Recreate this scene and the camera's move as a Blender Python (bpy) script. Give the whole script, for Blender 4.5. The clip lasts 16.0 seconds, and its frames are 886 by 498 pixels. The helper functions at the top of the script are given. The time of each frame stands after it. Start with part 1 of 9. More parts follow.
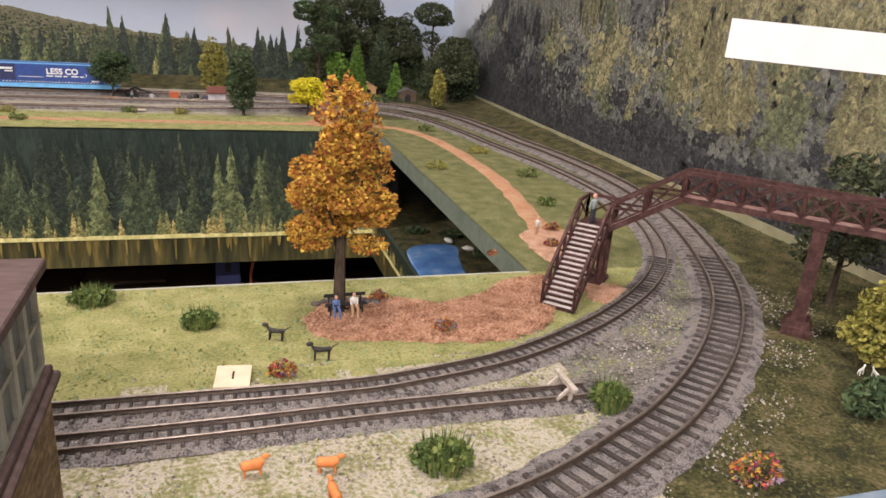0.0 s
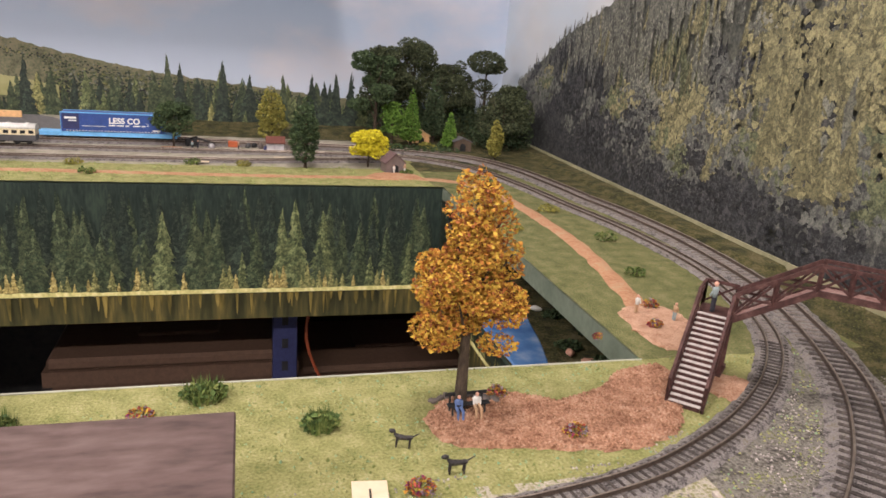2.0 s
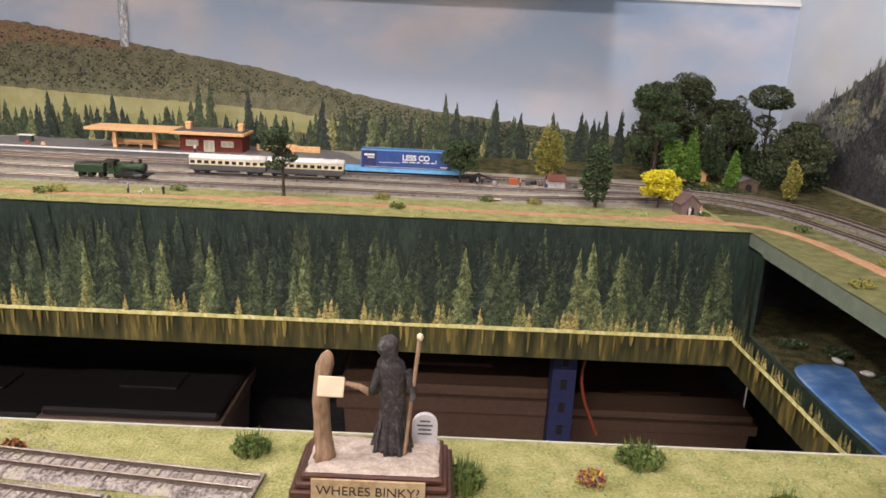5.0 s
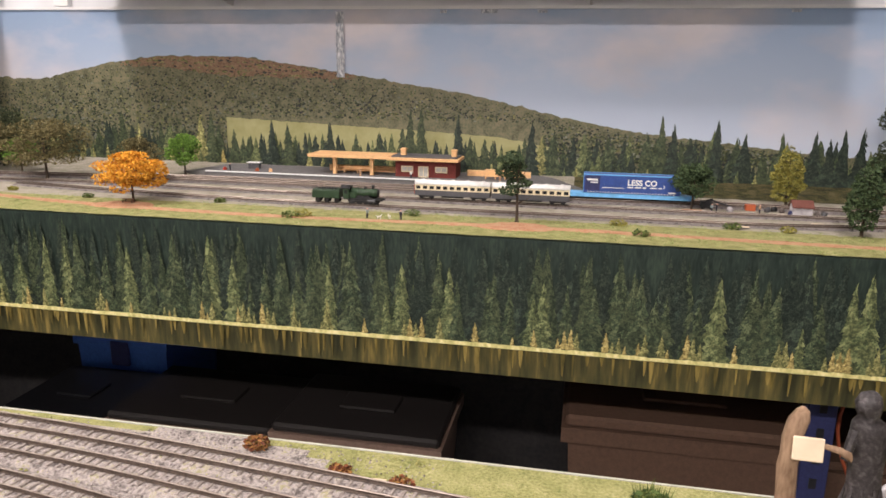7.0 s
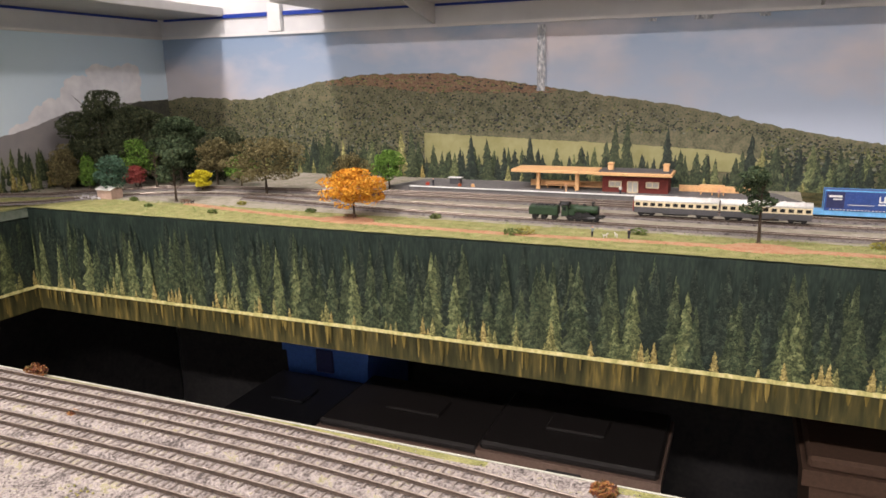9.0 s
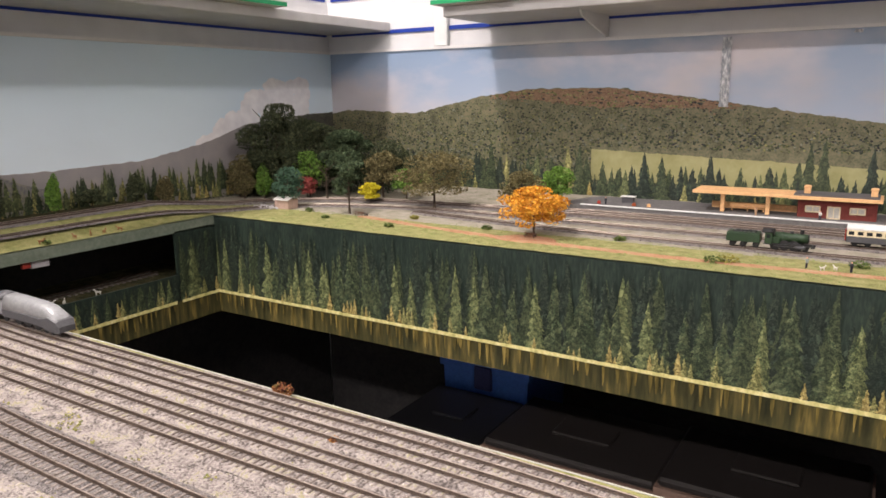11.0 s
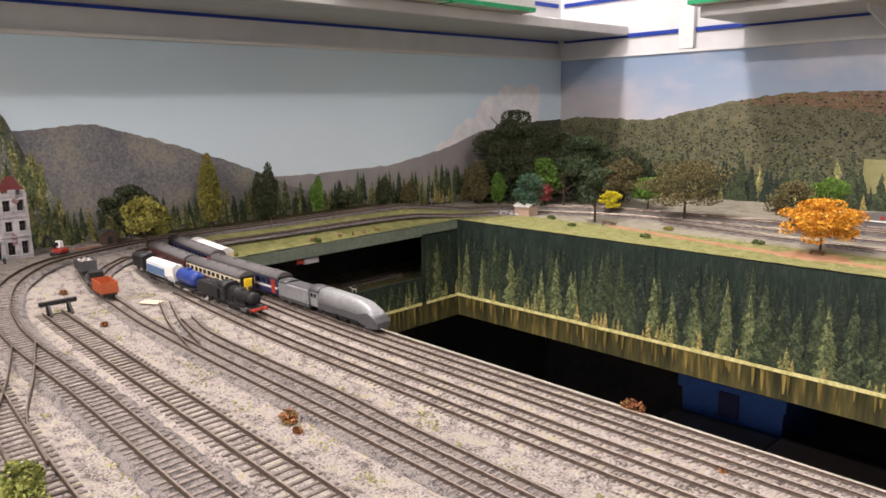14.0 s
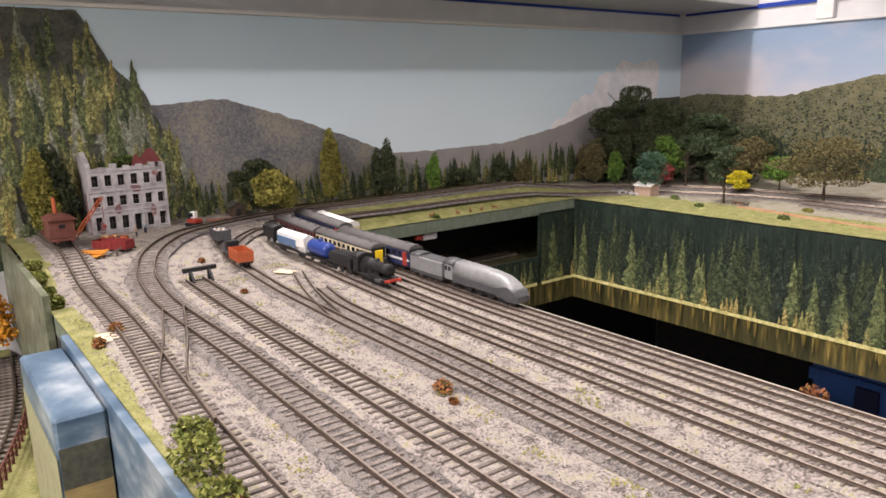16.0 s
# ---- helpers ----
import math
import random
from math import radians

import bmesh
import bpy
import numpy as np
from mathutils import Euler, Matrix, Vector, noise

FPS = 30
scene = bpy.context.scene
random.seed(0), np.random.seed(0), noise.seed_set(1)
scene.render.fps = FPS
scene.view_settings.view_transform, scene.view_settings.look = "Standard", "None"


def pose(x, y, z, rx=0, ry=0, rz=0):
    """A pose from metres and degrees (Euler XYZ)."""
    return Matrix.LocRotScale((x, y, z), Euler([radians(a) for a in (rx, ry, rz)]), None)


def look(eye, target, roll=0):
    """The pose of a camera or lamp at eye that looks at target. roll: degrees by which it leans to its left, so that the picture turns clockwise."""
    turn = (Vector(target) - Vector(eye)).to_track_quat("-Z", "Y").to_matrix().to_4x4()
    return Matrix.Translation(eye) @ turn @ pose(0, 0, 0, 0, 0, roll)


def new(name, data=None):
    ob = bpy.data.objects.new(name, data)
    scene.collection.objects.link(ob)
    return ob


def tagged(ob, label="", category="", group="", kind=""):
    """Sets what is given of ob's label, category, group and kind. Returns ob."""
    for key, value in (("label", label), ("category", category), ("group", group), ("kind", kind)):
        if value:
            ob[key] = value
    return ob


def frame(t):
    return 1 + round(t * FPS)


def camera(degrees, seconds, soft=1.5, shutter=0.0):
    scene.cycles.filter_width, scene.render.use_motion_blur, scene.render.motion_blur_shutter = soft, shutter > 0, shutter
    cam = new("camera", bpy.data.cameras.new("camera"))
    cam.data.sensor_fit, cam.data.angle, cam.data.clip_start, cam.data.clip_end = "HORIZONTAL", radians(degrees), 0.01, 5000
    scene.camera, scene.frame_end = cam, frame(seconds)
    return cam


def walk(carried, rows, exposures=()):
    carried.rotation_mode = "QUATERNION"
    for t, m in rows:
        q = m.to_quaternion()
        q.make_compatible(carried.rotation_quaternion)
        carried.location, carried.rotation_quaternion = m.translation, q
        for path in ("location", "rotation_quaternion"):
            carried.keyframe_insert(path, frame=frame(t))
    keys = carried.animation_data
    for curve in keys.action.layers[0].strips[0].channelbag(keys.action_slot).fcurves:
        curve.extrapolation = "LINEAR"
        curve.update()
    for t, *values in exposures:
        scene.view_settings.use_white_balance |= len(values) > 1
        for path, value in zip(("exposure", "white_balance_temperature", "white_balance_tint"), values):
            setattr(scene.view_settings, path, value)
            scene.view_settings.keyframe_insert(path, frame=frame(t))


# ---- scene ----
cam = camera(63.5, 16.0, soft=1.6)
PATH = [
    (0, (-0.0589, -0.3465, 1.1640), (0.5251, 1.4482, 0.5021), 4.20),
    (0.5, (-0.0641, -0.3342, 1.1778), (0.5262, 1.4649, 0.5338), 4.30),
    (1, (-0.0785, -0.3218, 1.1874), (0.5023, 1.4886, 0.5668), 4.30),
    (1.5, (-0.0938, -0.3123, 1.1880), (0.4693, 1.5110, 0.5891), 4.30),
    (2, (-0.1059, -0.3045, 1.1863), (0.4282, 1.5310, 0.5986), 4.40),
    (2.5, (-0.1150, -0.2996, 1.1875), (0.3823, 1.5493, 0.6093), 4.40),
    (3, (-0.1300, -0.2941, 1.1872), (0.3188, 1.5700, 0.6184), 4.30),
    (3.5, (-0.1473, -0.2901, 1.1823), (0.2288, 1.5924, 0.6210), 4.00),
    (4, (-0.1700, -0.2852, 1.1919), (0.1222, 1.6137, 0.6361), 3.90),
    (4.2, (-0.1798, -0.2819, 1.1885), (0.0528, 1.6254, 0.6331), 3.70),
    (6.3, (-0.3032, -0.2538, 1.1845), (-0.5327, 1.6710, 0.6919), 1.50),
    (6.5, (-0.3127, -0.2532, 1.1834), (-0.5717, 1.6688, 0.6944), 1.40),
    (7, (-0.3469, -0.2505, 1.1789), (-0.7176, 1.6546, 0.6962), 0.80),
    (7.5, (-0.3803, -0.2462, 1.1809), (-0.8855, 1.6294, 0.7048), 0.00),
    (8, (-0.4053, -0.2471, 1.1802), (-1.0084, 1.6012, 0.7110), -0.40),
    (8.5, (-0.4286, -0.2508, 1.1799), (-1.1155, 1.5702, 0.7193), -0.80),
    (9, (-0.4477, -0.2543, 1.1832), (-1.1997, 1.5424, 0.7289), -0.90),
    (9.2, (-0.4594, -0.2567, 1.1816), (-1.2434, 1.5273, 0.7317), -1.00),
    (11.5, (-0.5602, -0.2776, 1.1939), (-1.6743, 1.3303, 0.7772), -0.60),
    (12, (-0.5829, -0.2880, 1.1929), (-1.7760, 1.2642, 0.7840), -0.60),
    (12.5, (-0.6008, -0.2955, 1.1956), (-1.8514, 1.2123, 0.7925), -0.80),
    (13, (-0.6214, -0.3061, 1.1930), (-1.9321, 1.1523, 0.7992), -1.20),
    (13.5, (-0.6358, -0.3144, 1.1901), (-1.9991, 1.0964, 0.8016), -1.30),
    (14, (-0.6466, -0.3224, 1.1868), (-2.0567, 1.0416, 0.7976), -1.10),
    (14.5, (-0.6598, -0.3303, 1.1823), (-2.1208, 0.9766, 0.7853), -1.10),
    (15, (-0.6694, -0.3350, 1.1815), (-2.1701, 0.9234, 0.7760), -1.10),
    (15.5, (-0.6778, -0.3402, 1.1790), (-2.2131, 0.8723, 0.7634), -1.30),
    (16, (-0.6860, -0.3442, 1.1742), (-2.2520, 0.8248, 0.7485), -1.40),
]
walk(cam, [(t, look(eye, target, roll)) for t, eye, target, roll in PATH])

# ---- world and light ----
world = bpy.data.worlds.new("room_light")
scene.world = world
world.use_nodes = True
world.node_tree.nodes["Background"].inputs[0].default_value = (0.80, 0.88, 1.0, 1)
world.node_tree.nodes["Background"].inputs[1].default_value = 0.2
scene.view_settings.exposure = 0.0


def area_lamp(name, at, size_x, size_y, power, colour, aim):
    data = bpy.data.lights.new(name, "AREA")
    data.shape, data.size, data.size_y, data.energy, data.color = "RECTANGLE", size_x, size_y, power, colour
    ob = new(name, data)
    ob.matrix_world = look(at, aim)
    return ob


# two ceiling panels over the layout and an unseen fill lamp added over the aisle
WARM = (1.0, 0.895, 0.865)
for lamp_x, lamp_y, long_x, long_y, power in ((-1.47, 0.08, 0.16, 0.30, 27), (0.0, 0.06, 0.16, 0.30, 13.5), (-0.62, -1.75, 1.5, 0.12, 82)):
    area_lamp("ceiling_or_fill_light", (lamp_x, lamp_y, 2.40), long_x, long_y, power, WARM, (lamp_x, lamp_y + 0.0001, 0))



# ---- materials ----
def nodes_of(name):
    m = bpy.data.materials.new(name)
    m.use_nodes = True
    nt = m.node_tree
    return m, nt, nt.nodes["Principled BSDF"]


def lin(c):
    return (c[0], c[1], c[2], 1)


def mat(name, colours, scale=200.0, rough=0.8, metal=0.0, bump=0.3, depth=0.0006, stretch=(1, 1, 1), island=0.0, fine=3.0, spec=0.3, contrast=1.0, obj_random=0.0, coat=0.0):
    """Noise-mottled surface: the colours run along a ramp, at a coarse and a fine scale."""
    m, nt, b = nodes_of(name)
    L = nt.links.new
    co = nt.nodes.new("ShaderNodeTexCoord")
    mp = nt.nodes.new("ShaderNodeMapping")
    mp.inputs["Scale"].default_value = stretch
    L(co.outputs["Object"], mp.inputs["Vector"])
    n1 = nt.nodes.new("ShaderNodeTexNoise")
    n1.inputs["Scale"].default_value = scale
    n1.inputs["Detail"].default_value = 6
    n2 = nt.nodes.new("ShaderNodeTexNoise")
    n2.inputs["Scale"].default_value = scale * fine
    n2.inputs["Detail"].default_value = 4
    L(mp.outputs[0], n1.inputs["Vector"])
    L(mp.outputs[0], n2.inputs["Vector"])
    mix = nt.nodes.new("ShaderNodeMath")
    mix.operation = "ADD"
    L(n1.outputs["Fac"], mix.inputs[0])
    L(n2.outputs["Fac"], mix.inputs[1])
    cur = mix.outputs[0]
    rng = nt.nodes.new("ShaderNodeMapRange")
    rng.inputs[1].default_value, rng.inputs[2].default_value = 1.0 - 0.32 / contrast, 1.0 + 0.32 / contrast
    L(cur, rng.inputs[0])
    cur = rng.outputs[0]
    for amount, node_type, socket in ((island, "ShaderNodeNewGeometry", "Random Per Island"), (obj_random, "ShaderNodeObjectInfo", "Random")):
        if amount:
            g = nt.nodes.new(node_type)
            ma = nt.nodes.new("ShaderNodeMath")
            ma.operation = "MULTIPLY_ADD"
            ma.inputs[1].default_value = amount
            L(g.outputs[socket], ma.inputs[0])
            sb = nt.nodes.new("ShaderNodeMath")
            sb.operation = "SUBTRACT"
            sb.inputs[1].default_value = amount / 2
            L(cur, sb.inputs[0])
            L(sb.outputs[0], ma.inputs[2])
            cur = ma.outputs[0]
    ramp = nt.nodes.new("ShaderNodeValToRGB")
    el = ramp.color_ramp.elements
    for i, c in enumerate(colours):
        e = el[i] if i < 2 else el.new(1.0)
        e.color = lin(c)
    for i in range(len(colours)):
        el[i].position = i / max(1, len(colours) - 1)
    L(cur, ramp.inputs[0])
    L(ramp.outputs[0], b.inputs["Base Color"])
    b.inputs["Roughness"].default_value = rough
    b.inputs["Metallic"].default_value = metal
    b.inputs["Specular IOR Level"].default_value = spec
    b.inputs["Coat Weight"].default_value = coat
    if bump:
        bp = nt.nodes.new("ShaderNodeBump")
        bp.inputs["Strength"].default_value = bump
        bp.inputs["Distance"].default_value = depth
        L(mix.outputs[0], bp.inputs["Height"])
        L(bp.outputs[0], b.inputs["Normal"])
    return m


M_GRASS = mat("grass_scatter", [(0.12, 0.135, 0.042), (0.205, 0.205, 0.072), (0.275, 0.265, 0.105), (0.36, 0.33, 0.17)], 75, 0.95, bump=0.9, depth=0.0015, fine=9, contrast=1.0)
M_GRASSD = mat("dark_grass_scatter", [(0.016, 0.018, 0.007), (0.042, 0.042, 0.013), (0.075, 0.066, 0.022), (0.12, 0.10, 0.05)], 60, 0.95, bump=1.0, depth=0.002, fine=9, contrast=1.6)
M_GRASSM = mat("olive_grass_scatter", [(0.060, 0.072, 0.024), (0.11, 0.118, 0.042), (0.155, 0.150, 0.060), (0.22, 0.195, 0.10)], 75, 0.95, bump=0.9, depth=0.0015, fine=9, contrast=1.1)
M_CINDER = mat("cinder_and_moss", [(0.045, 0.040, 0.036), (0.115, 0.105, 0.085), (0.20, 0.182, 0.165), (0.13, 0.125, 0.06)], 60, 0.95, bump=1.0, depth=0.002, fine=8, contrast=1.3)
M_DRY = mat("dry_earth_grass", [(0.15, 0.15, 0.06), (0.24, 0.225, 0.12), (0.40, 0.355, 0.30), (0.22, 0.21, 0.10)], 45, 0.95, bump=0.9, depth=0.0015, fine=11, contrast=1.4)
M_BALLAST = mat("stone_ballast", [(0.045, 0.039, 0.037), (0.135, 0.120, 0.115), (0.27, 0.245, 0.235), (0.17, 0.15, 0.11)], 170, 0.95, bump=1.0, depth=0.002, fine=6, contrast=1.2)
M_YARD = mat("yard_ballast", [(0.085, 0.072, 0.066), (0.235, 0.205, 0.19), (0.36, 0.32, 0.297), (0.30, 0.275, 0.16)], 95, 0.95, bump=1.0, depth=0.0022, fine=6, contrast=1.3)
M_STONES = mat("loose_stones", [(0.10, 0.086, 0.08), (0.25, 0.22, 0.203), (0.40, 0.355, 0.33)], 300, 0.9, bump=0.3, island=0.9)
M_MULCH = mat("bark_chips", [(0.21, 0.098, 0.056), (0.38, 0.205, 0.128), (0.52, 0.325, 0.222)], 120, 0.95, bump=1.0, depth=0.002, fine=6, island=0.6)
M_PATH = mat("orange_earth_path", [(0.27, 0.13, 0.065), (0.40, 0.21, 0.12), (0.38, 0.27, 0.16)], 60, 0.95, bump=0.8, depth=0.001, fine=8)
M_RAIL = mat("rusty_rail", [(0.045, 0.033, 0.027), (0.12, 0.09, 0.07)], 300, 0.5, 0.4, bump=0.1)
M_RAILTOP = mat("worn_rail_top", [(0.22, 0.175, 0.145), (0.42, 0.36, 0.31)], 120, 0.42, 0.8, bump=0.05)
M_SLEEPER = mat("weathered_sleeper", [(0.09, 0.074, 0.065), (0.16, 0.136, 0.121), (0.25, 0.215, 0.195)], 250, 0.9, bump=0.5, obj_random=0.5)
M_SLEEPERD = mat("dark_tarred_sleeper", [(0.022, 0.018, 0.016), (0.055, 0.045, 0.040), (0.11, 0.092, 0.082)], 250, 0.85, bump=0.5, obj_random=0.4)
M_FARBED = mat("far_trackbed", [(0.17, 0.165, 0.095), (0.29, 0.265, 0.21), (0.37, 0.335, 0.28)], 60, 0.95, bump=0.8, depth=0.001, fine=8)
M_SLEEPERN = mat("dusty_brown_sleeper", [(0.12, 0.098, 0.084), (0.21, 0.178, 0.157), (0.31, 0.27, 0.245)], 250, 0.9, bump=0.5, obj_random=0.5)
M_WHITE = mat("white_painted_board", [(0.66, 0.66, 0.66), (0.76, 0.76, 0.75)], 20, 0.5, bump=0.05)
M_GREYBOARD = mat("board_edge_grey_green", [(0.11, 0.14, 0.10), (0.18, 0.21, 0.16)], 60, 0.8, bump=0.2)
# near-black that stands in for the deep shade under the boards
M_BLACK = mat("black_void_shade", [(0.016, 0.016, 0.017), (0.036, 0.033, 0.032)], 40, 0.8, bump=0.1)
M_FLOOR = mat("dark_carpet_floor", [(0.010, 0.009, 0.009), (0.028, 0.025, 0.023)], 60, 0.95, bump=0.4)
M_WOOD = mat("plain_softwood", [(0.36, 0.22, 0.11), (0.52, 0.36, 0.2)], 30, 0.7, bump=0.2, stretch=(1, 8, 8))
M_BRIDGE = mat("oxide_red_paint", [(0.026, 0.011, 0.010), (0.056, 0.023, 0.020), (0.10, 0.050, 0.044)], 150, 0.7, bump=0.4, depth=0.0004)
M_TREAD = mat("grey_stair_tread", [(0.36, 0.32, 0.30), (0.56, 0.51, 0.48)], 200, 0.8, bump=0.3)
M_BARK = mat("tree_bark", [(0.03, 0.022, 0.016), (0.09, 0.065, 0.045)], 300, 0.95, bump=0.8, stretch=(1, 1, 0.3))
M_CARD = mat("cream_card", [(0.58, 0.46, 0.32), (0.68, 0.56, 0.41)], 60, 0.8, bump=0.1)
M_INK = mat("dark_ink", [(0.02, 0.015, 0.01), (0.05, 0.04, 0.03)], 200, 0.8, bump=0)


def foliage(name, *colours):
    return mat(name, list(colours), 120, 0.85, bump=0, island=1.1, contrast=0.8)


F_AUTUMN = foliage("autumn_leaves", (0.20, 0.06, 0.02), (0.40, 0.15, 0.03), (0.52, 0.27, 0.04), (0.50, 0.34, 0.05), (0.36, 0.20, 0.03))
F_ORANGE = foliage("orange_leaves", (0.46, 0.16, 0.012), (0.66, 0.30, 0.025), (0.74, 0.42, 0.055))
F_YELLOW = foliage("yellow_leaves", (0.48, 0.40, 0.02), (0.74, 0.66, 0.04))
F_LIME = foliage("lime_leaves", (0.07, 0.15, 0.025), (0.18, 0.31, 0.05))
F_GREEN = foliage("green_leaves", (0.025, 0.045, 0.02), (0.075, 0.11, 0.045))
F_DARK = foliage("dark_leaves", (0.022, 0.032, 0.016), (0.055, 0.068, 0.032), (0.105, 0.118, 0.058))
F_PINE = foliage("pine_needles", (0.018, 0.036, 0.017), (0.050, 0.075, 0.034), (0.085, 0.115, 0.055))
F_OLIVE = foliage("olive_leaves", (0.07, 0.065, 0.025), (0.20, 0.165, 0.075))
F_YGREEN = foliage("yellow_green_leaves", (0.15, 0.15, 0.03), (0.33, 0.29, 0.07))
F_BUSH = foliage("bush_tufts", (0.04, 0.07, 0.018), (0.095, 0.14, 0.035), (0.17, 0.19, 0.055))
F_MOSS = foliage("moss_tufts", (0.06, 0.075, 0.014), (0.14, 0.16, 0.032), (0.26, 0.26, 0.07))
F_TEAL = foliage("bluish_leaves", (0.035, 0.075, 0.05), (0.075, 0.14, 0.085))
F_RED = foliage("red_leaves", (0.30, 0.05, 0.05), (0.46, 0.13, 0.11))
F_FLOWER = foliage("mixed_flowers", (0.16, 0.02, 0.07), (0.36, 0.07, 0.035), (0.45, 0.29, 0.035), (0.08, 0.10, 0.025), (0.28, 0.20, 0.27))
F_BROWNFL = foliage("brown_flowers", (0.10, 0.035, 0.022), (0.24, 0.085, 0.035), (0.34, 0.17, 0.05), (0.08, 0.065, 0.02))


# ---- building helpers ----
def mesh_of(name, bm, material):
    me = bpy.data.meshes.new(name)
    bm.normal_update()
    bm.to_mesh(me)
    bm.free()
    for m in material if isinstance(material, (list, tuple)) else [material]:
        me.materials.append(m)
    return me


def part(name, bm, material, parent, label="", kind=""):
    ob = new(name, mesh_of(name, bm, material))
    ob.parent = parent
    return tagged(ob, label, kind=kind)


def thing(name, label, category, at=(0, 0, 0), turn=0, group="", kind=""):
    ob = new(name)
    ob.empty_display_size = 0.01
    ob.matrix_world = pose(at[0], at[1], at[2], 0, 0, turn)
    return tagged(ob, label, category, group, kind)


def solo(name, bm, material, label, category, at=(0, 0, 0), turn=0, group="", kind=""):
    ob = new(name, mesh_of(name, bm, material))
    ob.matrix_world = pose(at[0], at[1], at[2], 0, 0, turn)
    return tagged(ob, label, category, group, kind)


def box(bm, x0, y0, z0, x1, y1, z1, bevel=0.0, m=None, mi=0):
    """A box between two corners, with an optional chamfer on all edges."""
    r = bmesh.ops.create_cube(bm, size=1.0)
    vs = r["verts"]
    mm = Matrix.Translation(((x0 + x1) / 2, (y0 + y1) / 2, (z0 + z1) / 2)) @ Matrix.Diagonal((abs(x1 - x0), abs(y1 - y0), abs(z1 - z0), 1))
    bmesh.ops.transform(bm, matrix=mm, verts=vs)
    faces = set(f for v in vs for f in v.link_faces)
    if bevel:
        g = bmesh.ops.bevel(bm, geom=list({e for v in vs for e in v.link_edges}), offset=bevel, segments=1, affect="EDGES")
        faces = set(g["faces"]) | {f for v in g["verts"] for f in v.link_faces}
        vs = list({v for f in faces for v in f.verts})
    if m is not None:
        bmesh.ops.transform(bm, matrix=m, verts=vs)
    for f in faces:
        if f.is_valid:
            f.material_index = mi
    return vs


def rod(bm, a, b, r0, r1=None, n=8, mi=0):
    """A round bar from a to b, tapering from r0 to r1."""
    a, b = Vector(a), Vector(b)
    d = b - a
    m = Matrix.Translation((a + b) / 2) @ d.to_track_quat("Z", "Y").to_matrix().to_4x4()
    r = bmesh.ops.create_cone(bm, cap_ends=True, segments=n, radius1=r0, radius2=r0 if r1 is None else r1, depth=d.length, matrix=m)
    for f in {f for v in r["verts"] for f in v.link_faces}:
        f.material_index = mi
    return r["verts"]


def beam(bm, a, b, w, h, mi=0):
    """A square bar from a to b, w wide and h high."""
    a, b = Vector(a), Vector(b)
    d = b - a
    side = d.cross(Vector((0, 0, 1)))
    side = side.normalized() if side.length > 1e-6 else Vector((1, 0, 0))
    up = side.cross(d).normalized()
    vs = [bm.verts.new(p + side * (sx * w / 2) + up * (sy * h / 2)) for p in (a, b) for sx, sy in ((-1, -1), (1, -1), (1, 1), (-1, 1))]
    for q in ((0, 1, 2, 3), (7, 6, 5, 4), (0, 4, 5, 1), (1, 5, 6, 2), (2, 6, 7, 3), (3, 7, 4, 0)):
        bm.faces.new([vs[i] for i in q]).material_index = mi


def blob(bm, at, r, seed=0, sub=2, squash=(1, 1, 1), rough=0.25, mi=0):
    res = bmesh.ops.create_icosphere(bm, subdivisions=sub, radius=1.0)
    for v in res["verts"]:
        k = 1 + rough * noise.noise(v.co * 2.2 + Vector((seed * 3.1, seed, 7)))
        v.co = Vector((at[0] + v.co.x * r * k * squash[0], at[1] + v.co.y * r * k * squash[1], at[2] + v.co.z * r * k * squash[2]))
    for f in {f for v in res["verts"] for f in v.link_faces}:
        f.material_index = mi
        f.smooth = True


def ground_patch(bm, outline, z, lift=0.0, rng=None, jag=0.0):
    """A flat irregular patch from an outline; its rim slopes down to the ground."""
    c = Vector((sum(p[0] for p in outline) / len(outline), sum(p[1] for p in outline) / len(outline), 0))
    pts = []
    n = len(outline)
    for i in range(n):
        p0, p1, p2, p3 = (Vector((*outline[(i + k) % n], 0)) for k in (-1, 0, 1, 2))
        for s in range(8):
            t = s / 8
            q = 0.5 * (2 * p1 + (p2 - p0) * t + (2 * p0 - 5 * p1 + 4 * p2 - p3) * t * t + (3 * p1 - p0 - 3 * p2 + p3) * t ** 3)
            if rng:
                q = q + Vector((rng.uniform(-jag, jag), rng.uniform(-jag, jag), 0))
            pts.append(q)
    outer = [bm.verts.new((q.x, q.y, z)) for q in pts]
    inner = [bm.verts.new((q.x + (c.x - q.x) * 0.06, q.y + (c.y - q.y) * 0.06, z + lift)) for q in pts]
    k = len(pts)
    for i in range(k):
        bm.faces.new((outer[i], outer[(i + 1) % k], inner[(i + 1) % k], inner[i]))
    bm.faces.new(inner)
    bmesh.ops.triangulate(bm, faces=[f for f in bm.faces if len(f.verts) > 4])


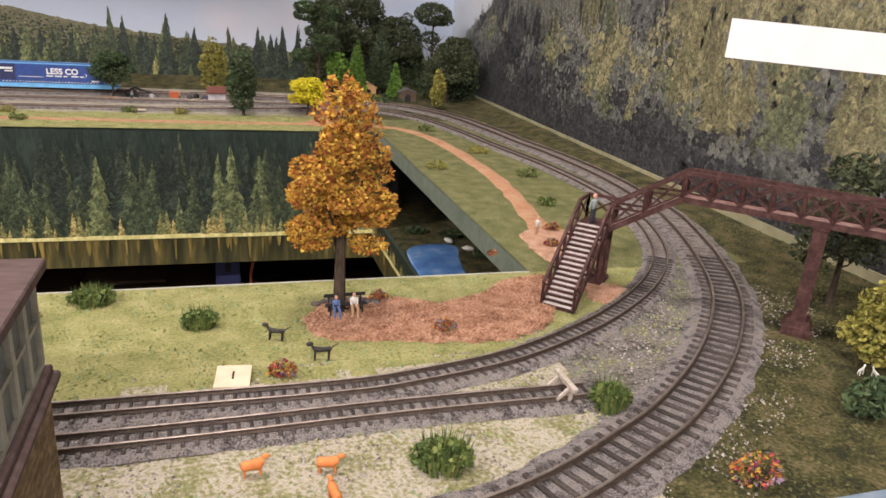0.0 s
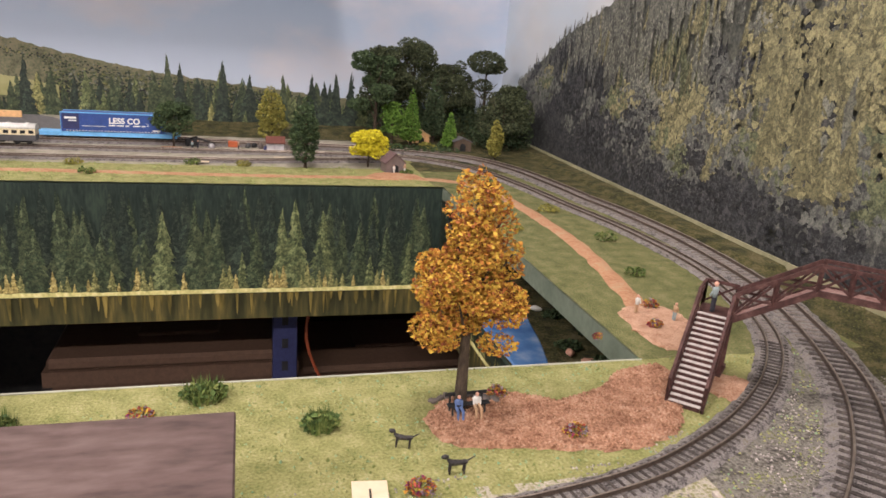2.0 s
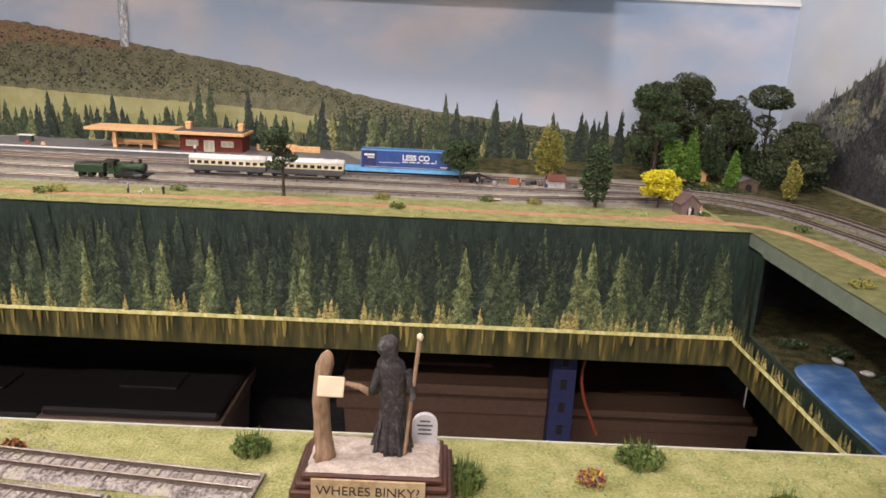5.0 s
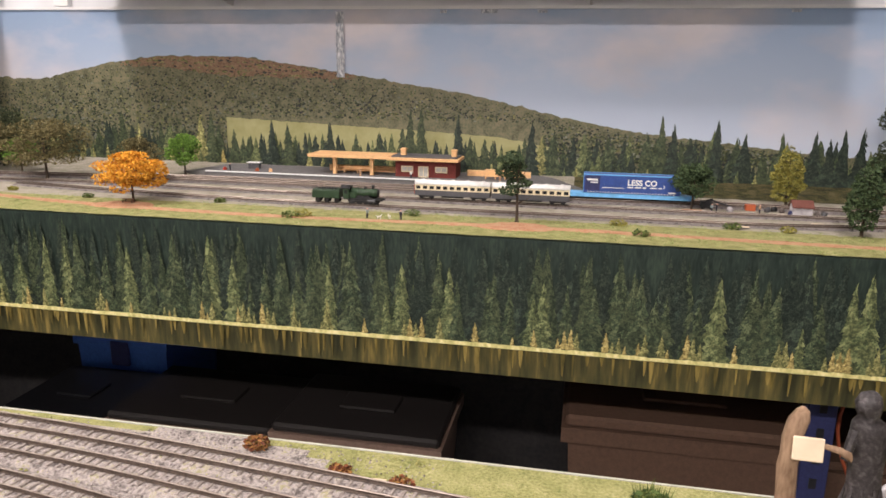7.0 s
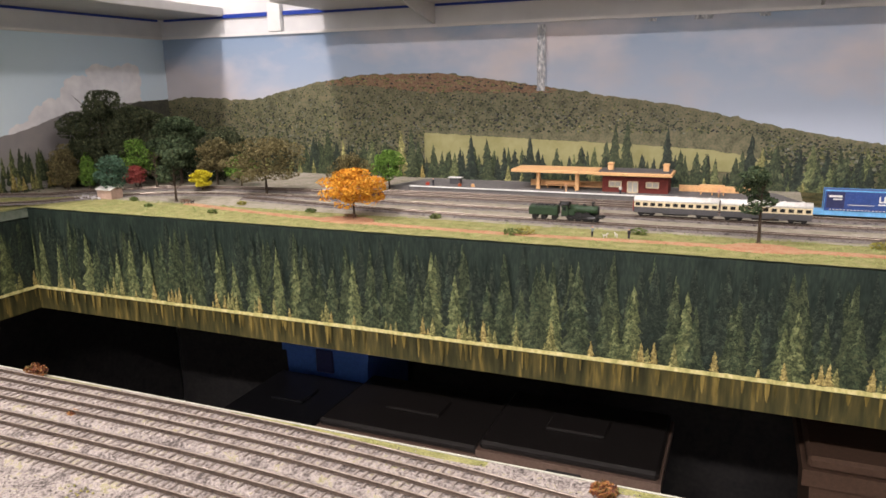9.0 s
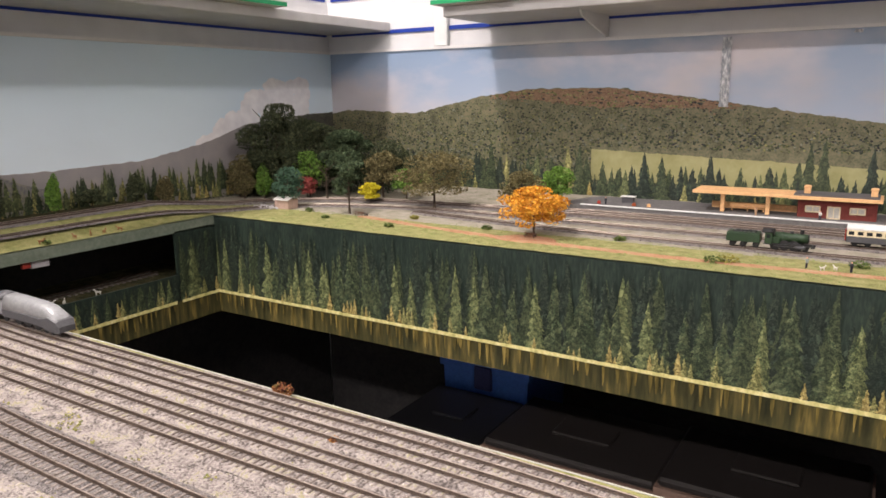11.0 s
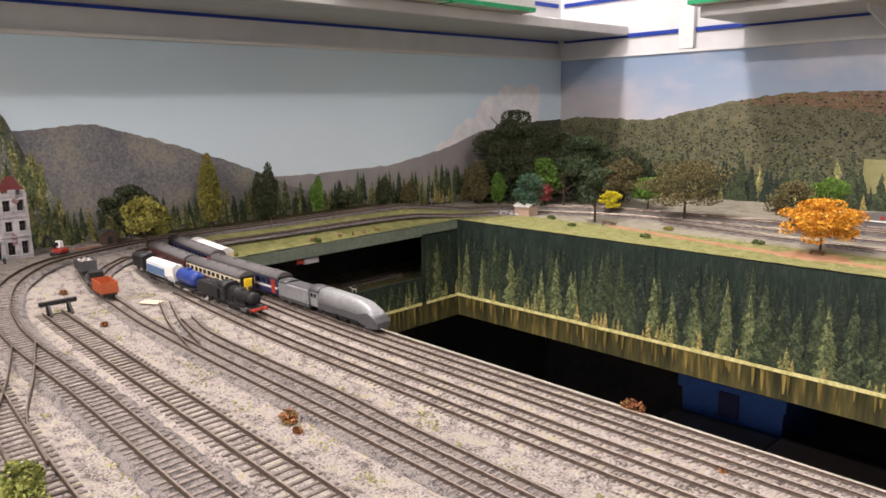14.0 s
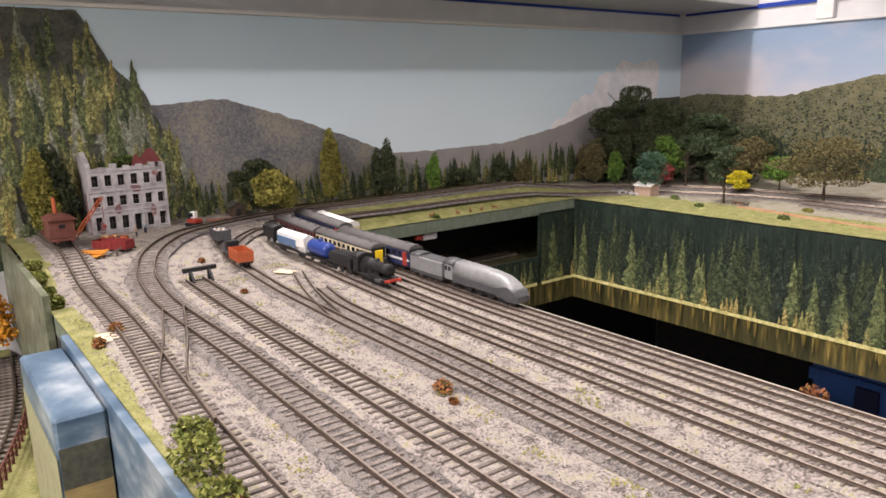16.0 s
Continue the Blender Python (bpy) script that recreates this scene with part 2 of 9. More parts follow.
def smooth_line(pts, step):
    """Evenly spaced points along a Catmull-Rom line."""
    P = [np.array(p, float) for p in pts]
    P = [2 * P[0] - P[1]] + P + [2 * P[-1] - P[-2]]
    dense = []
    for i in range(1, len(P) - 2):
        p0, p1, p2, p3 = P[i - 1:i + 3]
        for s in range(24):
            t = s / 24
            dense.append(0.5 * (2 * p1 + (p2 - p0) * t + (2 * p0 - 5 * p1 + 4 * p2 - p3) * t * t + (3 * p1 - p0 - 3 * p2 + p3) * t ** 3))
    dense.append(P[-2])
    dense = np.array(dense)
    seg = np.r_[0, np.cumsum(np.linalg.norm(np.diff(dense, axis=0), axis=1))]
    n = max(2, int(round(seg[-1] / step)) + 1)
    s = np.linspace(0, seg[-1], n)
    return np.stack([np.interp(s, seg, dense[:, k]) for k in range(dense.shape[1])], 1)


def from_arrays(name, verts, faces, material, smooth=False):
    me = bpy.data.meshes.new(name)
    me.from_pydata([tuple(v) for v in verts], [], faces)
    for m in material if isinstance(material, (list, tuple)) else [material]:
        me.materials.append(m)
    if smooth:
        me.polygons.foreach_set("use_smooth", [True] * len(me.polygons))
    me.update()
    return me


# ---- the room and the baseboard ----
XL, XR, YF, YB = -1.65, 0.375, 1.03, 0.0
WX0, WX1, WY0, WY1 = -1.49, 0.13, 0.05, 0.528
PRINT_TOP = 1.283


def slab(name, corners, material, label, category, kind="structure"):
    bm = bmesh.new()
    box(bm, *corners)
    return solo(name, bm, material, label, category, kind=kind)


M_WALLS = mat("pale_room_wall", [(0.62, 0.62, 0.63), (0.72, 0.72, 0.72)], 8, 0.7, bump=0.1)
slab("floor", (-3.0, -2.6, -0.05, 1.8, 1.3, 0.0), M_FLOOR, "dark carpeted room floor", "floor")
slab("wall_north", (-3.0, YF + 0.012, 0, 1.8, 1.25, 2.5), M_WALLS, "pale painted room wall", "wall")
slab("wall_west", (-3.0, -2.6, 0, XL - 0.012, YF + 0.012, 2.5), M_WALLS, "pale painted room wall", "wall")
slab("wall_east", (1.62, -2.6, 0, 1.8, YF + 0.012, 2.5), M_WALLS, "pale painted room wall", "wall")
slab("wall_south", (XL - 0.012, -2.6, 0, 1.62, -2.45, 2.5), M_WALLS, "pale painted room wall", "wall")
slab("ceiling", (-3.0, -2.6, 2.5, 1.8, 1.25, 2.56), M_WHITE, "white painted ceiling", "ceiling")


def south_edge(x):
    return -0.262 if x < -0.2 else (-0.262 + 0.08 * min(1.0, (x + 0.2) / 0.3))


def ramp(x, y):
    """The ground climbs towards the west wall."""
    start = -1.40 - 0.09 * min(1.0, max(0.0, (y + 0.02) / 0.07))
    a = min(1.0, max(0.0, (start - x) / (0.13 if y < 0.0 else 0.07)))
    return 0.02 * a * a * (3 - 2 * a) * min(1.0, max(0.0, (0.62 - y) / 0.15))


def swell(x, y):
    """Height of the scenic surface over the board."""
    h = 0.0006 * noise.noise((x * 40, y * 40, 0)) + 0.0004 * noise.noise((x * 140, y * 140, 3))
    h += ramp(x, y)
    if 0.20 < y < 2 and x > 0.34:
        h += 0.004
    if y > 0.88:
        h += 0.012 * min(1.0, (y - 0.88) / 0.12)
    return h


def build_ground():
    """One scenic sheet with the open well left out of it; its materials follow the planting."""
    step = 0.006
    xs = sorted(set(np.round(np.arange(XL, XR + 1e-6, step), 4)) | {WX0, WX1, XR})
    ys = sorted(set(np.round(np.arange(-0.262, YF + 1e-6, step), 4)) | {WY0, WY1, YF})
    vid, verts, faces, mats = {}, [], [], []

    def v(i, j):
        if (i, j) not in vid:
            x, y = xs[i], ys[j]
            y = max(y, south_edge(x))
            vid[(i, j)] = len(verts)
            verts.append((x, y, 1.0 + swell(x, y)))
        return vid[(i, j)]
    for i in range(len(xs) - 1):
        for j in range(len(ys) - 1):
            cx, cy = (xs[i] + xs[i + 1]) / 2, (ys[j] + ys[j + 1]) / 2
            if WX0 - 1e-6 < cx < WX1 and WY0 - 1e-6 < cy < WY1 or ys[j + 1] <= south_edge(cx):
                continue
            faces.append((v(i, j), v(i + 1, j), v(i + 1, j + 1), v(i, j + 1)))
            w = 0.012 * noise.noise((cx * 14, cy * 14, 5)) + 0.006 * noise.noise((cx * 50, cy * 50, 2))
            k = 0
            if cy < 0.05:
                if cx < -0.47 - (cy - 0.05) * 0.9 + w and cy < 0.047 + w * 0.3:
                    k = 3 if cy > -0.245 + w or cx > -0.7 else 0
                elif cy < -0.062 + w and cx < 0.5:
                    k = 2
                if cx > np.interp(cy, [-0.09, -0.064, -0.049, -0.028, 0.002, 0.033, 0.066], [0.09, 0.10, 0.118, 0.15, 0.19, 0.22, 0.245]) + w:
                    k = 6
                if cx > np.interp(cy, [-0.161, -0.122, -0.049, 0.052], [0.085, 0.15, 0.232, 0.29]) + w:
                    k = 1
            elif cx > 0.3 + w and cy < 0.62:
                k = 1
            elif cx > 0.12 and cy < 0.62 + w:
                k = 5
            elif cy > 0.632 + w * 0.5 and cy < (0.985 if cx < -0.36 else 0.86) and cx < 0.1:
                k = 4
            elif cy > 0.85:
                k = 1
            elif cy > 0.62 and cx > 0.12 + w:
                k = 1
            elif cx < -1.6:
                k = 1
            mats.append(k)
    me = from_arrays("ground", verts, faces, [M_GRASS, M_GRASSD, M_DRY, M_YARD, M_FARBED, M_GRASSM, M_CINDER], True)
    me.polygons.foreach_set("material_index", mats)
    ob = new("ground", me)
    return tagged(ob, "model scenery surface of grass scatter and ballast", "ground", kind="structure")


build_ground()


def board_edges():
    th = 0.982
    slab("baseboard_front", (XL, -0.262, th, -0.2, WY0, 0.9985), M_GREYBOARD, "plywood baseboard under the front scenery", "baseboard")
    slab("baseboard_front_right", (-0.2, -0.182, th, XR, WY0, 0.9985), M_GREYBOARD, "plywood baseboard under the front scenery", "baseboard")
    slab("baseboard_back", (XL, WY1 + 0.005, th, XR, YF, 0.9985), M_GREYBOARD, "plywood baseboard under the station", "baseboard")
    slab("baseboard_west", (XL, WY0, th, WX0, WY1, 0.9985), M_GREYBOARD, "plywood baseboard linking the two sides", "baseboard")
    slab("baseboard_east", (WX1, WY0, th, XR, WY1, 0.9985), M_GREYBOARD, "plywood baseboard with a grey-green painted edge", "baseboard")
    slab("trim_front", (WX0, WY0 - 0.0008, 0.9985, WX1, WY0 + 0.0006, 1.0004), mat("pale_edge", [(0.30, 0.30, 0.24), (0.44, 0.44, 0.38)], 60, 0.7), "pale edge strip along the well", "trim")


board_edges()
slab("trim_east", (XR - 0.0100, -0.17, 0.999, XR - 0.0086, 0.93, 1.0078), mat("cream_edge_strip", [(0.22, 0.21, 0.12), (0.36, 0.33, 0.21)], 40, 0.7, bump=0.1), "cream edge strip along the foot of the mountain", "trim")

# ---- printed backdrops: flat sheets fixed to the walls ----


def sky_material(name, low, high, cloud, amount, zlow, zhigh, scale):
    m, nt, b = nodes_of(name)
    L = nt.links.new
    co = nt.nodes.new("ShaderNodeTexCoord")
    sep = nt.nodes.new("ShaderNodeSeparateXYZ")
    L(co.outputs["Object"], sep.inputs[0])
    r = nt.nodes.new("ShaderNodeMapRange")
    r.inputs[1].default_value, r.inputs[2].default_value = zlow, zhigh
    L(sep.outputs["Z"], r.inputs[0])
    mixa = nt.nodes.new("ShaderNodeMix")
    mixa.data_type = "RGBA"
    mixa.inputs[6].default_value, mixa.inputs[7].default_value = lin(low), lin(high)
    L(r.outputs[0], mixa.inputs[0])
    n = nt.nodes.new("ShaderNodeTexNoise")
    n.inputs["Scale"].default_value = scale
    n.inputs["Detail"].default_value = 5
    n.inputs["Roughness"].default_value = 0.55
    mp = nt.nodes.new("ShaderNodeMapping")
    mp.inputs["Scale"].default_value = (1, 1, 1.8)
    L(co.outputs["Object"], mp.inputs[0])
    L(mp.outputs[0], n.inputs["Vector"])
    rr = nt.nodes.new("ShaderNodeMapRange")
    rr.inputs[1].default_value, rr.inputs[2].default_value, rr.inputs[4].default_value = 0.46, 0.62, amount
    L(n.outputs["Fac"], rr.inputs[0])
    n3 = nt.nodes.new("ShaderNodeTexNoise")
    n3.inputs["Scale"].default_value = scale * 2.3
    L(mp.outputs[0], n3.inputs["Vector"])
    grey = nt.nodes.new("ShaderNodeMix")
    grey.data_type = "RGBA"
    grey.inputs[6].default_value, grey.inputs[7].default_value = lin([c * 0.55 for c in cloud]), lin(cloud)
    L(n3.outputs["Fac"], grey.inputs[0])
    mixb = nt.nodes.new("ShaderNodeMix")
    mixb.data_type = "RGBA"
    L(rr.outputs[0], mixb.inputs[0])
    L(mixa.outputs[2], mixb.inputs[6])
    L(grey.outputs[2], mixb.inputs[7])
    L(mixb.outputs[2], b.inputs["Base Color"])
    b.inputs["Roughness"].default_value = 0.42
    b.inputs["Specular IOR Level"].default_value = 0.35
    return m


SKY_FAR = sky_material("printed_cloudy_sky", (0.50, 0.56, 0.66), (0.26, 0.35, 0.49), (0.70, 0.66, 0.69), 0.98, 1.06, 1.28, 2.6)
SKY_LEFT = sky_material("printed_clear_sky", (0.74, 0.84, 0.90), (0.62, 0.77, 0.88), (0.80, 0.84, 0.88), 0.25, 1.05, 1.28, 2.0)


def on_far(u, z, d):
    return (u, YF - d, z)


def on_belt(u, z, d):
    return (u, 0.972 - d, z)


def on_left(u, z, d):
    return (XL + d, u, z)


def on_right(u, z, d):
    return (XR - d, u, z)


def on_wellfar(u, z, d):
    return (u, WY1 - d, z)


def on_wellleft(u, z, d):
    return (WX0 + d, u, z)


def on_wellright(u, z, d):
    return (WX1 - d, u, z)


def sheet(name, place, u0, u1, z0, z1, material, label, d=0.0, back=0.003):
    bm = bmesh.new()
    a, b = Vector(place(u0, z0, d)), Vector(place(u1, z1, d - back))
    box(bm, *a, *b)
    return solo(name, bm, material, label, "backdrop", kind="structure")


sheet("backdrop_sky_north", on_far, XL, XR, 1.0, PRINT_TOP, SKY_FAR, "printed cloudy sky sheet on the wall", 0.0, 0.01)
sheet("backdrop_sky_west", on_left, -0.62, YF, 1.0, PRINT_TOP, SKY_LEFT, "printed clear blue sky sheet on the wall", 0.0, 0.01)
sheet("backdrop_sky_east", on_right, -0.35, YF, 0.985, 1.42, sky_material("printed_haze_sky", (0.5, 0.56, 0.62), (0.42, 0.5, 0.6), (0.7, 0.7, 0.7), 0.8, 1.1, 1.4, 3), "printed sky sheet behind a forested mountain", 0.0, 0.01)


def profile_sheet(name, place, profile, base, material, label, d, ripple=0.004, freq=60, seed=0):
    """A flat printed hill: its top edge follows the profile with a fine natural ripple."""
    us = np.arange(profile[0][0], profile[-1][0] + 1e-6, 0.004)
    zs = np.interp(us, [p[0] for p in profile], [p[1] for p in profile])
    verts, faces = [], []
    for k, (u, z) in enumerate(zip(us, zs)):
        z += ripple * noise.noise((u * freq, seed, 1)) + ripple * 0.5 * noise.noise((u * freq * 3.1, seed, 2))
        verts += [place(u, base, d), place(u, z, d)]
        if k:
            n = 2 * k
            faces.append((n - 2, n, n + 1, n - 1))
    ob = new(name, from_arrays(name, verts, faces, material))
    return tagged(ob, label, "backdrop", kind="structure")


H_MOOR = mat("printed_moor_hill", [(0.07, 0.074, 0.046), (0.125, 0.125, 0.072), (0.175, 0.165, 0.098), (0.22, 0.185, 0.115)], 60, 0.5, bump=0, fine=4.5, contrast=1.1)
H_BLUE = mat("printed_blue_mountain", [(0.125, 0.125, 0.145), (0.20, 0.195, 0.195), (0.29, 0.265, 0.215)], 13, 0.5, bump=0, fine=22, contrast=1.5)
H_PALE = mat("printed_pale_hill", [(0.26, 0.25, 0.26), (0.34, 0.31, 0.30)], 14, 0.5, bump=0)
H_FIELD = mat("printed_meadow", [(0.29, 0.28, 0.12), (0.38, 0.36, 0.18)], 30, 0.5, bump=0)
H_DKHILL = mat("printed_wooded_hill", [(0.05, 0.05, 0.045), (0.085, 0.085, 0.065), (0.13, 0.125, 0.085)], 40, 0.5, bump=0, fine=6)
H_MOUNT = mat("printed_mountain_wood", [(0.04, 0.044, 0.04), (0.085, 0.088, 0.074), (0.14, 0.14, 0.105)], 60, 0.5, bump=0, fine=5)
P_CLOUD = mat("printed_cloud", [(0.74, 0.73, 0.76), (0.95, 0.94, 0.95)], 18, 0.5, bump=0)

profile_sheet("backdrop_moor", on_far, [(XL, 1.150), (-1.60, 1.160), (-1.42, 1.152), (-1.26, 1.186), (-1.15, 1.200), (-0.98, 1.200), (-0.79, 1.174), (-0.65, 1.153), (-0.55, 1.139), (-0.38, 1.102), (-0.27, 1.082), (-0.13, 1.068), (0.02, 1.054), (XR, 1.03)], 1.0, H_MOOR, "printed moorland hill with scrub", 0.0008, 0.004)
profile_sheet("backdrop_meadow", on_far, [(-1.02, 1.088), (-0.85, 1.081), (-0.64, 1.073), (-0.5, 1.066), (-0.40, 1.05)], 1.03, H_FIELD, "printed pale meadow below the hill", 0.0019, 0.002)
profile_sheet("backdrop_pale_hill", on_left, [(0.2, 1.085), (0.345, 1.082), (0.52, 1.085), (0.66, 1.108), (0.76, 1.137), (0.9, 1.15), (YF, 1.152)], 1.0, H_PALE, "printed pale distant hill", 0.0008, 0.002)
profile_sheet("backdrop_wooded_hill", on_left, [(0.76, 1.03), (0.83, 1.10), (0.88, 1.138), (0.94, 1.152), (YF, 1.155)], 1.0, H_DKHILL, "printed wooded hill in the corner", 0.0014, 0.003)
profile_sheet("backdrop_blue_mountain", on_left, [(-0.45, 1.19), (-0.2, 1.172), (-0.07, 1.168), (0.013, 1.174), (0.118, 1.142), (0.228, 1.103), (0.30, 1.07), (0.4, 1.03)], 1.0, H_BLUE, "printed blue-grey mountain", 0.0012, 0.003)


def cloud_sheet():
    bm = bmesh.new()
    rng = random.Random(5)
    for k in range(420):
        t = rng.random()
        u = 0.64 + 0.30 * t
        top = 1.11 + 0.115 * min(1, t * 1.6)
        z = rng.uniform(1.08, top - 0.004)
        r = rng.uniform(0.006, 0.017) * (0.6 + 0.5 * t)
        ring = [bm.verts.new(on_left(u + r * 1.2 * math.cos(a) * (1 + 0.1 * noise.noise((a * 2, k, 0))), z + r * math.sin(a) * (1 + 0.15 * noise.noise((a * 3, k, 1))), 0.0002 + k * 0.0000014)) for a in np.linspace(0, 2 * math.pi, 22)[:-1]]
        bm.faces.new(ring)
    return solo("backdrop_cloud", bm, P_CLOUD, "printed white cumulus cloud", "backdrop", kind="structure")


cloud_sheet()

def ink(name, low, mid, high, light=1.0, scale=260):
    return mat("printed_" + name, [[c * light for c in v] for v in (low, mid, high)], scale, 0.5, bump=0, fine=2.4, island=0.5, contrast=1.4)


TREE_INKS = {}
for ink_name, low, mid, high in (
        ("dark", (0.014, 0.024, 0.014), (0.037, 0.051, 0.027), (0.085, 0.100, 0.050)),
        ("green", (0.030, 0.042, 0.020), (0.078, 0.096, 0.042), (0.17, 0.185, 0.080)),
        ("olive", (0.065, 0.070, 0.026), (0.16, 0.160, 0.060), (0.31, 0.29, 0.12)),
        ("gold", (0.12, 0.095, 0.03), (0.27, 0.215, 0.075), (0.42, 0.345, 0.14)),
        ("grey", (0.085, 0.092, 0.078), (0.16, 0.168, 0.130), (0.25, 0.255, 0.19)),
        ("night", (0.009, 0.015, 0.012), (0.021, 0.031, 0.023), (0.044, 0.058, 0.038)),
        ("shade", (0.012, 0.013, 0.015), (0.028, 0.029, 0.031), (0.058, 0.058, 0.057)),
        ("haze", (0.040, 0.042, 0.041), (0.075, 0.077, 0.070), (0.125, 0.126, 0.108)),
        ("slope", (0.058, 0.060, 0.053), (0.115, 0.116, 0.096), (0.18, 0.178, 0.138)),
        ("sunlit", (0.070, 0.067, 0.040), (0.135, 0.125, 0.070), (0.22, 0.20, 0.105)),
        ("fresh", (0.034, 0.040, 0.026), (0.072, 0.080, 0.046), (0.13, 0.135, 0.075)),
        ("heath", (0.15, 0.090, 0.055), (0.215, 0.130, 0.080), (0.27, 0.18, 0.11))):
    TREE_INKS[ink_name] = ink(ink_name + "_ink", low, mid, high)
    # brighter copy of each ink: sunlight drawn into the printed trees
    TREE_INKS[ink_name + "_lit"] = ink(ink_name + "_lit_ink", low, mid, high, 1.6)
TREE_INKS["mirror"] = mat("printed_gold_reflection", [(0.07, 0.06, 0.018), (0.17, 0.13, 0.035), (0.32, 0.24, 0.07)], 90, 0.45, bump=0, fine=2, stretch=(1, 1, 0.15), island=0.5)


class Print:
    """Collects flat printed silhouettes on one sheet, later ones just in front of earlier ones."""

    def __init__(self, place, d0, step=0.0000006):
        self.place, self.d, self.verts, self.faces, self.mats = place, d0, [], [], []
        self.inks, self.step = list(TREE_INKS), step

    def streak(self, rng, u, z, drop, w):
        """A mirrored tree: a ragged upright streak below the waterline."""
        n = len(self.verts)
        self.verts += [self.place(p, q, self.d) for p, q in ((u - w, z), (u + w, z), (u + w * rng.uniform(0.5, 0.9), z - drop * 0.55), (u + w * 0.25, z - drop), (u - w * 0.3, z - drop * rng.uniform(0.8, 1.0)), (u - w * rng.uniform(0.5, 0.9), z - drop * 0.5))]
        self.faces.append(tuple(range(n, n + 6)))
        self.mats.append(self.inks.index("mirror"))
        self.d += self.step

    def conifer(self, rng, u, z, h, w, ink, tufts=0, lit=0.35):
        """A spruce: a narrow dark body under many drooping branch tufts, brighter on its sunny side."""
        tufts = tufts or max(9, min(70, int(h / 0.0016)))
        sub = self.step / (tufts + 2)
        n = len(self.verts)
        edge = []
        for k in range(6):
            f = k / 6
            edge.append((w * (1 - f) ** 0.8 * rng.uniform(0.55, 0.85), z + h * f))
        self.verts += [self.place(u - a, q, self.d) for a, q in edge] + [self.place(u, z + h, self.d)] + [self.place(u + a, q, self.d) for a, q in reversed(edge)]
        self.faces.append(tuple(range(n, n + 13)))
        self.mats.append(self.inks.index(ink))
        bend = rng.uniform(-0.1, 0.1) * w
        for k in range(tufts):
            self.d += sub
            f = 1 - (k + 0.5) / tufts * 0.97
            f = min(0.985, max(0.0, 1 - (1 - f) ** 0.75))
            wide = w * ((1 - f) ** 0.85 + 0.04)
            side = rng.uniform(-1, 1)
            cu = u + bend * f + side * wide * 0.72
            cz = z + h * f
            a = wide * rng.uniform(0.25, 0.5) + 0.0006
            b = h * rng.uniform(0.035, 0.075) + 0.0006
            s = 1 if side > 0 else -1
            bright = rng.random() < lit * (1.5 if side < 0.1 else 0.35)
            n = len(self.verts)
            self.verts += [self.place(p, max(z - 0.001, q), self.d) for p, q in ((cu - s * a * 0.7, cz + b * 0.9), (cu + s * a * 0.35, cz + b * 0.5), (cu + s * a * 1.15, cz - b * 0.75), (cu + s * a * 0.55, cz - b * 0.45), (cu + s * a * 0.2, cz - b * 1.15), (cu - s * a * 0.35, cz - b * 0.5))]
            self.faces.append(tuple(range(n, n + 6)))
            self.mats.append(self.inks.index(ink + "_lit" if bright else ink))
        self.d += sub * 2

    def bush(self, rng, u, z, r, ink, clumps=26):
        """A broadleaf crown: clumps from the dark foot up to the sunny top."""
        spots = sorted((math.sin(a) * d, math.cos(a) * d) for a, d in ((rng.uniform(0, 6.28), rng.uniform(0.05, 0.95) ** 0.6) for k in range(clumps)))
        for cz, cu in spots:
            rr = r * rng.uniform(0.10, 0.22)
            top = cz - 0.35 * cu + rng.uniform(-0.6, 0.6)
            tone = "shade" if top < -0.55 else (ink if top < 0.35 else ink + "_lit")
            n = len(self.verts)
            self.verts += [self.place(u + cu * r + rr * math.cos(q) * rng.uniform(0.5, 1.3), z + cz * r * 1.15 + rr * math.sin(q) * rng.uniform(0.5, 1.3), self.d) for q in np.linspace(0, 6.283, 10)[:-1]]
            self.faces.append(tuple(range(n, n + 9)))
            self.mats.append(self.inks.index(tone))
            self.d += self.step / clumps

    def done(self, name, label):
        me = from_arrays(name, self.verts, self.faces, [TREE_INKS[i] for i in self.inks])
        me.polygons.foreach_set("material_index", self.mats)
        return tagged(new(name, me), label, "backdrop", kind="structure")


def pick(rng, **weights):
    return rng.choices(list(weights), list(weights.values()))[0]


MOOR = ((XL, 1.150), (-1.60, 1.160), (-1.42, 1.152), (-1.26, 1.186), (-1.15, 1.200), (-0.98, 1.200), (-0.79, 1.174), (-0.65, 1.153), (-0.55, 1.139), (-0.38, 1.102), (-0.27, 1.082), (-0.13, 1.068), (0.02, 1.054))


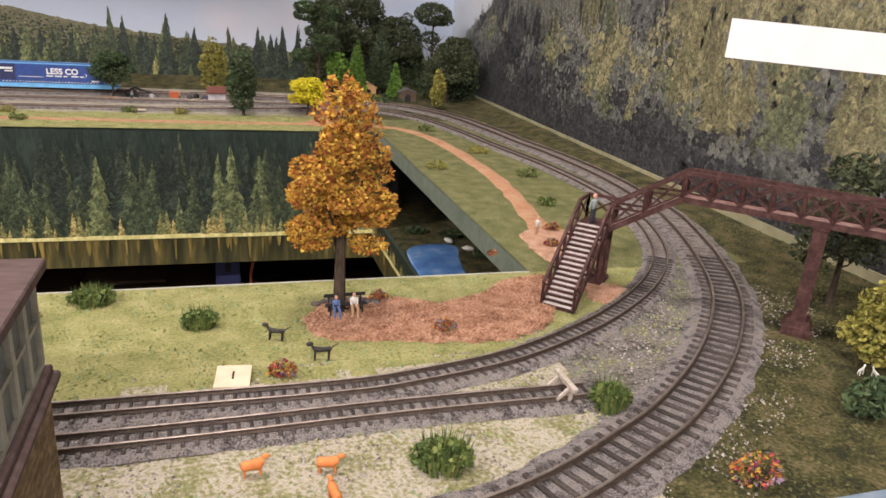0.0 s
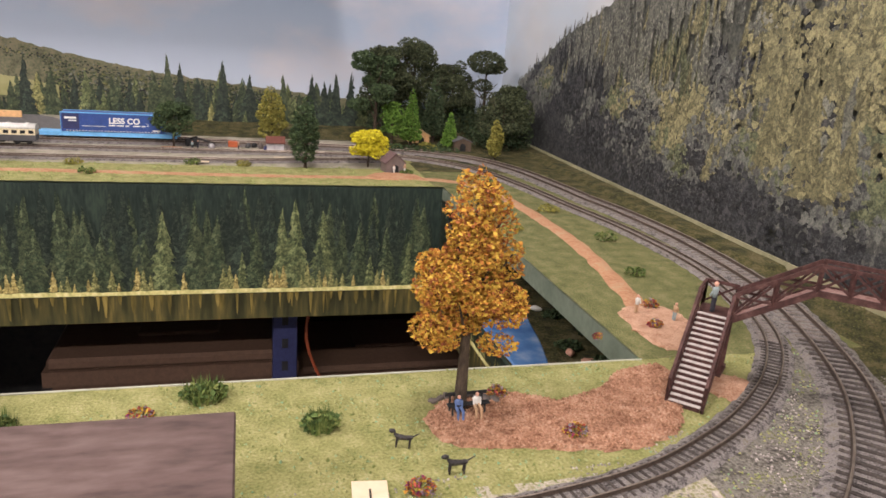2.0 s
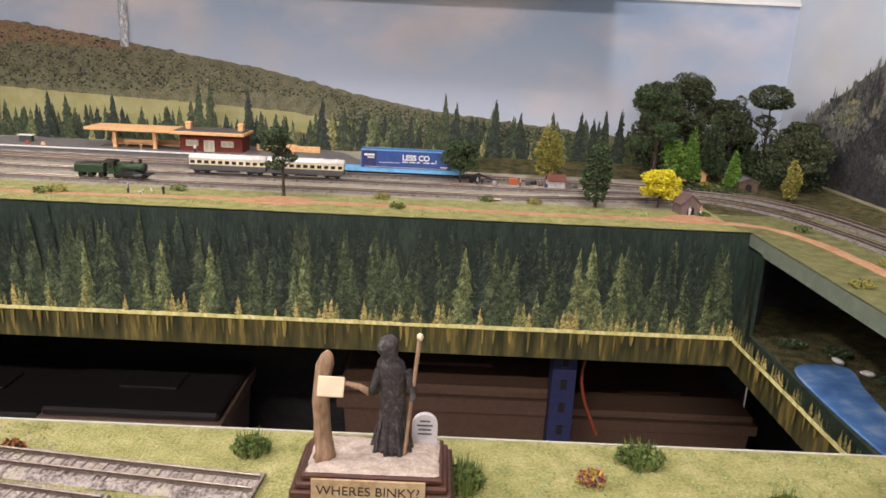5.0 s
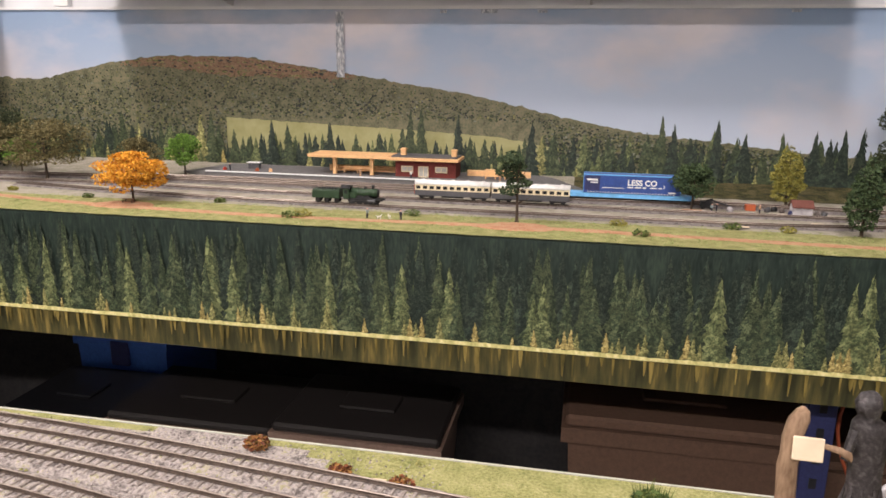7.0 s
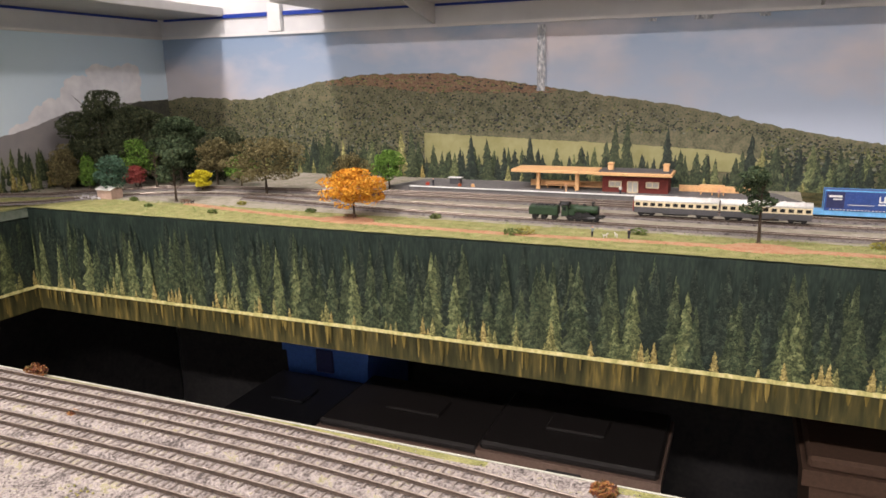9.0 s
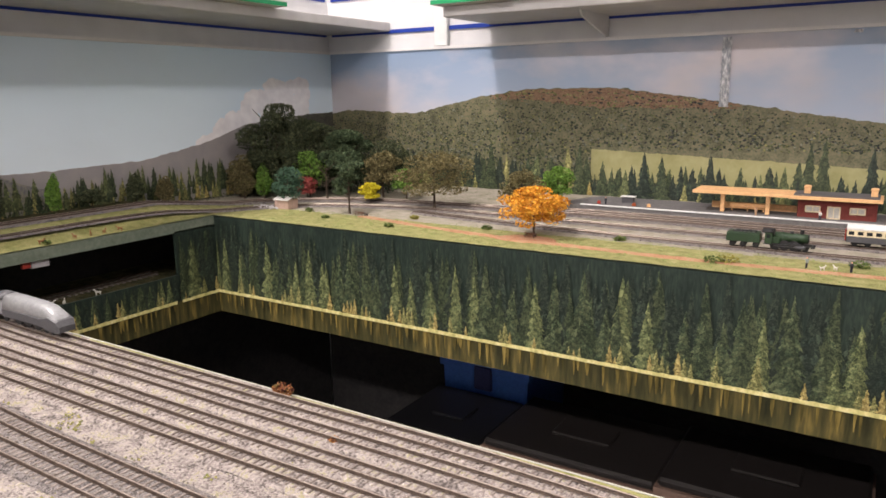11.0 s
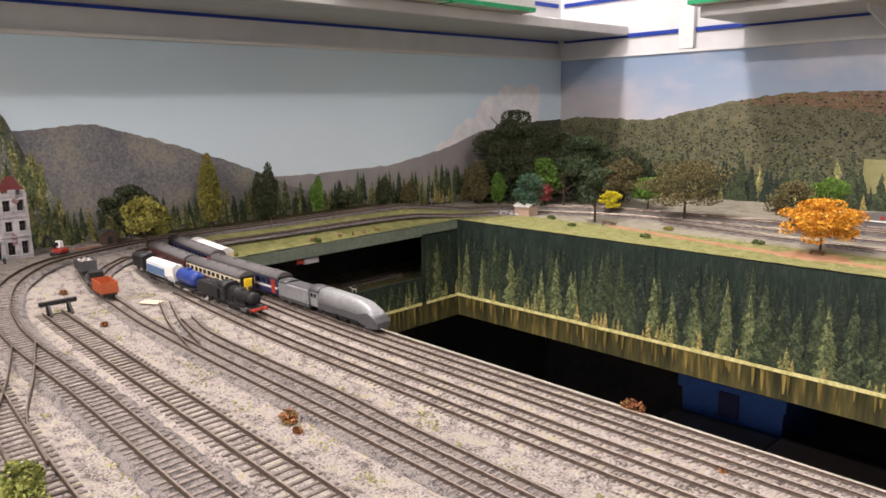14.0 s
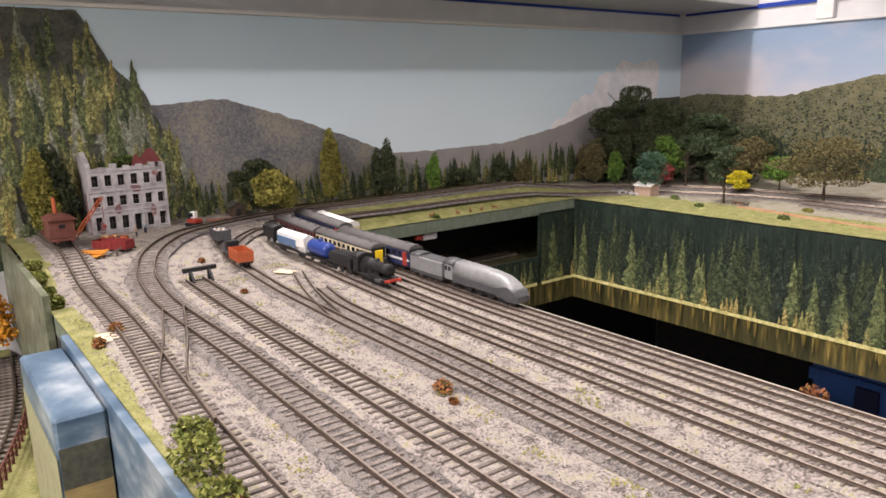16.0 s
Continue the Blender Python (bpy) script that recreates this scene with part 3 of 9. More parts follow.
def moor_scrub():
    rng = random.Random(17)
    pr = Print(on_far, 0.0013)
    for k in range(11500):
        u = rng.uniform(XL, 0.02)
        top = np.interp(u, [p[0] for p in MOOR], [p[1] for p in MOOR])
        f = rng.random() ** 0.8
        z = 1.03 + (top - 1.035) * (1 - f)
        if -1.02 < u < -0.42 and z < 1.092:
            continue
        r = rng.uniform(0.0007, 0.0021) * (0.8 + 0.7 * f)
        heather = max(0.0, 1 - abs(u + 1.0) / 0.22) * max(0.0, 1 - (top - z) / 0.034)
        if rng.random() < heather * 2.2:
            tone, wide = "heath", 2.6
        else:
            tone, wide = pick(rng, dark=3.2, night=1.4, green=2.2, olive=1.2, grey=1.6, shade=1.8), 1.4
        n = len(pr.verts)
        pr.verts += [pr.place(u + r * wide * math.cos(q) * rng.uniform(0.6, 1.2), min(top - 0.001, z + r * math.sin(q) * rng.uniform(0.6, 1.2)), pr.d) for q in np.linspace(0, 6.283, 8)[:-1]]
        pr.faces.append(tuple(range(n, n + 7)))
        pr.mats.append(pr.inks.index(tone))
        pr.d = 0.0013 + (k % 397) * 0.0000015
    for k in range(2400):
        u = -1.0 + rng.triangular(-0.24, 0.24, 0.0)
        top = np.interp(u, [p[0] for p in MOOR], [p[1] for p in MOOR])
        z = top - 0.036 * (1 - abs(u + 1.0) / 0.3) * rng.random() ** 1.3 - 0.001
        r = rng.uniform(0.0008, 0.0024)
        n = len(pr.verts)
        pr.d = 0.0019 + (k % 397) * 0.0000015
        pr.verts += [pr.place(u + r * 2.4 * math.cos(q) * rng.uniform(0.6, 1.2), min(top - 0.001, z + r * math.sin(q) * rng.uniform(0.6, 1.2)), pr.d) for q in np.linspace(0, 6.283, 8)[:-1]]
        pr.faces.append(tuple(range(n, n + 7)))
        pr.mats.append(pr.inks.index(pick(rng, heath=6, olive=1, shade=0.6)))
    pr.done("backdrop_moor_scrub", "printed scrub and small trees on the moor")


moor_scrub()


def forest_far():
    rng = random.Random(11)
    pr = Print(on_belt, 0.0, 0.00004)
    step = 0
    for row, (zb, hh) in enumerate(((1.010, 0.062), (1.009, 0.066), (1.008, 0.066))):
        u = XL
        while u < XR:
            h = hh * rng.uniform(0.5, 1.2) * (1.2 if rng.random() < 0.12 else 1) * (0.84 if -1.02 < u < -0.42 else 1.0)
            step += 1
            pr.d = 0.0008 * row + (step % 9) * 0.00006
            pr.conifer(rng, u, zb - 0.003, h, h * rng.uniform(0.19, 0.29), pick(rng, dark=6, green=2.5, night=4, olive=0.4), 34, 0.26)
            u += rng.uniform(0.008, 0.022) + (0.02 if rng.random() < 0.12 else 0)
    u = XL
    while u < XR:
        h = rng.uniform(0.015, 0.036)
        step += 1
        pr.d = 0.0028 + (step % 9) * 0.00006
        pr.conifer(rng, u, 1.006, h, h * 0.26, pick(rng, olive=3, gold=0.6, green=3, dark=3), 22)
        u += rng.uniform(0.01, 0.05)
    pr.done("backdrop_conifers_north", "printed belt of dark conifers before the hill")
    # tall groups that stand out of the belt
    pr = Print(on_belt, 0.004, 0.00006)
    for u, top in ((-0.645, 1.112), (-0.625, 1.118), (-0.56, 1.105), (-0.435, 1.098), (-0.225, 1.112), (-0.205, 1.10), (-0.14, 1.108), (-0.04, 1.09), (0.008, 1.092), (0.03, 1.082), (0.05, 1.098), (0.075, 1.10), (-0.90, 1.088), (-0.87, 1.082), (-1.02, 1.10), (-1.2, 1.098), (-1.45, 1.095), (-0.79, 1.087)):
        pr.conifer(rng, u, 1.005, top - 1.005, 0.0165, pick(rng, dark=3, night=4), 60, 0.18)
    pr.done("backdrop_tall_conifers_north", "printed tall dark conifers")


def forest_left():
    rng = random.Random(12)
    pr = Print(on_left, 0.002, 0.00004)
    step = 0
    for zb, hh in ((1.028, 0.04), (1.015, 0.045), (1.002, 0.04)):
        u = -0.1
        while u < YF:
            h = hh * rng.uniform(0.6, 1.3)
            step += 1
            pr.d = 0.002 + 0.05 * (1.03 - zb) + (step % 9) * 0.00006
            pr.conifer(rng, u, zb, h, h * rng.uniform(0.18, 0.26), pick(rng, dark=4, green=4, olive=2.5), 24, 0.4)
            u += rng.uniform(0.006, 0.022)
    u = -0.1
    while u < YF:
        h = rng.uniform(0.016, 0.034)
        step += 1
        pr.d = 0.0045 + (step % 9) * 0.00006
        pr.conifer(rng, u, 1.004, h, h * 0.25, pick(rng, olive=3, gold=3), 18)
        u += rng.uniform(0.008, 0.03)
    # steep wooded hill beside the old mill
    profile_sheet("backdrop_steep_hill", on_left, [(-0.62, PRINT_TOP - 0.003), (-0.155, PRINT_TOP - 0.003), (-0.123, 1.215), (-0.089, 1.185), (-0.06, 1.11), (-0.03, 1.03), (0.0, 1.01)], 1.0, H_MOUNT, "printed steep wooded hill", 0.0016, 0.002, seed=9)
    prof = [(-0.60, 1.33), (-0.154, 1.275), (-0.123, 1.215), (-0.089, 1.185), (-0.06, 1.11), (-0.03, 1.03)]
    for k in range(620):
        u = -0.60 + 0.57 * rng.random()
        top = np.interp(u, [p[0] for p in prof], [p[1] for p in prof])
        f = 1 - k / 620
        z = 0.99 + (top - 1.0) * f * rng.uniform(0.85, 1.0) - 0.012
        if z > PRINT_TOP - 0.012:
            continue
        h = rng.uniform(0.032, 0.072)
        pr.d = 0.002 + 0.005 * (1 - f)
        if z + h > PRINT_TOP:
            h = PRINT_TOP - z - 0.001
        pr.conifer(rng, u, z, h, h * rng.uniform(0.16, 0.22), pick(rng, olive=4.5, green=3, grey=1.6, gold=0.3, dark=0.8), 26, 0.55)
    pr.done("backdrop_conifers_west", "printed conifer belt and steep wooded hill")


RIGHT_PROFILE = [(-0.35, 1.42), (0.30, 1.40), (0.45, 1.315), (0.584, 1.25), (0.658, 1.222), (0.764, 1.188), (0.848, 1.145), (0.895, 1.12), (0.93, 1.07), (YF, 1.03)]


def forest_right():
    rng = random.Random(13)
    profile_sheet("backdrop_mountain", on_right, RIGHT_PROFILE, 0.985, H_MOUNT, "printed wooded mountainside", 0.0008, 0.004, seed=4)
    pr = Print(on_right, 0.002, 0.00003)
    count = 3400
    for k in range(count):
        f = 1 - k / count
        u = -0.35 + 1.30 * rng.random()
        top = np.interp(u, [p[0] for p in RIGHT_PROFILE], [p[1] for p in RIGHT_PROFILE])
        z = 0.985 + (top - 0.985) * f - 0.016
        up = (z - 0.985) / (top - 0.985)
        pr.d = 0.002 + 0.005 * (1 - f)
        # a sunny stand of golden trees on the nearer slope, haze above, shade below and in the gully
        sunny = math.exp(-((u - 0.19) / 0.20) ** 2) * math.exp(-((z - 1.155) / 0.075) ** 2) + 0.8 * math.exp(-((u - 0.44) / 0.11) ** 2) * math.exp(-((z - 1.088) / 0.022) ** 2)
        gully = 1.1 * math.exp(-((u - 0.70) / 0.16) ** 2) * math.exp(-((z - 1.10) / 0.055) ** 2) + 1.2 * max(0.0, (1.080 - z) / 0.075) + 0.5 * math.exp(-((u - 0.33) / 0.05) ** 2) * math.exp(-((z - 1.15) / 0.03) ** 2)
        q = 0.75 * noise.noise((u * 13, z * 16, 3)) + 0.3 * noise.noise((u * 45, z * 45, 8))
        if gully - q > 0.50:
            tone = "shade" if gully - q > 0.85 or rng.random() < 0.4 else "haze"
        elif rng.random() < 1.5 * (sunny + q * 0.9) - 0.25:
            tone = "sunlit"
        elif up > 0.42 + 0.6 * q:
            tone = "slope"
        else:
            tone = "fresh" if q > 0.08 else ("haze" if q > -0.15 else "shade")
        if z < 1.10 + 0.02 * noise.noise((u * 9, 2, 0)) or (sunny > 0.45 and rng.random() < 0.4):
            pr.bush(rng, u, z + 0.012, rng.uniform(0.013, 0.030), tone, 34)
        else:
            h = rng.uniform(0.022, 0.042) * (1.3 - 0.45 * up)
            pr.conifer(rng, u, z, h, h * rng.uniform(0.15, 0.22), tone, 16, 0.3)
    pr.step = 0.0001
    for u, z, h in ((0.44, 1.060, 0.058), (0.255, 1.07, 0.105), (0.215, 1.065, 0.12), (0.175, 1.06, 0.105), (0.05, 1.06, 0.12), (0.34, 1.05, 0.05)):
        for q in range(3):
            pr.d = 0.002 + 0.005 * (1 - (z + 0.016 - 0.985) / (np.interp(u, [p[0] for p in RIGHT_PROFILE], [p[1] for p in RIGHT_PROFILE]) - 0.985)) + 0.0001 * q
            pr.conifer(rng, u + rng.uniform(-0.012, 0.012), z, h * rng.uniform(0.65, 1.0), h * 0.17, "sunlit", 80, 0.35)
    pr.done("backdrop_mountain_trees", "printed mixed forest on the mountainside")


forest_far()
forest_left()
forest_right()

# ---- the well: printed lakeside panels round an open middle ----
M_LAKE = mat("printed_lake_reflection", [(0.022, 0.024, 0.012), (0.050, 0.048, 0.020), (0.095, 0.082, 0.030), (0.24, 0.18, 0.055)], 60, 0.4, bump=0, fine=2.5, stretch=(1, 1, 0.12), contrast=1.1)
M_REED = mat("printed_reed_bank", [(0.40, 0.38, 0.14), (0.66, 0.60, 0.25), (0.86, 0.78, 0.42)], 90, 0.5, bump=0, stretch=(1, 1, 0.5))
M_NIGHTWOOD = mat("printed_forest_depth", [(0.010, 0.018, 0.014), (0.020, 0.032, 0.025), (0.036, 0.054, 0.038)], 90, 0.5, bump=0, stretch=(1, 1, 0.22), fine=4)
WATER, PANEL_LOW = 0.872, 0.834


def lake_panel(tag, place, u0, u1, top, seed, thick=0.004):
    sheet("well_panel_" + tag, place, u0, u1, PANEL_LOW, top, M_NIGHTWOOD, "printed forest panel lining the well", 0.0, thick)
    sheet("well_lake_" + tag, place, u0, u1, PANEL_LOW, WATER, M_LAKE, "printed lake reflections along the panel foot", 0.0012, 0.0006)
    prof = [(u, WATER + 0.002 + 0.0012 * noise.noise((u * 14, seed, 0))) for u in np.arange(u0, u1 + 0.02, 0.03)]
    prof = [(min(u, u1), z) for u, z in prof]
    profile_sheet("well_bank_" + tag, place, prof, WATER - 0.003, M_REED, "printed reed bank at the waterline", 0.0056, 0.0010, 120, seed)
    rng = random.Random(seed)
    pr = Print(place, 0.0016, 0.00004)
    step = 0
    rows = ((0.085, 0.125, 0.011, dict(night=6, dark=1.5), 34, 0.15), (0.07, 0.122, 0.017, dict(dark=4, night=4), 44, 0.22), (0.065, 0.112, 0.027, dict(green=2.2, dark=4), 74, 0.42), (0.03, 0.075, 0.060, dict(green=3, olive=0.8, dark=3), 50, 0.45))
    for h0, h1, gap, inks, tufts, lit in rows:
        u = u0 + 0.006
        while u < u1 - 0.006:
            if rng.random() < 0.12:
                u += gap
                continue
            h = min(rng.uniform(h0, h1), top - WATER - 0.003)
            step += 1
            pr.d = 0.0016 + 0.0006 * rows.index((h0, h1, gap, inks, tufts, lit)) + (step % 9) * 0.00005
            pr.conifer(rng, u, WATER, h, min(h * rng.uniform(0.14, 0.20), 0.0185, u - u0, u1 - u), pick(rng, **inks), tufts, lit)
            u += gap * rng.uniform(0.5, 1.6)
    u = u0 + 0.008
    while u < u1 - 0.008:
        for q in range(rng.choice((1, 2, 3, 4))):
            h = rng.uniform(0.008, 0.030)
            step += 1
            pr.d = 0.0042 + (step % 9) * 0.00005
            pr.conifer(rng, min(u1 - 0.008, u + q * 0.007), WATER + 0.002, min(h, top - WATER - 0.004), h * 0.22, pick(rng, gold=4, olive=4), 26, 0.4)
        u += rng.uniform(0.02, 0.055)
    u = u0 + 0.006
    while u < u1 - 0.006:
        step += 1
        pr.d = 0.0042 + (step % 9) * 0.00005
        pr.streak(rng, u, WATER - 0.004, rng.uniform(0.010, 0.029), rng.uniform(0.0012, 0.0032))
        u += rng.uniform(0.004, 0.022)
    pr.done("well_forest_" + tag, "printed conifers and golden larches by a lake")


lake_panel("north", on_wellfar, WX0, WX1, 0.998, 21)
lake_panel("west", on_wellleft, 0.448, WY1, 0.9845, 22)
lake_panel("west_low", on_wellleft, WY0, 0.448, 0.914, 23)
lake_panel("east", on_wellright, 0.49, WY1, 0.9845, 24)
lake_panel("east_low", on_wellright, WY0, 0.49, 0.889, 25)
# added black sheets: the shade under the boards is put into their colour
slab("well_back_shade", (XL, 0.985, 0.0, XR, 0.99, 0.981), M_BLACK, "black sheet added for the shade under the station", "panel")
slab("well_side_shade_west", (XL - 0.008, -0.26, 0.0, XL - 0.003, 0.985, 0.981), M_BLACK, "black sheet added for the shade beside the storage", "panel")
slab("well_side_shade_east", (XR + 0.003, -0.18, 0.0, XR + 0.008, 0.985, 0.981), M_BLACK, "black sheet added for the shade beside the storage", "panel")
slab("well_panel_south", (WX0, WY0 - 0.006, 0.80, WX1, WY0 - 0.0005, 0.981), M_BLACK, "black panel added for the shade under the front board", "panel")

# ---- lower level seen through the side openings ----
M_POND = mat("painted_blue_pond", [(0.03, 0.07, 0.22), (0.10, 0.22, 0.46), (0.45, 0.52, 0.62)], 9, 0.12, bump=0.02)


def lower_level(tag, x0, x1, wall_x):
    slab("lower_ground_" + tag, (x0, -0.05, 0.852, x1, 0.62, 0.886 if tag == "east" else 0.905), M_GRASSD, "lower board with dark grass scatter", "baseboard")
    # added black panels that give the lower level its shade by colour
    slab("lower_wall_" + tag, (wall_x, -0.05, 0.852, wall_x + 0.006, 0.62, 0.981), M_BLACK, "black panel added for the shade behind the lower level", "panel")
    slab("lower_wall_" + tag + "_a", (min(x0, x1), 0.60, 0.872, max(x0, x1), 0.606, 0.981), M_BLACK, "black panel added for the shade at the lower level ends", "panel")
    slab("lower_wall_" + tag + "_b", (min(x0, x1), -0.05, 0.872, max(x0, x1), -0.044, 0.981), M_BLACK, "black panel added for the shade at the lower level ends", "panel")


lower_level("east", WX1 + 0.004, XR, XR - 0.01)
lower_level("west", XL, WX0 - 0.004, XL + 0.004)
bmp = bmesh.new()
ground_patch(bmp, [(0.140, 0.25), (0.137, 0.36), (0.145, 0.41), (0.175, 0.425), (0.205, 0.415), (0.195, 0.37), (0.185, 0.31), (0.166, 0.24), (0.15, 0.22)], 0.8863, 0.0008)
solo("pond", bmp, M_POND, "glossy blue painted pond on the lower board", "pond", kind="structure")

# ---- tracks ----
def ballast_bed(name, line, half, lift, material, label, rng):
    verts, faces = [], []
    for k, p in enumerate(line):
        q0, q1 = line[max(0, k - 1)], line[min(len(line) - 1, k + 1)]
        d = (q1 - q0) / (np.linalg.norm(q1 - q0) + 1e-9)
        n = np.array([-d[1], d[0]])
        for s, z in ((-1.25, 0.0003), (-0.95, lift), (-0.4, lift), (0.4, lift), (0.95, lift), (1.25, 0.0003)):
            s2 = s * (1 + 0.06 * rng.uniform(-1, 1)) if abs(s) > 1 else s
            verts.append((p[0] + n[0] * half * s2, p[1] + n[1] * half * s2, 1.0 + ramp(p[0], p[1]) + z + rng.uniform(-0.0002, 0.0002)))
        if k:
            b = 6 * k
            faces += [(b - 6 + j, b + j, b + j + 1, b - 5 + j) for j in range(5)]
    return tagged(new(name, from_arrays(name, verts, faces, material, True)), label, "ballast", kind="structure")


def sweep(line, offset, profile):
    """A bar with the given (across, up) profile swept along the line at an offset."""
    verts, faces, n = [], [], len(profile)
    for k, p in enumerate(line):
        q0, q1 = line[max(0, k - 1)], line[min(len(line) - 1, k + 1)]
        d = (q1 - q0) / (np.linalg.norm(q1 - q0) + 1e-9)
        nn = np.array([-d[1], d[0]])
        for a, z in profile:
            verts.append((p[0] + nn[0] * (offset + a), p[1] + nn[1] * (offset + a), 1.0 + ramp(p[0], p[1]) + z))
        if k:
            b = n * k
            faces += [(b - n + j, b - n + (j + 1) % n, b + (j + 1) % n, b + j) for j in range(n)]
    faces += [tuple(range(n - 1, -1, -1)), tuple(range(len(verts) - n, len(verts)))]
    return verts, faces


BED = 0.0020
SINGLE = []


def track(label, pts, wide, bed=True, single=None, bed_material=None, ties=True, dark_single=False):
    """A length of model track: two rails on sleepers, on a ballast bed. wide: the broader of the two gauges."""
    gauge, half, pitch, tie_w, tie_h, rail_h = (0.0165, 0.0145, 0.0076, 0.0024, 0.0022, 0.0028) if wide else (0.0093, 0.0085, 0.0050, 0.0016, 0.0014, 0.0022)
    rng = random.Random(int(1000 * (pts[0][0] + 3 * pts[0][1] + pts[-1][1])))
    line = smooth_line(pts, 0.006)
    if bed:
        ballast_bed("ballast_bed", line, half * 1.12, BED, bed_material or M_BALLAST, "grey stone ballast bed under the rails", rng)
    root = thing("railway_track", label, "railway track", kind="structure")
    z0 = BED + tie_h * 0.42
    w = 0.00075 if wide else 0.00055
    for s in (-1, 1):
        v, f = sweep(line, s * gauge / 2, [(-w * 1.3, z0), (w * 1.3, z0), (w * 0.5, z0 + rail_h * 0.4), (w * 0.5, z0 + rail_h * 0.55), (w * 0.85, z0 + rail_h * 0.62), (w * 0.85, z0 + rail_h * 0.86), (w * 0.35, z0 + rail_h), (-w * 0.35, z0 + rail_h), (-w * 0.85, z0 + rail_h * 0.86), (-w * 0.85, z0 + rail_h * 0.62), (-w * 0.5, z0 + rail_h * 0.55), (-w * 0.5, z0 + rail_h * 0.4)])
        me = from_arrays("rail", v, f, [M_RAIL, M_RAILTOP])
        n = len(line) - 1
        idx = [0] * len(me.polygons)
        for k in range(n):
            for j in (5, 6, 7):
                idx[k * 12 + j] = 1
        me.polygons.foreach_set("material_index", idx)
        ob = new("rail", me)
        ob.parent = root
    if not ties:
        return root
    tl = smooth_line(pts, pitch)
    bm = bmesh.new()
    box(bm, -half, -tie_w / 2, 0, half, tie_w / 2, tie_h, 0.0003)
    tie_paint = M_SLEEPER if wide else M_SLEEPERN
    one = mesh_of("sleeper", bm, tie_paint)
    near_one = one
    if dark_single:
        near_one = one.copy()
        near_one.materials[0] = M_SLEEPERD
    base_v = np.array([v.co[:] for v in one.vertices])
    base_f = [tuple(p.vertices) for p in one.polygons]
    verts, faces = [], []
    for k, p in enumerate(tl):
        q0, q1 = tl[max(0, k - 1)], tl[min(len(tl) - 1, k + 1)]
        a = math.atan2(q1[1] - q0[1], q1[0] - q0[0]) - math.pi / 2 + rng.uniform(-0.02, 0.02)
        zz = 1.0 + ramp(p[0], p[1]) + BED + rng.uniform(-0.0003, 0.0001) - tie_h * 0.5
        if single and single(p[0], p[1]) and len(SINGLE) < 760:
            ob = new("sleeper", near_one)
            ob.parent = root
            ob.matrix_world = pose(p[0], p[1], zz, 0, 0, math.degrees(a))
            SINGLE.append(ob)
        else:
            c, s = math.cos(a), math.sin(a)
            n = len(verts)
            verts += [(p[0] + c * x - s * y, p[1] + s * x + c * y, zz + z) for x, y, z in base_v]
            faces += [tuple(i + n for i in f) for f in base_f]
    if verts:
        ob = new("sleepers", from_arrays("sleepers", verts, faces, tie_paint))
        ob.parent = root
        tagged(ob, kind="stuff")
    return root


RUSTY = "brown weathered model track with dark sleepers on ballast"
near_curve = lambda x, y: x > 0.03 and y < 0.06
track(RUSTY + ", broad curve", [(-0.9, -0.147), (-0.6, -0.15), (-0.3, -0.162), (-0.15, -0.170), (-0.05, -0.1745), (0.0, -0.173), (0.03, -0.1675), (0.060, -0.157), (0.092, -0.141), (0.125, -0.122), (0.168, -0.088), (0.206, -0.049), (0.239, -0.005), (0.268, 0.052), (0.290, 0.109), (0.306, 0.163), (0.314, 0.24), (0.315, 0.31), (0.306, 0.401), (0.294, 0.462), (0.285, 0.53), (0.262, 0.64), (0.215, 0.72), (0.13, 0.765), (0.0, 0.785), (-0.156, 0.79), (-0.358, 0.782), (-0.62, 0.795), (-0.92, 0.80), (-1.2, 0.79), (-1.38, 0.76), (-1.5, 0.69), (-1.56, 0.60), (-1.572, 0.45), (-1.575, 0.22), (-1.578, 0.06), (-1.557, -0.025), (-1.526, -0.091), (-1.482, -0.139), (-1.437, -0.162), (-1.366, -0.175), (-1.287, -0.181), (-1.15, -0.180), (-1.0, -0.183), (-0.8, -0.186), (-0.5, -0.19), (-0.25, -0.195)], True, single=near_curve, dark_single=True)
track(RUSTY + ", straight", [(-1.37, -0.135), (-1.278, -0.138), (-1.138, -0.142), (-0.985, -0.145), (-0.9, -0.147)], True, single=lambda x, y: x > -1.25, bed_material=M_YARD)
track(RUSTY + ", along the front edge", [(-1.63, -0.222), (-1.50, -0.219), (-1.309, -0.222), (-1.20, -0.227), (-1.1, -0.234), (-0.95, -0.240), (-0.7, -0.243), (-0.4, -0.244)], True, single=lambda x, y: -1.3 < x < -0.8, bed_material=M_YARD)
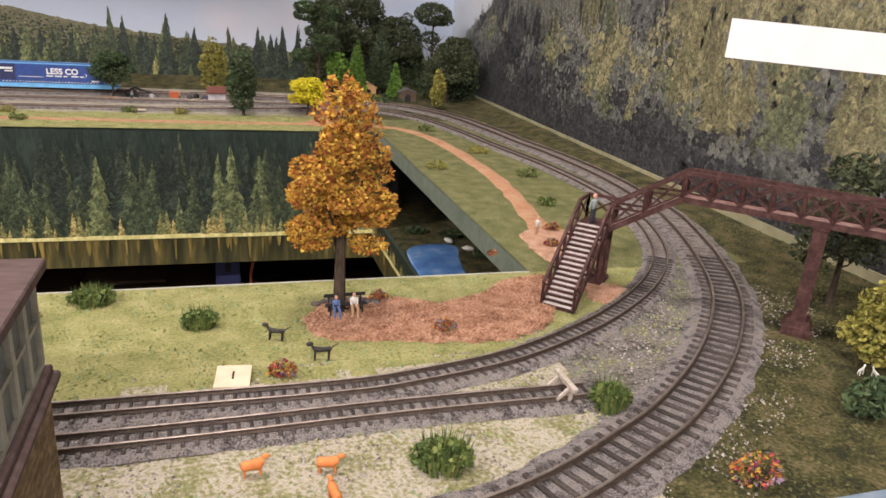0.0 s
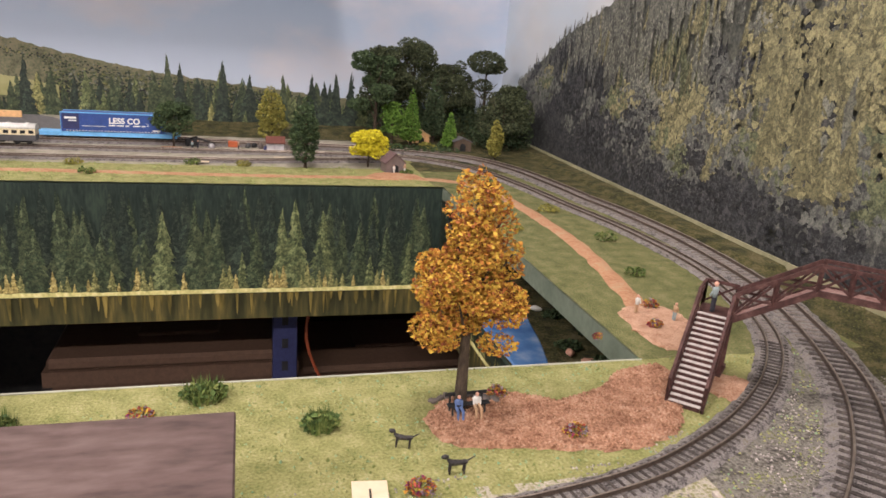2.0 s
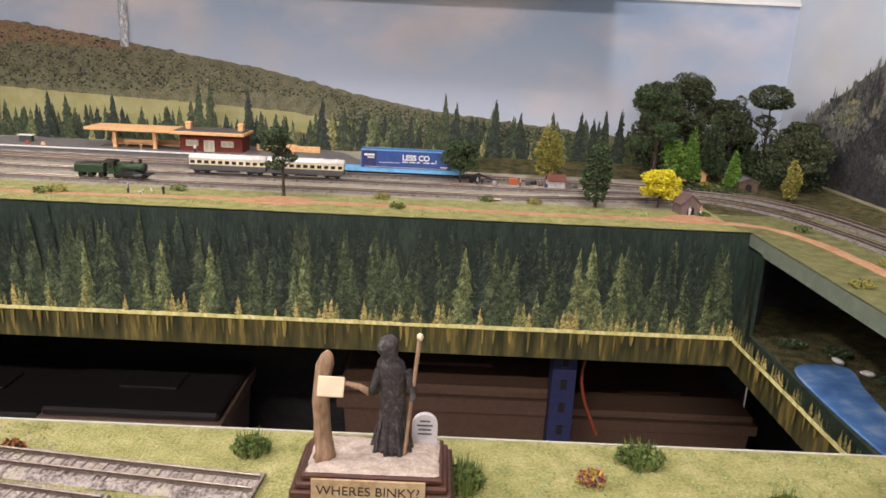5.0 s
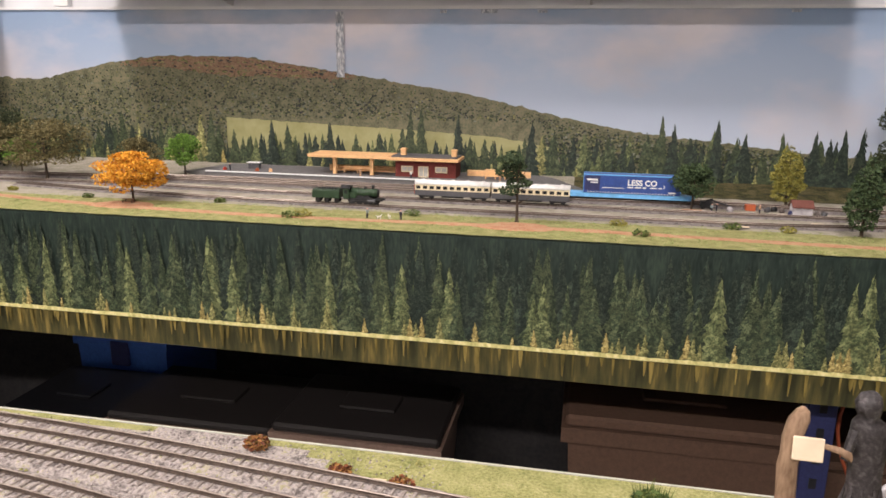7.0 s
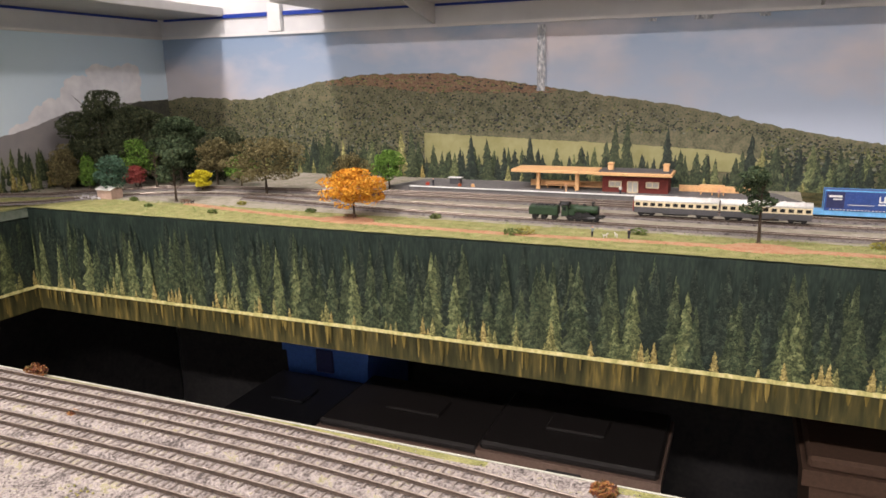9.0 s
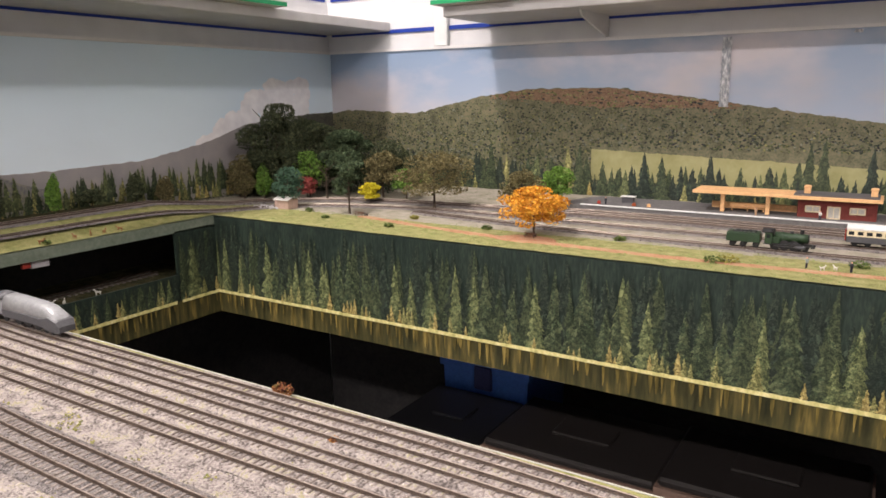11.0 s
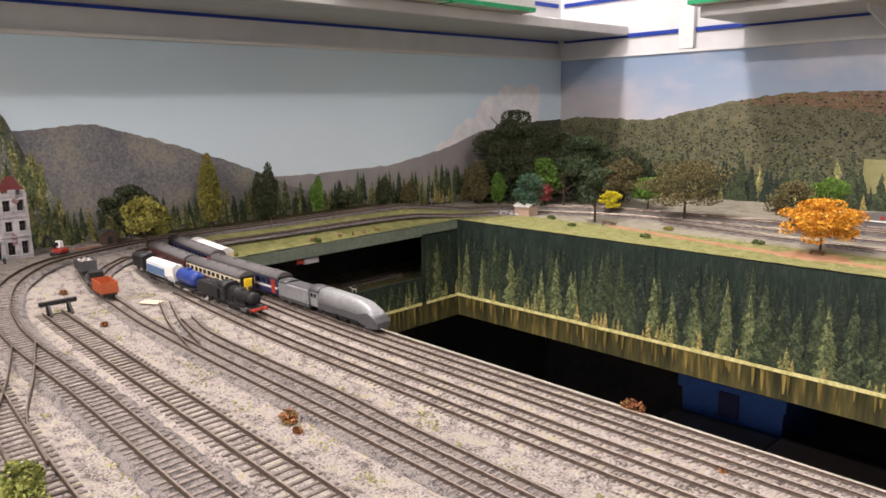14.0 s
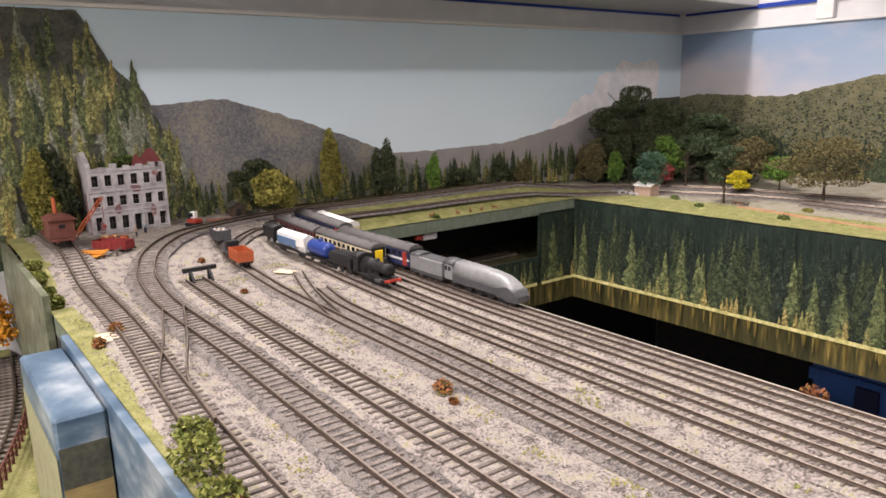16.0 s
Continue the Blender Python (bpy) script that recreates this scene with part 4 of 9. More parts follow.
track(RUSTY + ", inner curve", [(-1.26, -0.055), (-1.189, -0.066), (-1.027, -0.067), (-0.911, -0.071), (-0.6, -0.074), (-0.3, -0.076), (-0.113, -0.077), (-0.014, -0.078), (0.025, -0.074), (0.069, -0.064), (0.105, -0.049), (0.143, -0.028), (0.183, 0.002), (0.214, 0.033), (0.238, 0.066), (0.256, 0.105), (0.27, 0.15), (0.278, 0.2), (0.279, 0.26), (0.272, 0.338), (0.261, 0.395), (0.250, 0.45), (0.236, 0.53), (0.205, 0.63), (0.14, 0.70), (0.05, 0.722), (-0.14, 0.722), (-0.35, 0.722), (-0.593, 0.722), (-0.8, 0.727), (-1.05, 0.735), (-1.25, 0.725), (-1.40, 0.675), (-1.49, 0.58), (-1.525, 0.45), (-1.53, 0.2), (-1.53, 0.06), (-1.505, -0.002), (-1.474, -0.05), (-1.439, -0.070), (-1.364, -0.079), (-1.28, -0.086), (-1.2, -0.088)], False, single=lambda x, y: -0.13 < x and y < 0.06, dark_single=True)
track(RUSTY + ", siding with a stop block", [(-1.2, -0.088), (-1.143, -0.089), (-0.993, -0.089), (-0.7, -0.092), (-0.4, -0.097), (-0.113, -0.1), (0.007, -0.098), (0.094, -0.099)], False, single=lambda x, y: x > -0.13, dark_single=True)
for y in (0.035, 0.0155, -0.008, -0.030):
    end = -0.30 if y > 0.03 else (-0.36 if y > 0.01 else -0.42)
    track(RUSTY + ", storage road in the yard", [(-1.36, y + 0.012), (-1.22, y + 0.004), (-1.1, y), (-0.9, y), (-0.62, y - 0.002), (end, y - 0.035 if y > -0.02 else y - 0.044)], False, bed_material=M_YARD)
track(RUSTY + ", short siding in the yard throat", [(-1.50, -0.068), (-1.44, -0.0745), (-1.36, -0.0795)], False, bed_material=M_YARD)
track(RUSTY + ", far line before the station", [(0.10, 0.690), (-0.05, 0.668), (-0.14, 0.658), (-0.351, 0.656), (-0.576, 0.655), (-0.81, 0.66), (-1.05, 0.68), (-1.2, 0.70)], False)
track(RUSTY + ", platform line", [(-0.1, 0.80), (-0.3, 0.825), (-0.62, 0.832), (-0.95, 0.835), (-1.15, 0.80)], False)
track(RUSTY + ", crossover in the yard", [(-1.285, -0.181), (-1.2, -0.205), (-1.12, -0.23), (-1.05, -0.238)], True, bed=False, ties=False)
track(RUSTY + ", crossover in the yard", [(-1.33, -0.045), (-1.25, -0.07), (-1.17, -0.088)], False, bed=False, ties=False)


# ---- planting ----
def leaf_cloud(rng, lobes, count, size, flat=0.6):
    """Small leaf clumps spread through and over rounded lobes (x, y, z, rx, ry, rz)."""
    verts, faces = [], []
    vol = [l[3] * l[4] * l[5] for l in lobes]
    for k in range(count):
        x, y, z, rx, ry, rz = rng.choices(lobes, vol)[0]
        d = Vector((rng.gauss(0, 1), rng.gauss(0, 1), rng.gauss(0, 1))).normalized()
        r = rng.uniform(0.62, 1.04) ** 0.6
        c = Vector((x + d.x * rx * r, y + d.y * ry * r, z + d.z * rz * r))
        a = Vector((rng.gauss(0, 1), rng.gauss(0, 1), rng.gauss(0, 1) * flat)).normalized()
        b = a.cross(Vector((rng.gauss(0, 1), rng.gauss(0, 1), rng.gauss(0, 1)))).normalized()
        s = size * rng.uniform(0.6, 1.35)
        n = len(verts)
        verts += [c - a * s, c + b * s * 0.55 + a * s * 0.1, c + a * s, c - b * s * 0.55 + d * s * 0.4]
        faces += [(n, n + 1, n + 2), (n, n + 2, n + 3)]
    return verts, faces


TREE_KINDS = {}


def tree(kind, label, at, h, w, leaves, count=900, leaf=0.0030, trunk=0.28, shape="round", seed=1, bare=False, group="", r0=None):
    """A model tree: tapered trunk with limbs and a crown of small leaf clumps."""
    rng = random.Random(seed)
    root = thing(kind, label, "tree", (at[0], at[1], at[2]), rng.uniform(0, 360), group)
    bm = bmesh.new()
    r0 = r0 or max(0.0010, h * 0.026)
    lean = rng.uniform(-0.02, 0.02) * h if shape != "oval" else 0.0
    p = [Vector((0, 0, -0.0015)), Vector((lean * 0.3, 0, h * trunk)), Vector((lean, lean * 0.5, h * 0.62)), Vector((lean, lean, h * 0.88))]
    for i, (a, b) in enumerate(zip(p, p[1:])):
        rod(bm, a, b, r0 * (1, 0.72, 0.45)[i], r0 * (0.72, 0.45, 0.12)[i], 8)
    for q in range(5):
        a = q * 1.26 + rng.uniform(-0.2, 0.2)
        rod(bm, (0, 0, r0 * 0.5), (math.cos(a) * r0 * 2.0, math.sin(a) * r0 * 2.0, -0.001), r0 * 0.5, r0 * 0.2, 5)
    tips = []
    for q in range(9 if not bare else 22):
        f = rng.uniform(trunk * 0.9, 0.75)
        base = Vector((lean * f, lean * f * 0.5, h * f))
        a = q * 2.4 + rng.uniform(-0.3, 0.3)
        reach = w * (0.42 if not bare else 0.48) * (1.1 - f * 0.6)
        tip = base + Vector((math.cos(a) * reach, math.sin(a) * reach, h * rng.uniform(0.10, 0.24)))
        mid = base.lerp(tip, 0.5) + Vector((0, 0, -h * 0.02))
        rod(bm, base, mid, r0 * 0.32, r0 * 0.22, 5)
        rod(bm, mid, tip, r0 * 0.22, r0 * 0.08, 5)
        tips.append(tip)
    part("trunk", bm, M_BARK, root)
    if shape == "cone":
        lobes = [(0, 0, h * (0.16 + 0.80 * f), w * 0.5 * (1 - f) ** 0.8 + 0.0008, w * 0.5 * (1 - f) ** 0.8 + 0.0008, h * 0.07) for f in np.linspace(0, 0.97, 11)]
    elif shape == "column":
        lobes = [(rng.uniform(-0.08, 0.08) * w, rng.uniform(-0.08, 0.08) * w, h * f, w * 0.5 * k, w * 0.5 * k, h * 0.13) for f, k in ((0.22, 0.8), (0.36, 1), (0.5, 1), (0.64, 0.9), (0.78, 0.7), (0.9, 0.4))]
    elif shape == "oval":
        lobes = [(0, 0, h * 0.58, w * 0.26, w * 0.26, h * 0.24)]
        for q in range(46):
            f = rng.uniform(0.33, 0.95)
            k = w * 0.5 * float(np.interp(f, (0.25, 0.36, 0.48, 0.62, 0.76, 0.88, 1.0), (0.75, 0.98, 1.0, 0.92, 0.76, 0.52, 0.2)))
            a = q * 2.4 + rng.uniform(-0.4, 0.4)
            r = k * rng.uniform(0.27, 0.42)
            lobes.append((math.cos(a) * (k - r), math.sin(a) * (k - r), h * f, r, r, h * rng.uniform(0.035, 0.062)))
    elif shape == "tuft":
        lobes = [(w * 0.05, 0, h * 0.86, w * 0.5, w * 0.5, h * 0.13), (-w * 0.25, 0, h * 0.80, w * 0.28, w * 0.28, h * 0.06), (w * 0.1, 0, h * 0.60, w * 0.26, w * 0.26, h * 0.07), (-w * 0.05, w * 0.1, h * 0.48, w * 0.2, w * 0.2, h * 0.05)]
    elif shape == "layers":
        lobes = [(rng.uniform(-0.3, 0.3) * w, rng.uniform(-0.3, 0.3) * w, h * f, w * rng.uniform(0.2, 0.34), w * rng.uniform(0.2, 0.34), h * 0.06) for f in (0.45, 0.55, 0.62, 0.7, 0.78, 0.86, 0.94, 0.9)]
    else:
        lobes = [(0, 0, h * 0.56, w * 0.28, w * 0.28, h * 0.24)]
        for q in range(30):
            a, e = q * 2.4 + rng.uniform(-0.4, 0.4), rng.uniform(-0.8, 1.35)
            reach = w * rng.uniform(0.30, 0.42) * math.cos(e)
            r = w * rng.uniform(0.10, 0.18)
            lobes.append((math.cos(a) * reach, math.sin(a) * reach, h * (0.57 + 0.34 * math.sin(e)), r, r, h * rng.uniform(0.06, 0.11)))
    if not bare:
        v, f = leaf_cloud(rng, lobes, count, leaf)
        ob = new("crown", from_arrays("crown", v, f, leaves))
        ob.parent = root
    return root


def bush(label, at, w, h, leaves, seed, count=220, kind="bush", leaf=0.0022, spiky=False):
    """A low tuft: many fine stems and leaf flecks on a short woody base."""
    rng = random.Random(seed)
    root = thing(kind, label, "plant", at, 0)
    v, f = leaf_cloud(rng, [(0, 0, h * 0.42, w * 0.42, w * 0.34, h * 0.40), (w * 0.2, 0, h * 0.35, w * 0.3, w * 0.3, h * 0.33), (-w * 0.22, w * 0.05, h * 0.3, w * 0.28, w * 0.3, h * 0.3)], count, leaf)
    if spiky:
        for k in range(count // 2):
            a, r = rng.uniform(0, 6.28), rng.uniform(0, 0.4)
            b = Vector((math.cos(a) * w * r, math.sin(a) * w * r, 0))
            t = b * 1.35 + Vector((rng.uniform(-1, 1) * w * 0.06, rng.uniform(-1, 1) * w * 0.06, h * rng.uniform(0.6, 1.15)))
            s = Vector((math.sin(a), -math.cos(a), 0)) * leaf * 0.35
            n = len(v)
            v += [b - s, b + s, t]
            f += [(n, n + 1, n + 2)]
    ob = new("leaves", from_arrays("leaves", v, f, leaves))
    ob.parent = root
    bm = bmesh.new()
    for q in range(5):
        a = q * 1.25
        rod(bm, (0, 0, -0.0005), (math.cos(a) * w * 0.2, math.sin(a) * w * 0.2, h * 0.45), 0.0005, 0.0002, 5)
    part("stem", bm, M_BARK, root)
    return root


def G(x, y):
    return 1.0 + swell(x, y)


def at(x, y, up=0.0):
    return (x, y, G(x, y) + up)


def front_planting():
    tree("autumn_tree", "tall autumn tree with orange and golden leaves in bark chips", at(-0.001, 0.004, 0.001), 0.126, 0.059, F_AUTUMN, 20000, 0.00118, 0.26, "oval", 3, r0=0.0036)
    for k, (x, y, w, h, spiky) in enumerate(((-0.126, 0.034, 0.026, 0.012, True), (-0.072, -0.002, 0.020, 0.013, True), (0.016, -0.134, 0.026, 0.017, True), (0.100, -0.109, 0.021, 0.019, True), (-0.212, 0.008, 0.024, 0.018, True), (-0.31, 0.03, 0.02, 0.012, True))):
        bush("green spiky grass bush on the turf", at(x, y), w * 0.9, h * 0.72, F_BUSH, 40 + k, 420, spiky=True, leaf=0.0017)
    for k, (x, y, w) in enumerate(((-0.036, -0.058, 0.013), (0.023, 0.016, 0.012), (0.049, -0.027, 0.013), (0.129, -0.168, 0.021), (-0.153, 0.014, 0.013), (0.166, 0.094, 0.011), (0.182, 0.128, 0.013), (0.116, 0.082, 0.006), (0.105, -0.098, 0.006))):
        bush("low clump of mixed red and yellow flowers", at(x, y), w, w * 0.72, F_FLOWER, 60 + k, 260, "flower_clump", 0.0012)
    for k, (x, y, w) in enumerate(((-0.863, 0.046, 0.017), (-0.494, 0.040, 0.013), (-0.447, 0.026, 0.011), (-0.417, 0.022, 0.011), (-1.006, -0.108, 0.015), (-1.258, -0.232, 0.016), (-1.232, -0.25, 0.014), (-0.99, -0.112, 0.006), (-0.79, 0.012, 0.008), (-0.96, -0.252, 0.016), (-1.3, -0.113, 0.008), (-1.437, -0.105, 0.009))):
        bush("low clump of brown and orange flowers beside the tracks", at(x, y), w, w * 0.62, F_BROWNFL, 80 + k, 240, "flower_clump", 0.0013)
    for k, (x, y, w, h) in enumerate(((-1.035, -0.246, 0.03, 0.02), (-1.005, -0.254, 0.036, 0.024), (-0.97, -0.255, 0.03, 0.016), (-1.37, -0.256, 0.022, 0.012), (-1.41, -0.257, 0.024, 0.012), (-1.45, -0.257, 0.024, 0.013), (-1.48, -0.256, 0.022, 0.011))):
        bush("mossy yellow-green bush along the front board edge", at(x, y), w, h, F_MOSS, 100 + k, 520, leaf=0.0018)
    tree("leafy_tree", "dark leafy tree with pale forked limbs by the mountain", at(0.300, -0.026), 0.096, 0.066, F_DARK, 4200, 0.0018, 0.25, "round", 7)
    tree("leafy_tree", "dense dark tree behind the footbridge leg", at(0.325, -0.080), 0.108, 0.070, F_DARK, 4500, 0.0018, 0.2, "round", 8)
    tree("willow_bush", "tall yellow-green foam bush by the footbridge", at(0.258, -0.100), 0.046, 0.034, F_YGREEN, 2600, 0.0016, 0.1, "column", 9)
    bush("dense dark green bush beside the curve", at(0.222, -0.136), 0.034, 0.020, F_GREEN, 10, 900, leaf=0.0016)


def far_planting():
    # (kind, label, x, y, height, width, leaves, count, shape)
    rows = [
        ("pine_tree", "slim dark pine on the path edge", -0.423, 0.612, 0.058, 0.034, F_PINE, 700, "layers"),
        ("broadleaf_tree", "round orange autumn tree over a picnic bench", -0.943, 0.609, 0.047, 0.057, F_ORANGE, 1700, "round"),
        ("broadleaf_tree", "slender green tree on the grass strip", -0.029, 0.630, 0.060, 0.026, F_GREEN, 1000, "column"),
        ("broadleaf_tree", "bright yellow bushy tree by the stone hut", 0.056, 0.646, 0.034, 0.033, F_YELLOW, 1300, "round"),
        ("broadleaf_tree", "green tree beside the container wagon", -0.200, 0.752, 0.044, 0.034, F_GREEN, 1000, "round"),
        ("broadleaf_tree", "olive green tree beside the siding", -0.064, 0.82, 0.056, 0.030, F_YGREEN, 900, "column"),
        ("broadleaf_tree", "large olive-brown oak behind the tracks", -1.200, 0.760, 0.066, 0.084, F_OLIVE, 2000, "round"),
        ("broadleaf_tree", "lime green tree before the conifers", -1.018, 0.868, 0.048, 0.034, F_LIME, 1000, "round"),
        ("broadleaf_tree", "olive tree before the conifers", -1.035, 0.76, 0.050, 0.042, F_OLIVE, 1000, "round"),
        ("broadleaf_tree", "lime green tree beside the oak", -1.305, 0.827, 0.040, 0.034, F_LIME, 800, "round"),
        ("cedar_tree", "dark cedar with flat layers over a picnic table", -1.294, 0.645, 0.058, 0.036, F_PINE, 700, "layers"),
        ("broadleaf_tree", "small yellow tree by the picnic table", -1.335, 0.755, 0.026, 0.022, F_YELLOW, 600, "round"),
        ("broadleaf_tree", "small red maple in the wood edge", -1.470, 0.735, 0.030, 0.024, F_RED, 600, "round"),
        ("broadleaf_tree", "bluish green tree in the wood edge", -1.430, 0.645, 0.050, 0.034, F_TEAL, 900, "round"),
        ("broadleaf_tree", "mid green tree in the wood edge", -1.480, 0.755, 0.062, 0.038, F_LIME, 900, "round"),
        ("broadleaf_tree", "lime columnar tree in the wood edge", -1.557, 0.71, 0.046, 0.020, F_LIME, 600, "column"),
        ("broadleaf_tree", "drooping olive tree at the wood edge", -1.615, 0.705, 0.054, 0.034, F_OLIVE, 800, "column"),
        ("broadleaf_tree", "drooping olive tree at the wood edge", -1.590, 0.692, 0.056, 0.030, F_OLIVE, 800, "column"),
        ("broadleaf_tree", "huge dark tree in the corner wood", -1.572, 0.765, 0.182, 0.125, F_DARK, 6500, "round"),
        ("broadleaf_tree", "huge dark tree in the corner wood", -1.515, 0.80, 0.148, 0.115, F_DARK, 5000, "round"),
        ("broadleaf_tree", "dark green tree in the corner wood", -1.440, 0.82, 0.128, 0.095, F_PINE, 4000, "round"),
        ("broadleaf_tree", "dark brown-green tree in the corner wood", -1.362, 0.83, 0.060, 0.048, F_OLIVE, 1500, "round"),
        ("broadleaf_tree", "dark tree along the wood edge", -1.40, 0.90, 0.070, 0.06, F_DARK, 1500, "round"),
        ("broadleaf_tree", "huge dark tree before the mountain corner", 0.125, 0.93, 0.150, 0.085, F_DARK, 3200, "round"),
        ("broadleaf_tree", "huge dark tree before the mountain corner", 0.185, 0.955, 0.160, 0.095, F_DARK, 3200, "round"),
        ("broadleaf_tree", "huge dark tree before the mountain corner", 0.255, 0.95, 0.130, 0.080, F_DARK, 2600, "round"),
        ("pine_tree", "tall dark pine with a round tuft", 0.310, 0.93, 0.150, 0.055, F_DARK, 900, "tuft"),
        ("broadleaf_tree", "dark tree at the foot of the mountain", 0.335, 0.86, 0.105, 0.07, F_DARK, 2400, "round"),
        ("broadleaf_tree", "dark bushy tree at the foot of the mountain", 0.30, 0.80, 0.065, 0.055, F_DARK, 1600, "round"),
        ("pine_tree", "tall layered pine above the yellow tree", 0.090, 0.80, 0.098, 0.045, F_GREEN, 1200, "layers"),
        ("broadleaf_tree", "lime green tree in the wood edge", 0.118, 0.80, 0.050, 0.026, F_LIME, 800, "round"),
        ("conifer", "bright green conifer in the garden", 0.155, 0.83, 0.066, 0.024, F_LIME, 900, "cone"),
        ("conifer", "dark green conifer in the garden", 0.205, 0.88, 0.082, 0.030, F_PINE, 900, "cone"),
        ("conifer", "small bright conifer beside the shack", 0.215, 0.81, 0.042, 0.018, F_LIME, 700, "cone"),
        ("broadleaf_tree", "small olive tree beside the mountain", 0.262, 0.72, 0.040, 0.016, F_YGREEN, 500, "column"),
        ("cypress", "tall yellow-green cypress on the west wall", -1.615, 0.150, 0.088, 0.026, F_YGREEN, 1600, "column"),
        ("cypress", "tall dark cypress on the west wall", -1.618, 0.248, 0.072, 0.022, F_DARK, 1200, "column"),
        ("cypress", "dark cypress beside its taller twin", -1.622, 0.232, 0.062, 0.014, F_DARK, 700, "column"),
        ("broadleaf_tree", "lime topped slim tree on the west wall", -1.615, 0.335, 0.050, 0.018, F_LIME, 700, "column"),
        ("broadleaf_tree", "olive leafy tree by the yard throat", -1.532, 0.022, 0.056, 0.044, F_YGREEN, 1500, "round"),
        ("broadleaf_tree", "dark round tree behind the shed", -1.615, 0.035, 0.062, 0.05, F_DARK, 1500, "round"),
        ("broadleaf_tree", "dark green bush on the west wall", -1.615, 0.395, 0.026, 0.03, F_DARK, 700, "round"),
        ("broadleaf_tree", "dark green tree on the west wall", -1.617, 0.475, 0.040, 0.024, F_DARK, 700, "column"),
        ("broadleaf_tree", "olive tree on the west wall", -1.612, 0.53, 0.038, 0.026, F_OLIVE, 700, "column"),
        ("conifer", "golden conifer beside the mill", -1.622, -0.222, 0.10, 0.03, F_YGREEN, 1200, "column"),
        ("conifer", "dark tall conifer beside the mill", -1.63, -0.205, 0.105, 0.034, F_DARK, 1200, "column"),
    ]
    for k, (kind, label, x, y, h, w, leaves, count, shape) in enumerate(rows):
        big = 1.0 if h > 0.099 else (1.2 if x < -1.51 and y < 0.6 else 1.48)
        tree(kind, label, at(x, y), h * big, w * big * (1.2 if big == 1 or shape == "round" else 1), leaves, int(count * (3.8 if h < 0.08 else 4.6)), 0.0019 if h < 0.08 else 0.0021, 0.24, shape, 200 + k)
    tree("bare_tree", "pale bare branching tree in the wood edge", at(-1.430, 0.745), 0.078, 0.06, F_OLIVE, 0, 0.002, 0.3, "round", 300, bare=True)
    for k, (x, y, w) in enumerate(((-0.686, 0.573, 0.022), (-0.700, 0.566, 0.018), (-0.556, 0.617, 0.018), (-0.301, 0.621, 0.018), (-0.278, 0.571, 0.016), (-0.168, 0.636, 0.018), (-0.107, 0.632, 0.016), (-1.163, 0.576, 0.013), (-1.026, 0.627, 0.014), (-1.169, 0.652, 0.013), (-0.832, 0.639, 0.014), (-1.30, 0.59, 0.012), (0.150, 0.335, 0.018), (0.235, 0.30, 0.020), (0.196, 0.54, 0.018), (0.22, 0.41, 0.02), (0.21, 0.20, 0.016), (-1.497, 0.25, 0.012), (-1.5, 0.12, 0.013), (-1.37, 0.63, 0.014), (0.10, 0.60, 0.014))):
        bush("small olive tuft of grass beside the path", at(x, y), w * 1.25, w * 0.55, F_BUSH if k % 3 else F_YGREEN, 330 + k, 150, "grass_tuft", 0.0017)
    for k in range(14):
        rng = random.Random(500 + k)
        x, y = rng.uniform(0.10, 0.26), rng.uniform(0.77, 0.84)
        bush("low garden shrub in mixed greens", at(x, y), rng.uniform(0.014, 0.024), rng.uniform(0.008, 0.014), rng.choice((F_BUSH, F_YGREEN, F_GREEN, F_FLOWER)), 500 + k, 160, "shrub", 0.0017)
    root = thing("hedge", "clipped dark green hedge along the line", "hedge", at(0.145, 0.752))
    v, f = leaf_cloud(random.Random(9), [(-0.06 + 0.012 * q, 0.012 - 0.003 * abs(q - 5) ** 1.1 + (0.01 if q < 4 else 0), 0.006, 0.009, 0.006, 0.0065) for q in range(11)], 1500, 0.0018)
    ob = new("leaves", from_arrays("leaves", v, f, F_GREEN))
    ob.parent = root
    # ground level scrub along the foot of the printed walls
    rng = random.Random(77)
    lobes = [(x, YF - 0.012, G(x, YF - 0.012) + 0.002, 0.008, 0.006, rng.uniform(0.004, 0.010)) for x in np.arange(XL + 0.02, XR - 0.02, 0.012)]
    lobes += [(XL + 0.014, y, G(XL + 0.014, y) + 0.002, 0.007, 0.008, rng.uniform(0.003, 0.009)) for y in np.arange(-0.05, YF, 0.012)]
    for x0, x1, y0, y1, n in ((0.10, 0.36, 0.90, 1.0, 60), (0.28, 0.365, 0.78, 0.92, 26), (-1.63, -1.36, 0.84, 1.0, 80), (-1.635, -1.55, 0.72, 0.86, 24)):
        for q in range(n):
            x, y, h = rng.uniform(x0, x1), rng.uniform(y0, y1), rng.uniform(0.012, 0.034)
            lobes.append((x, y, G(x, y) + h * 0.8, rng.uniform(0.012, 0.022), rng.uniform(0.010, 0.018), h))
    v, f = leaf_cloud(rng, lobes, 26000, 0.0022)
    tagged(new("undergrowth", from_arrays("undergrowth", v, f, F_PINE)), "dark scrub along the foot of the backdrops", "undergrowth", kind="stuff")


front_planting()
far_planting()


# ---- loose ground cover ----
def inside(poly, x, y):
    c = False
    for (x0, y0), (x1, y1) in zip(poly, poly[1:] + poly[:1]):
        if (y0 > y) != (y1 > y) and x < (x1 - x0) * (y - y0) / (y1 - y0) + x0:
            c = not c
    return c


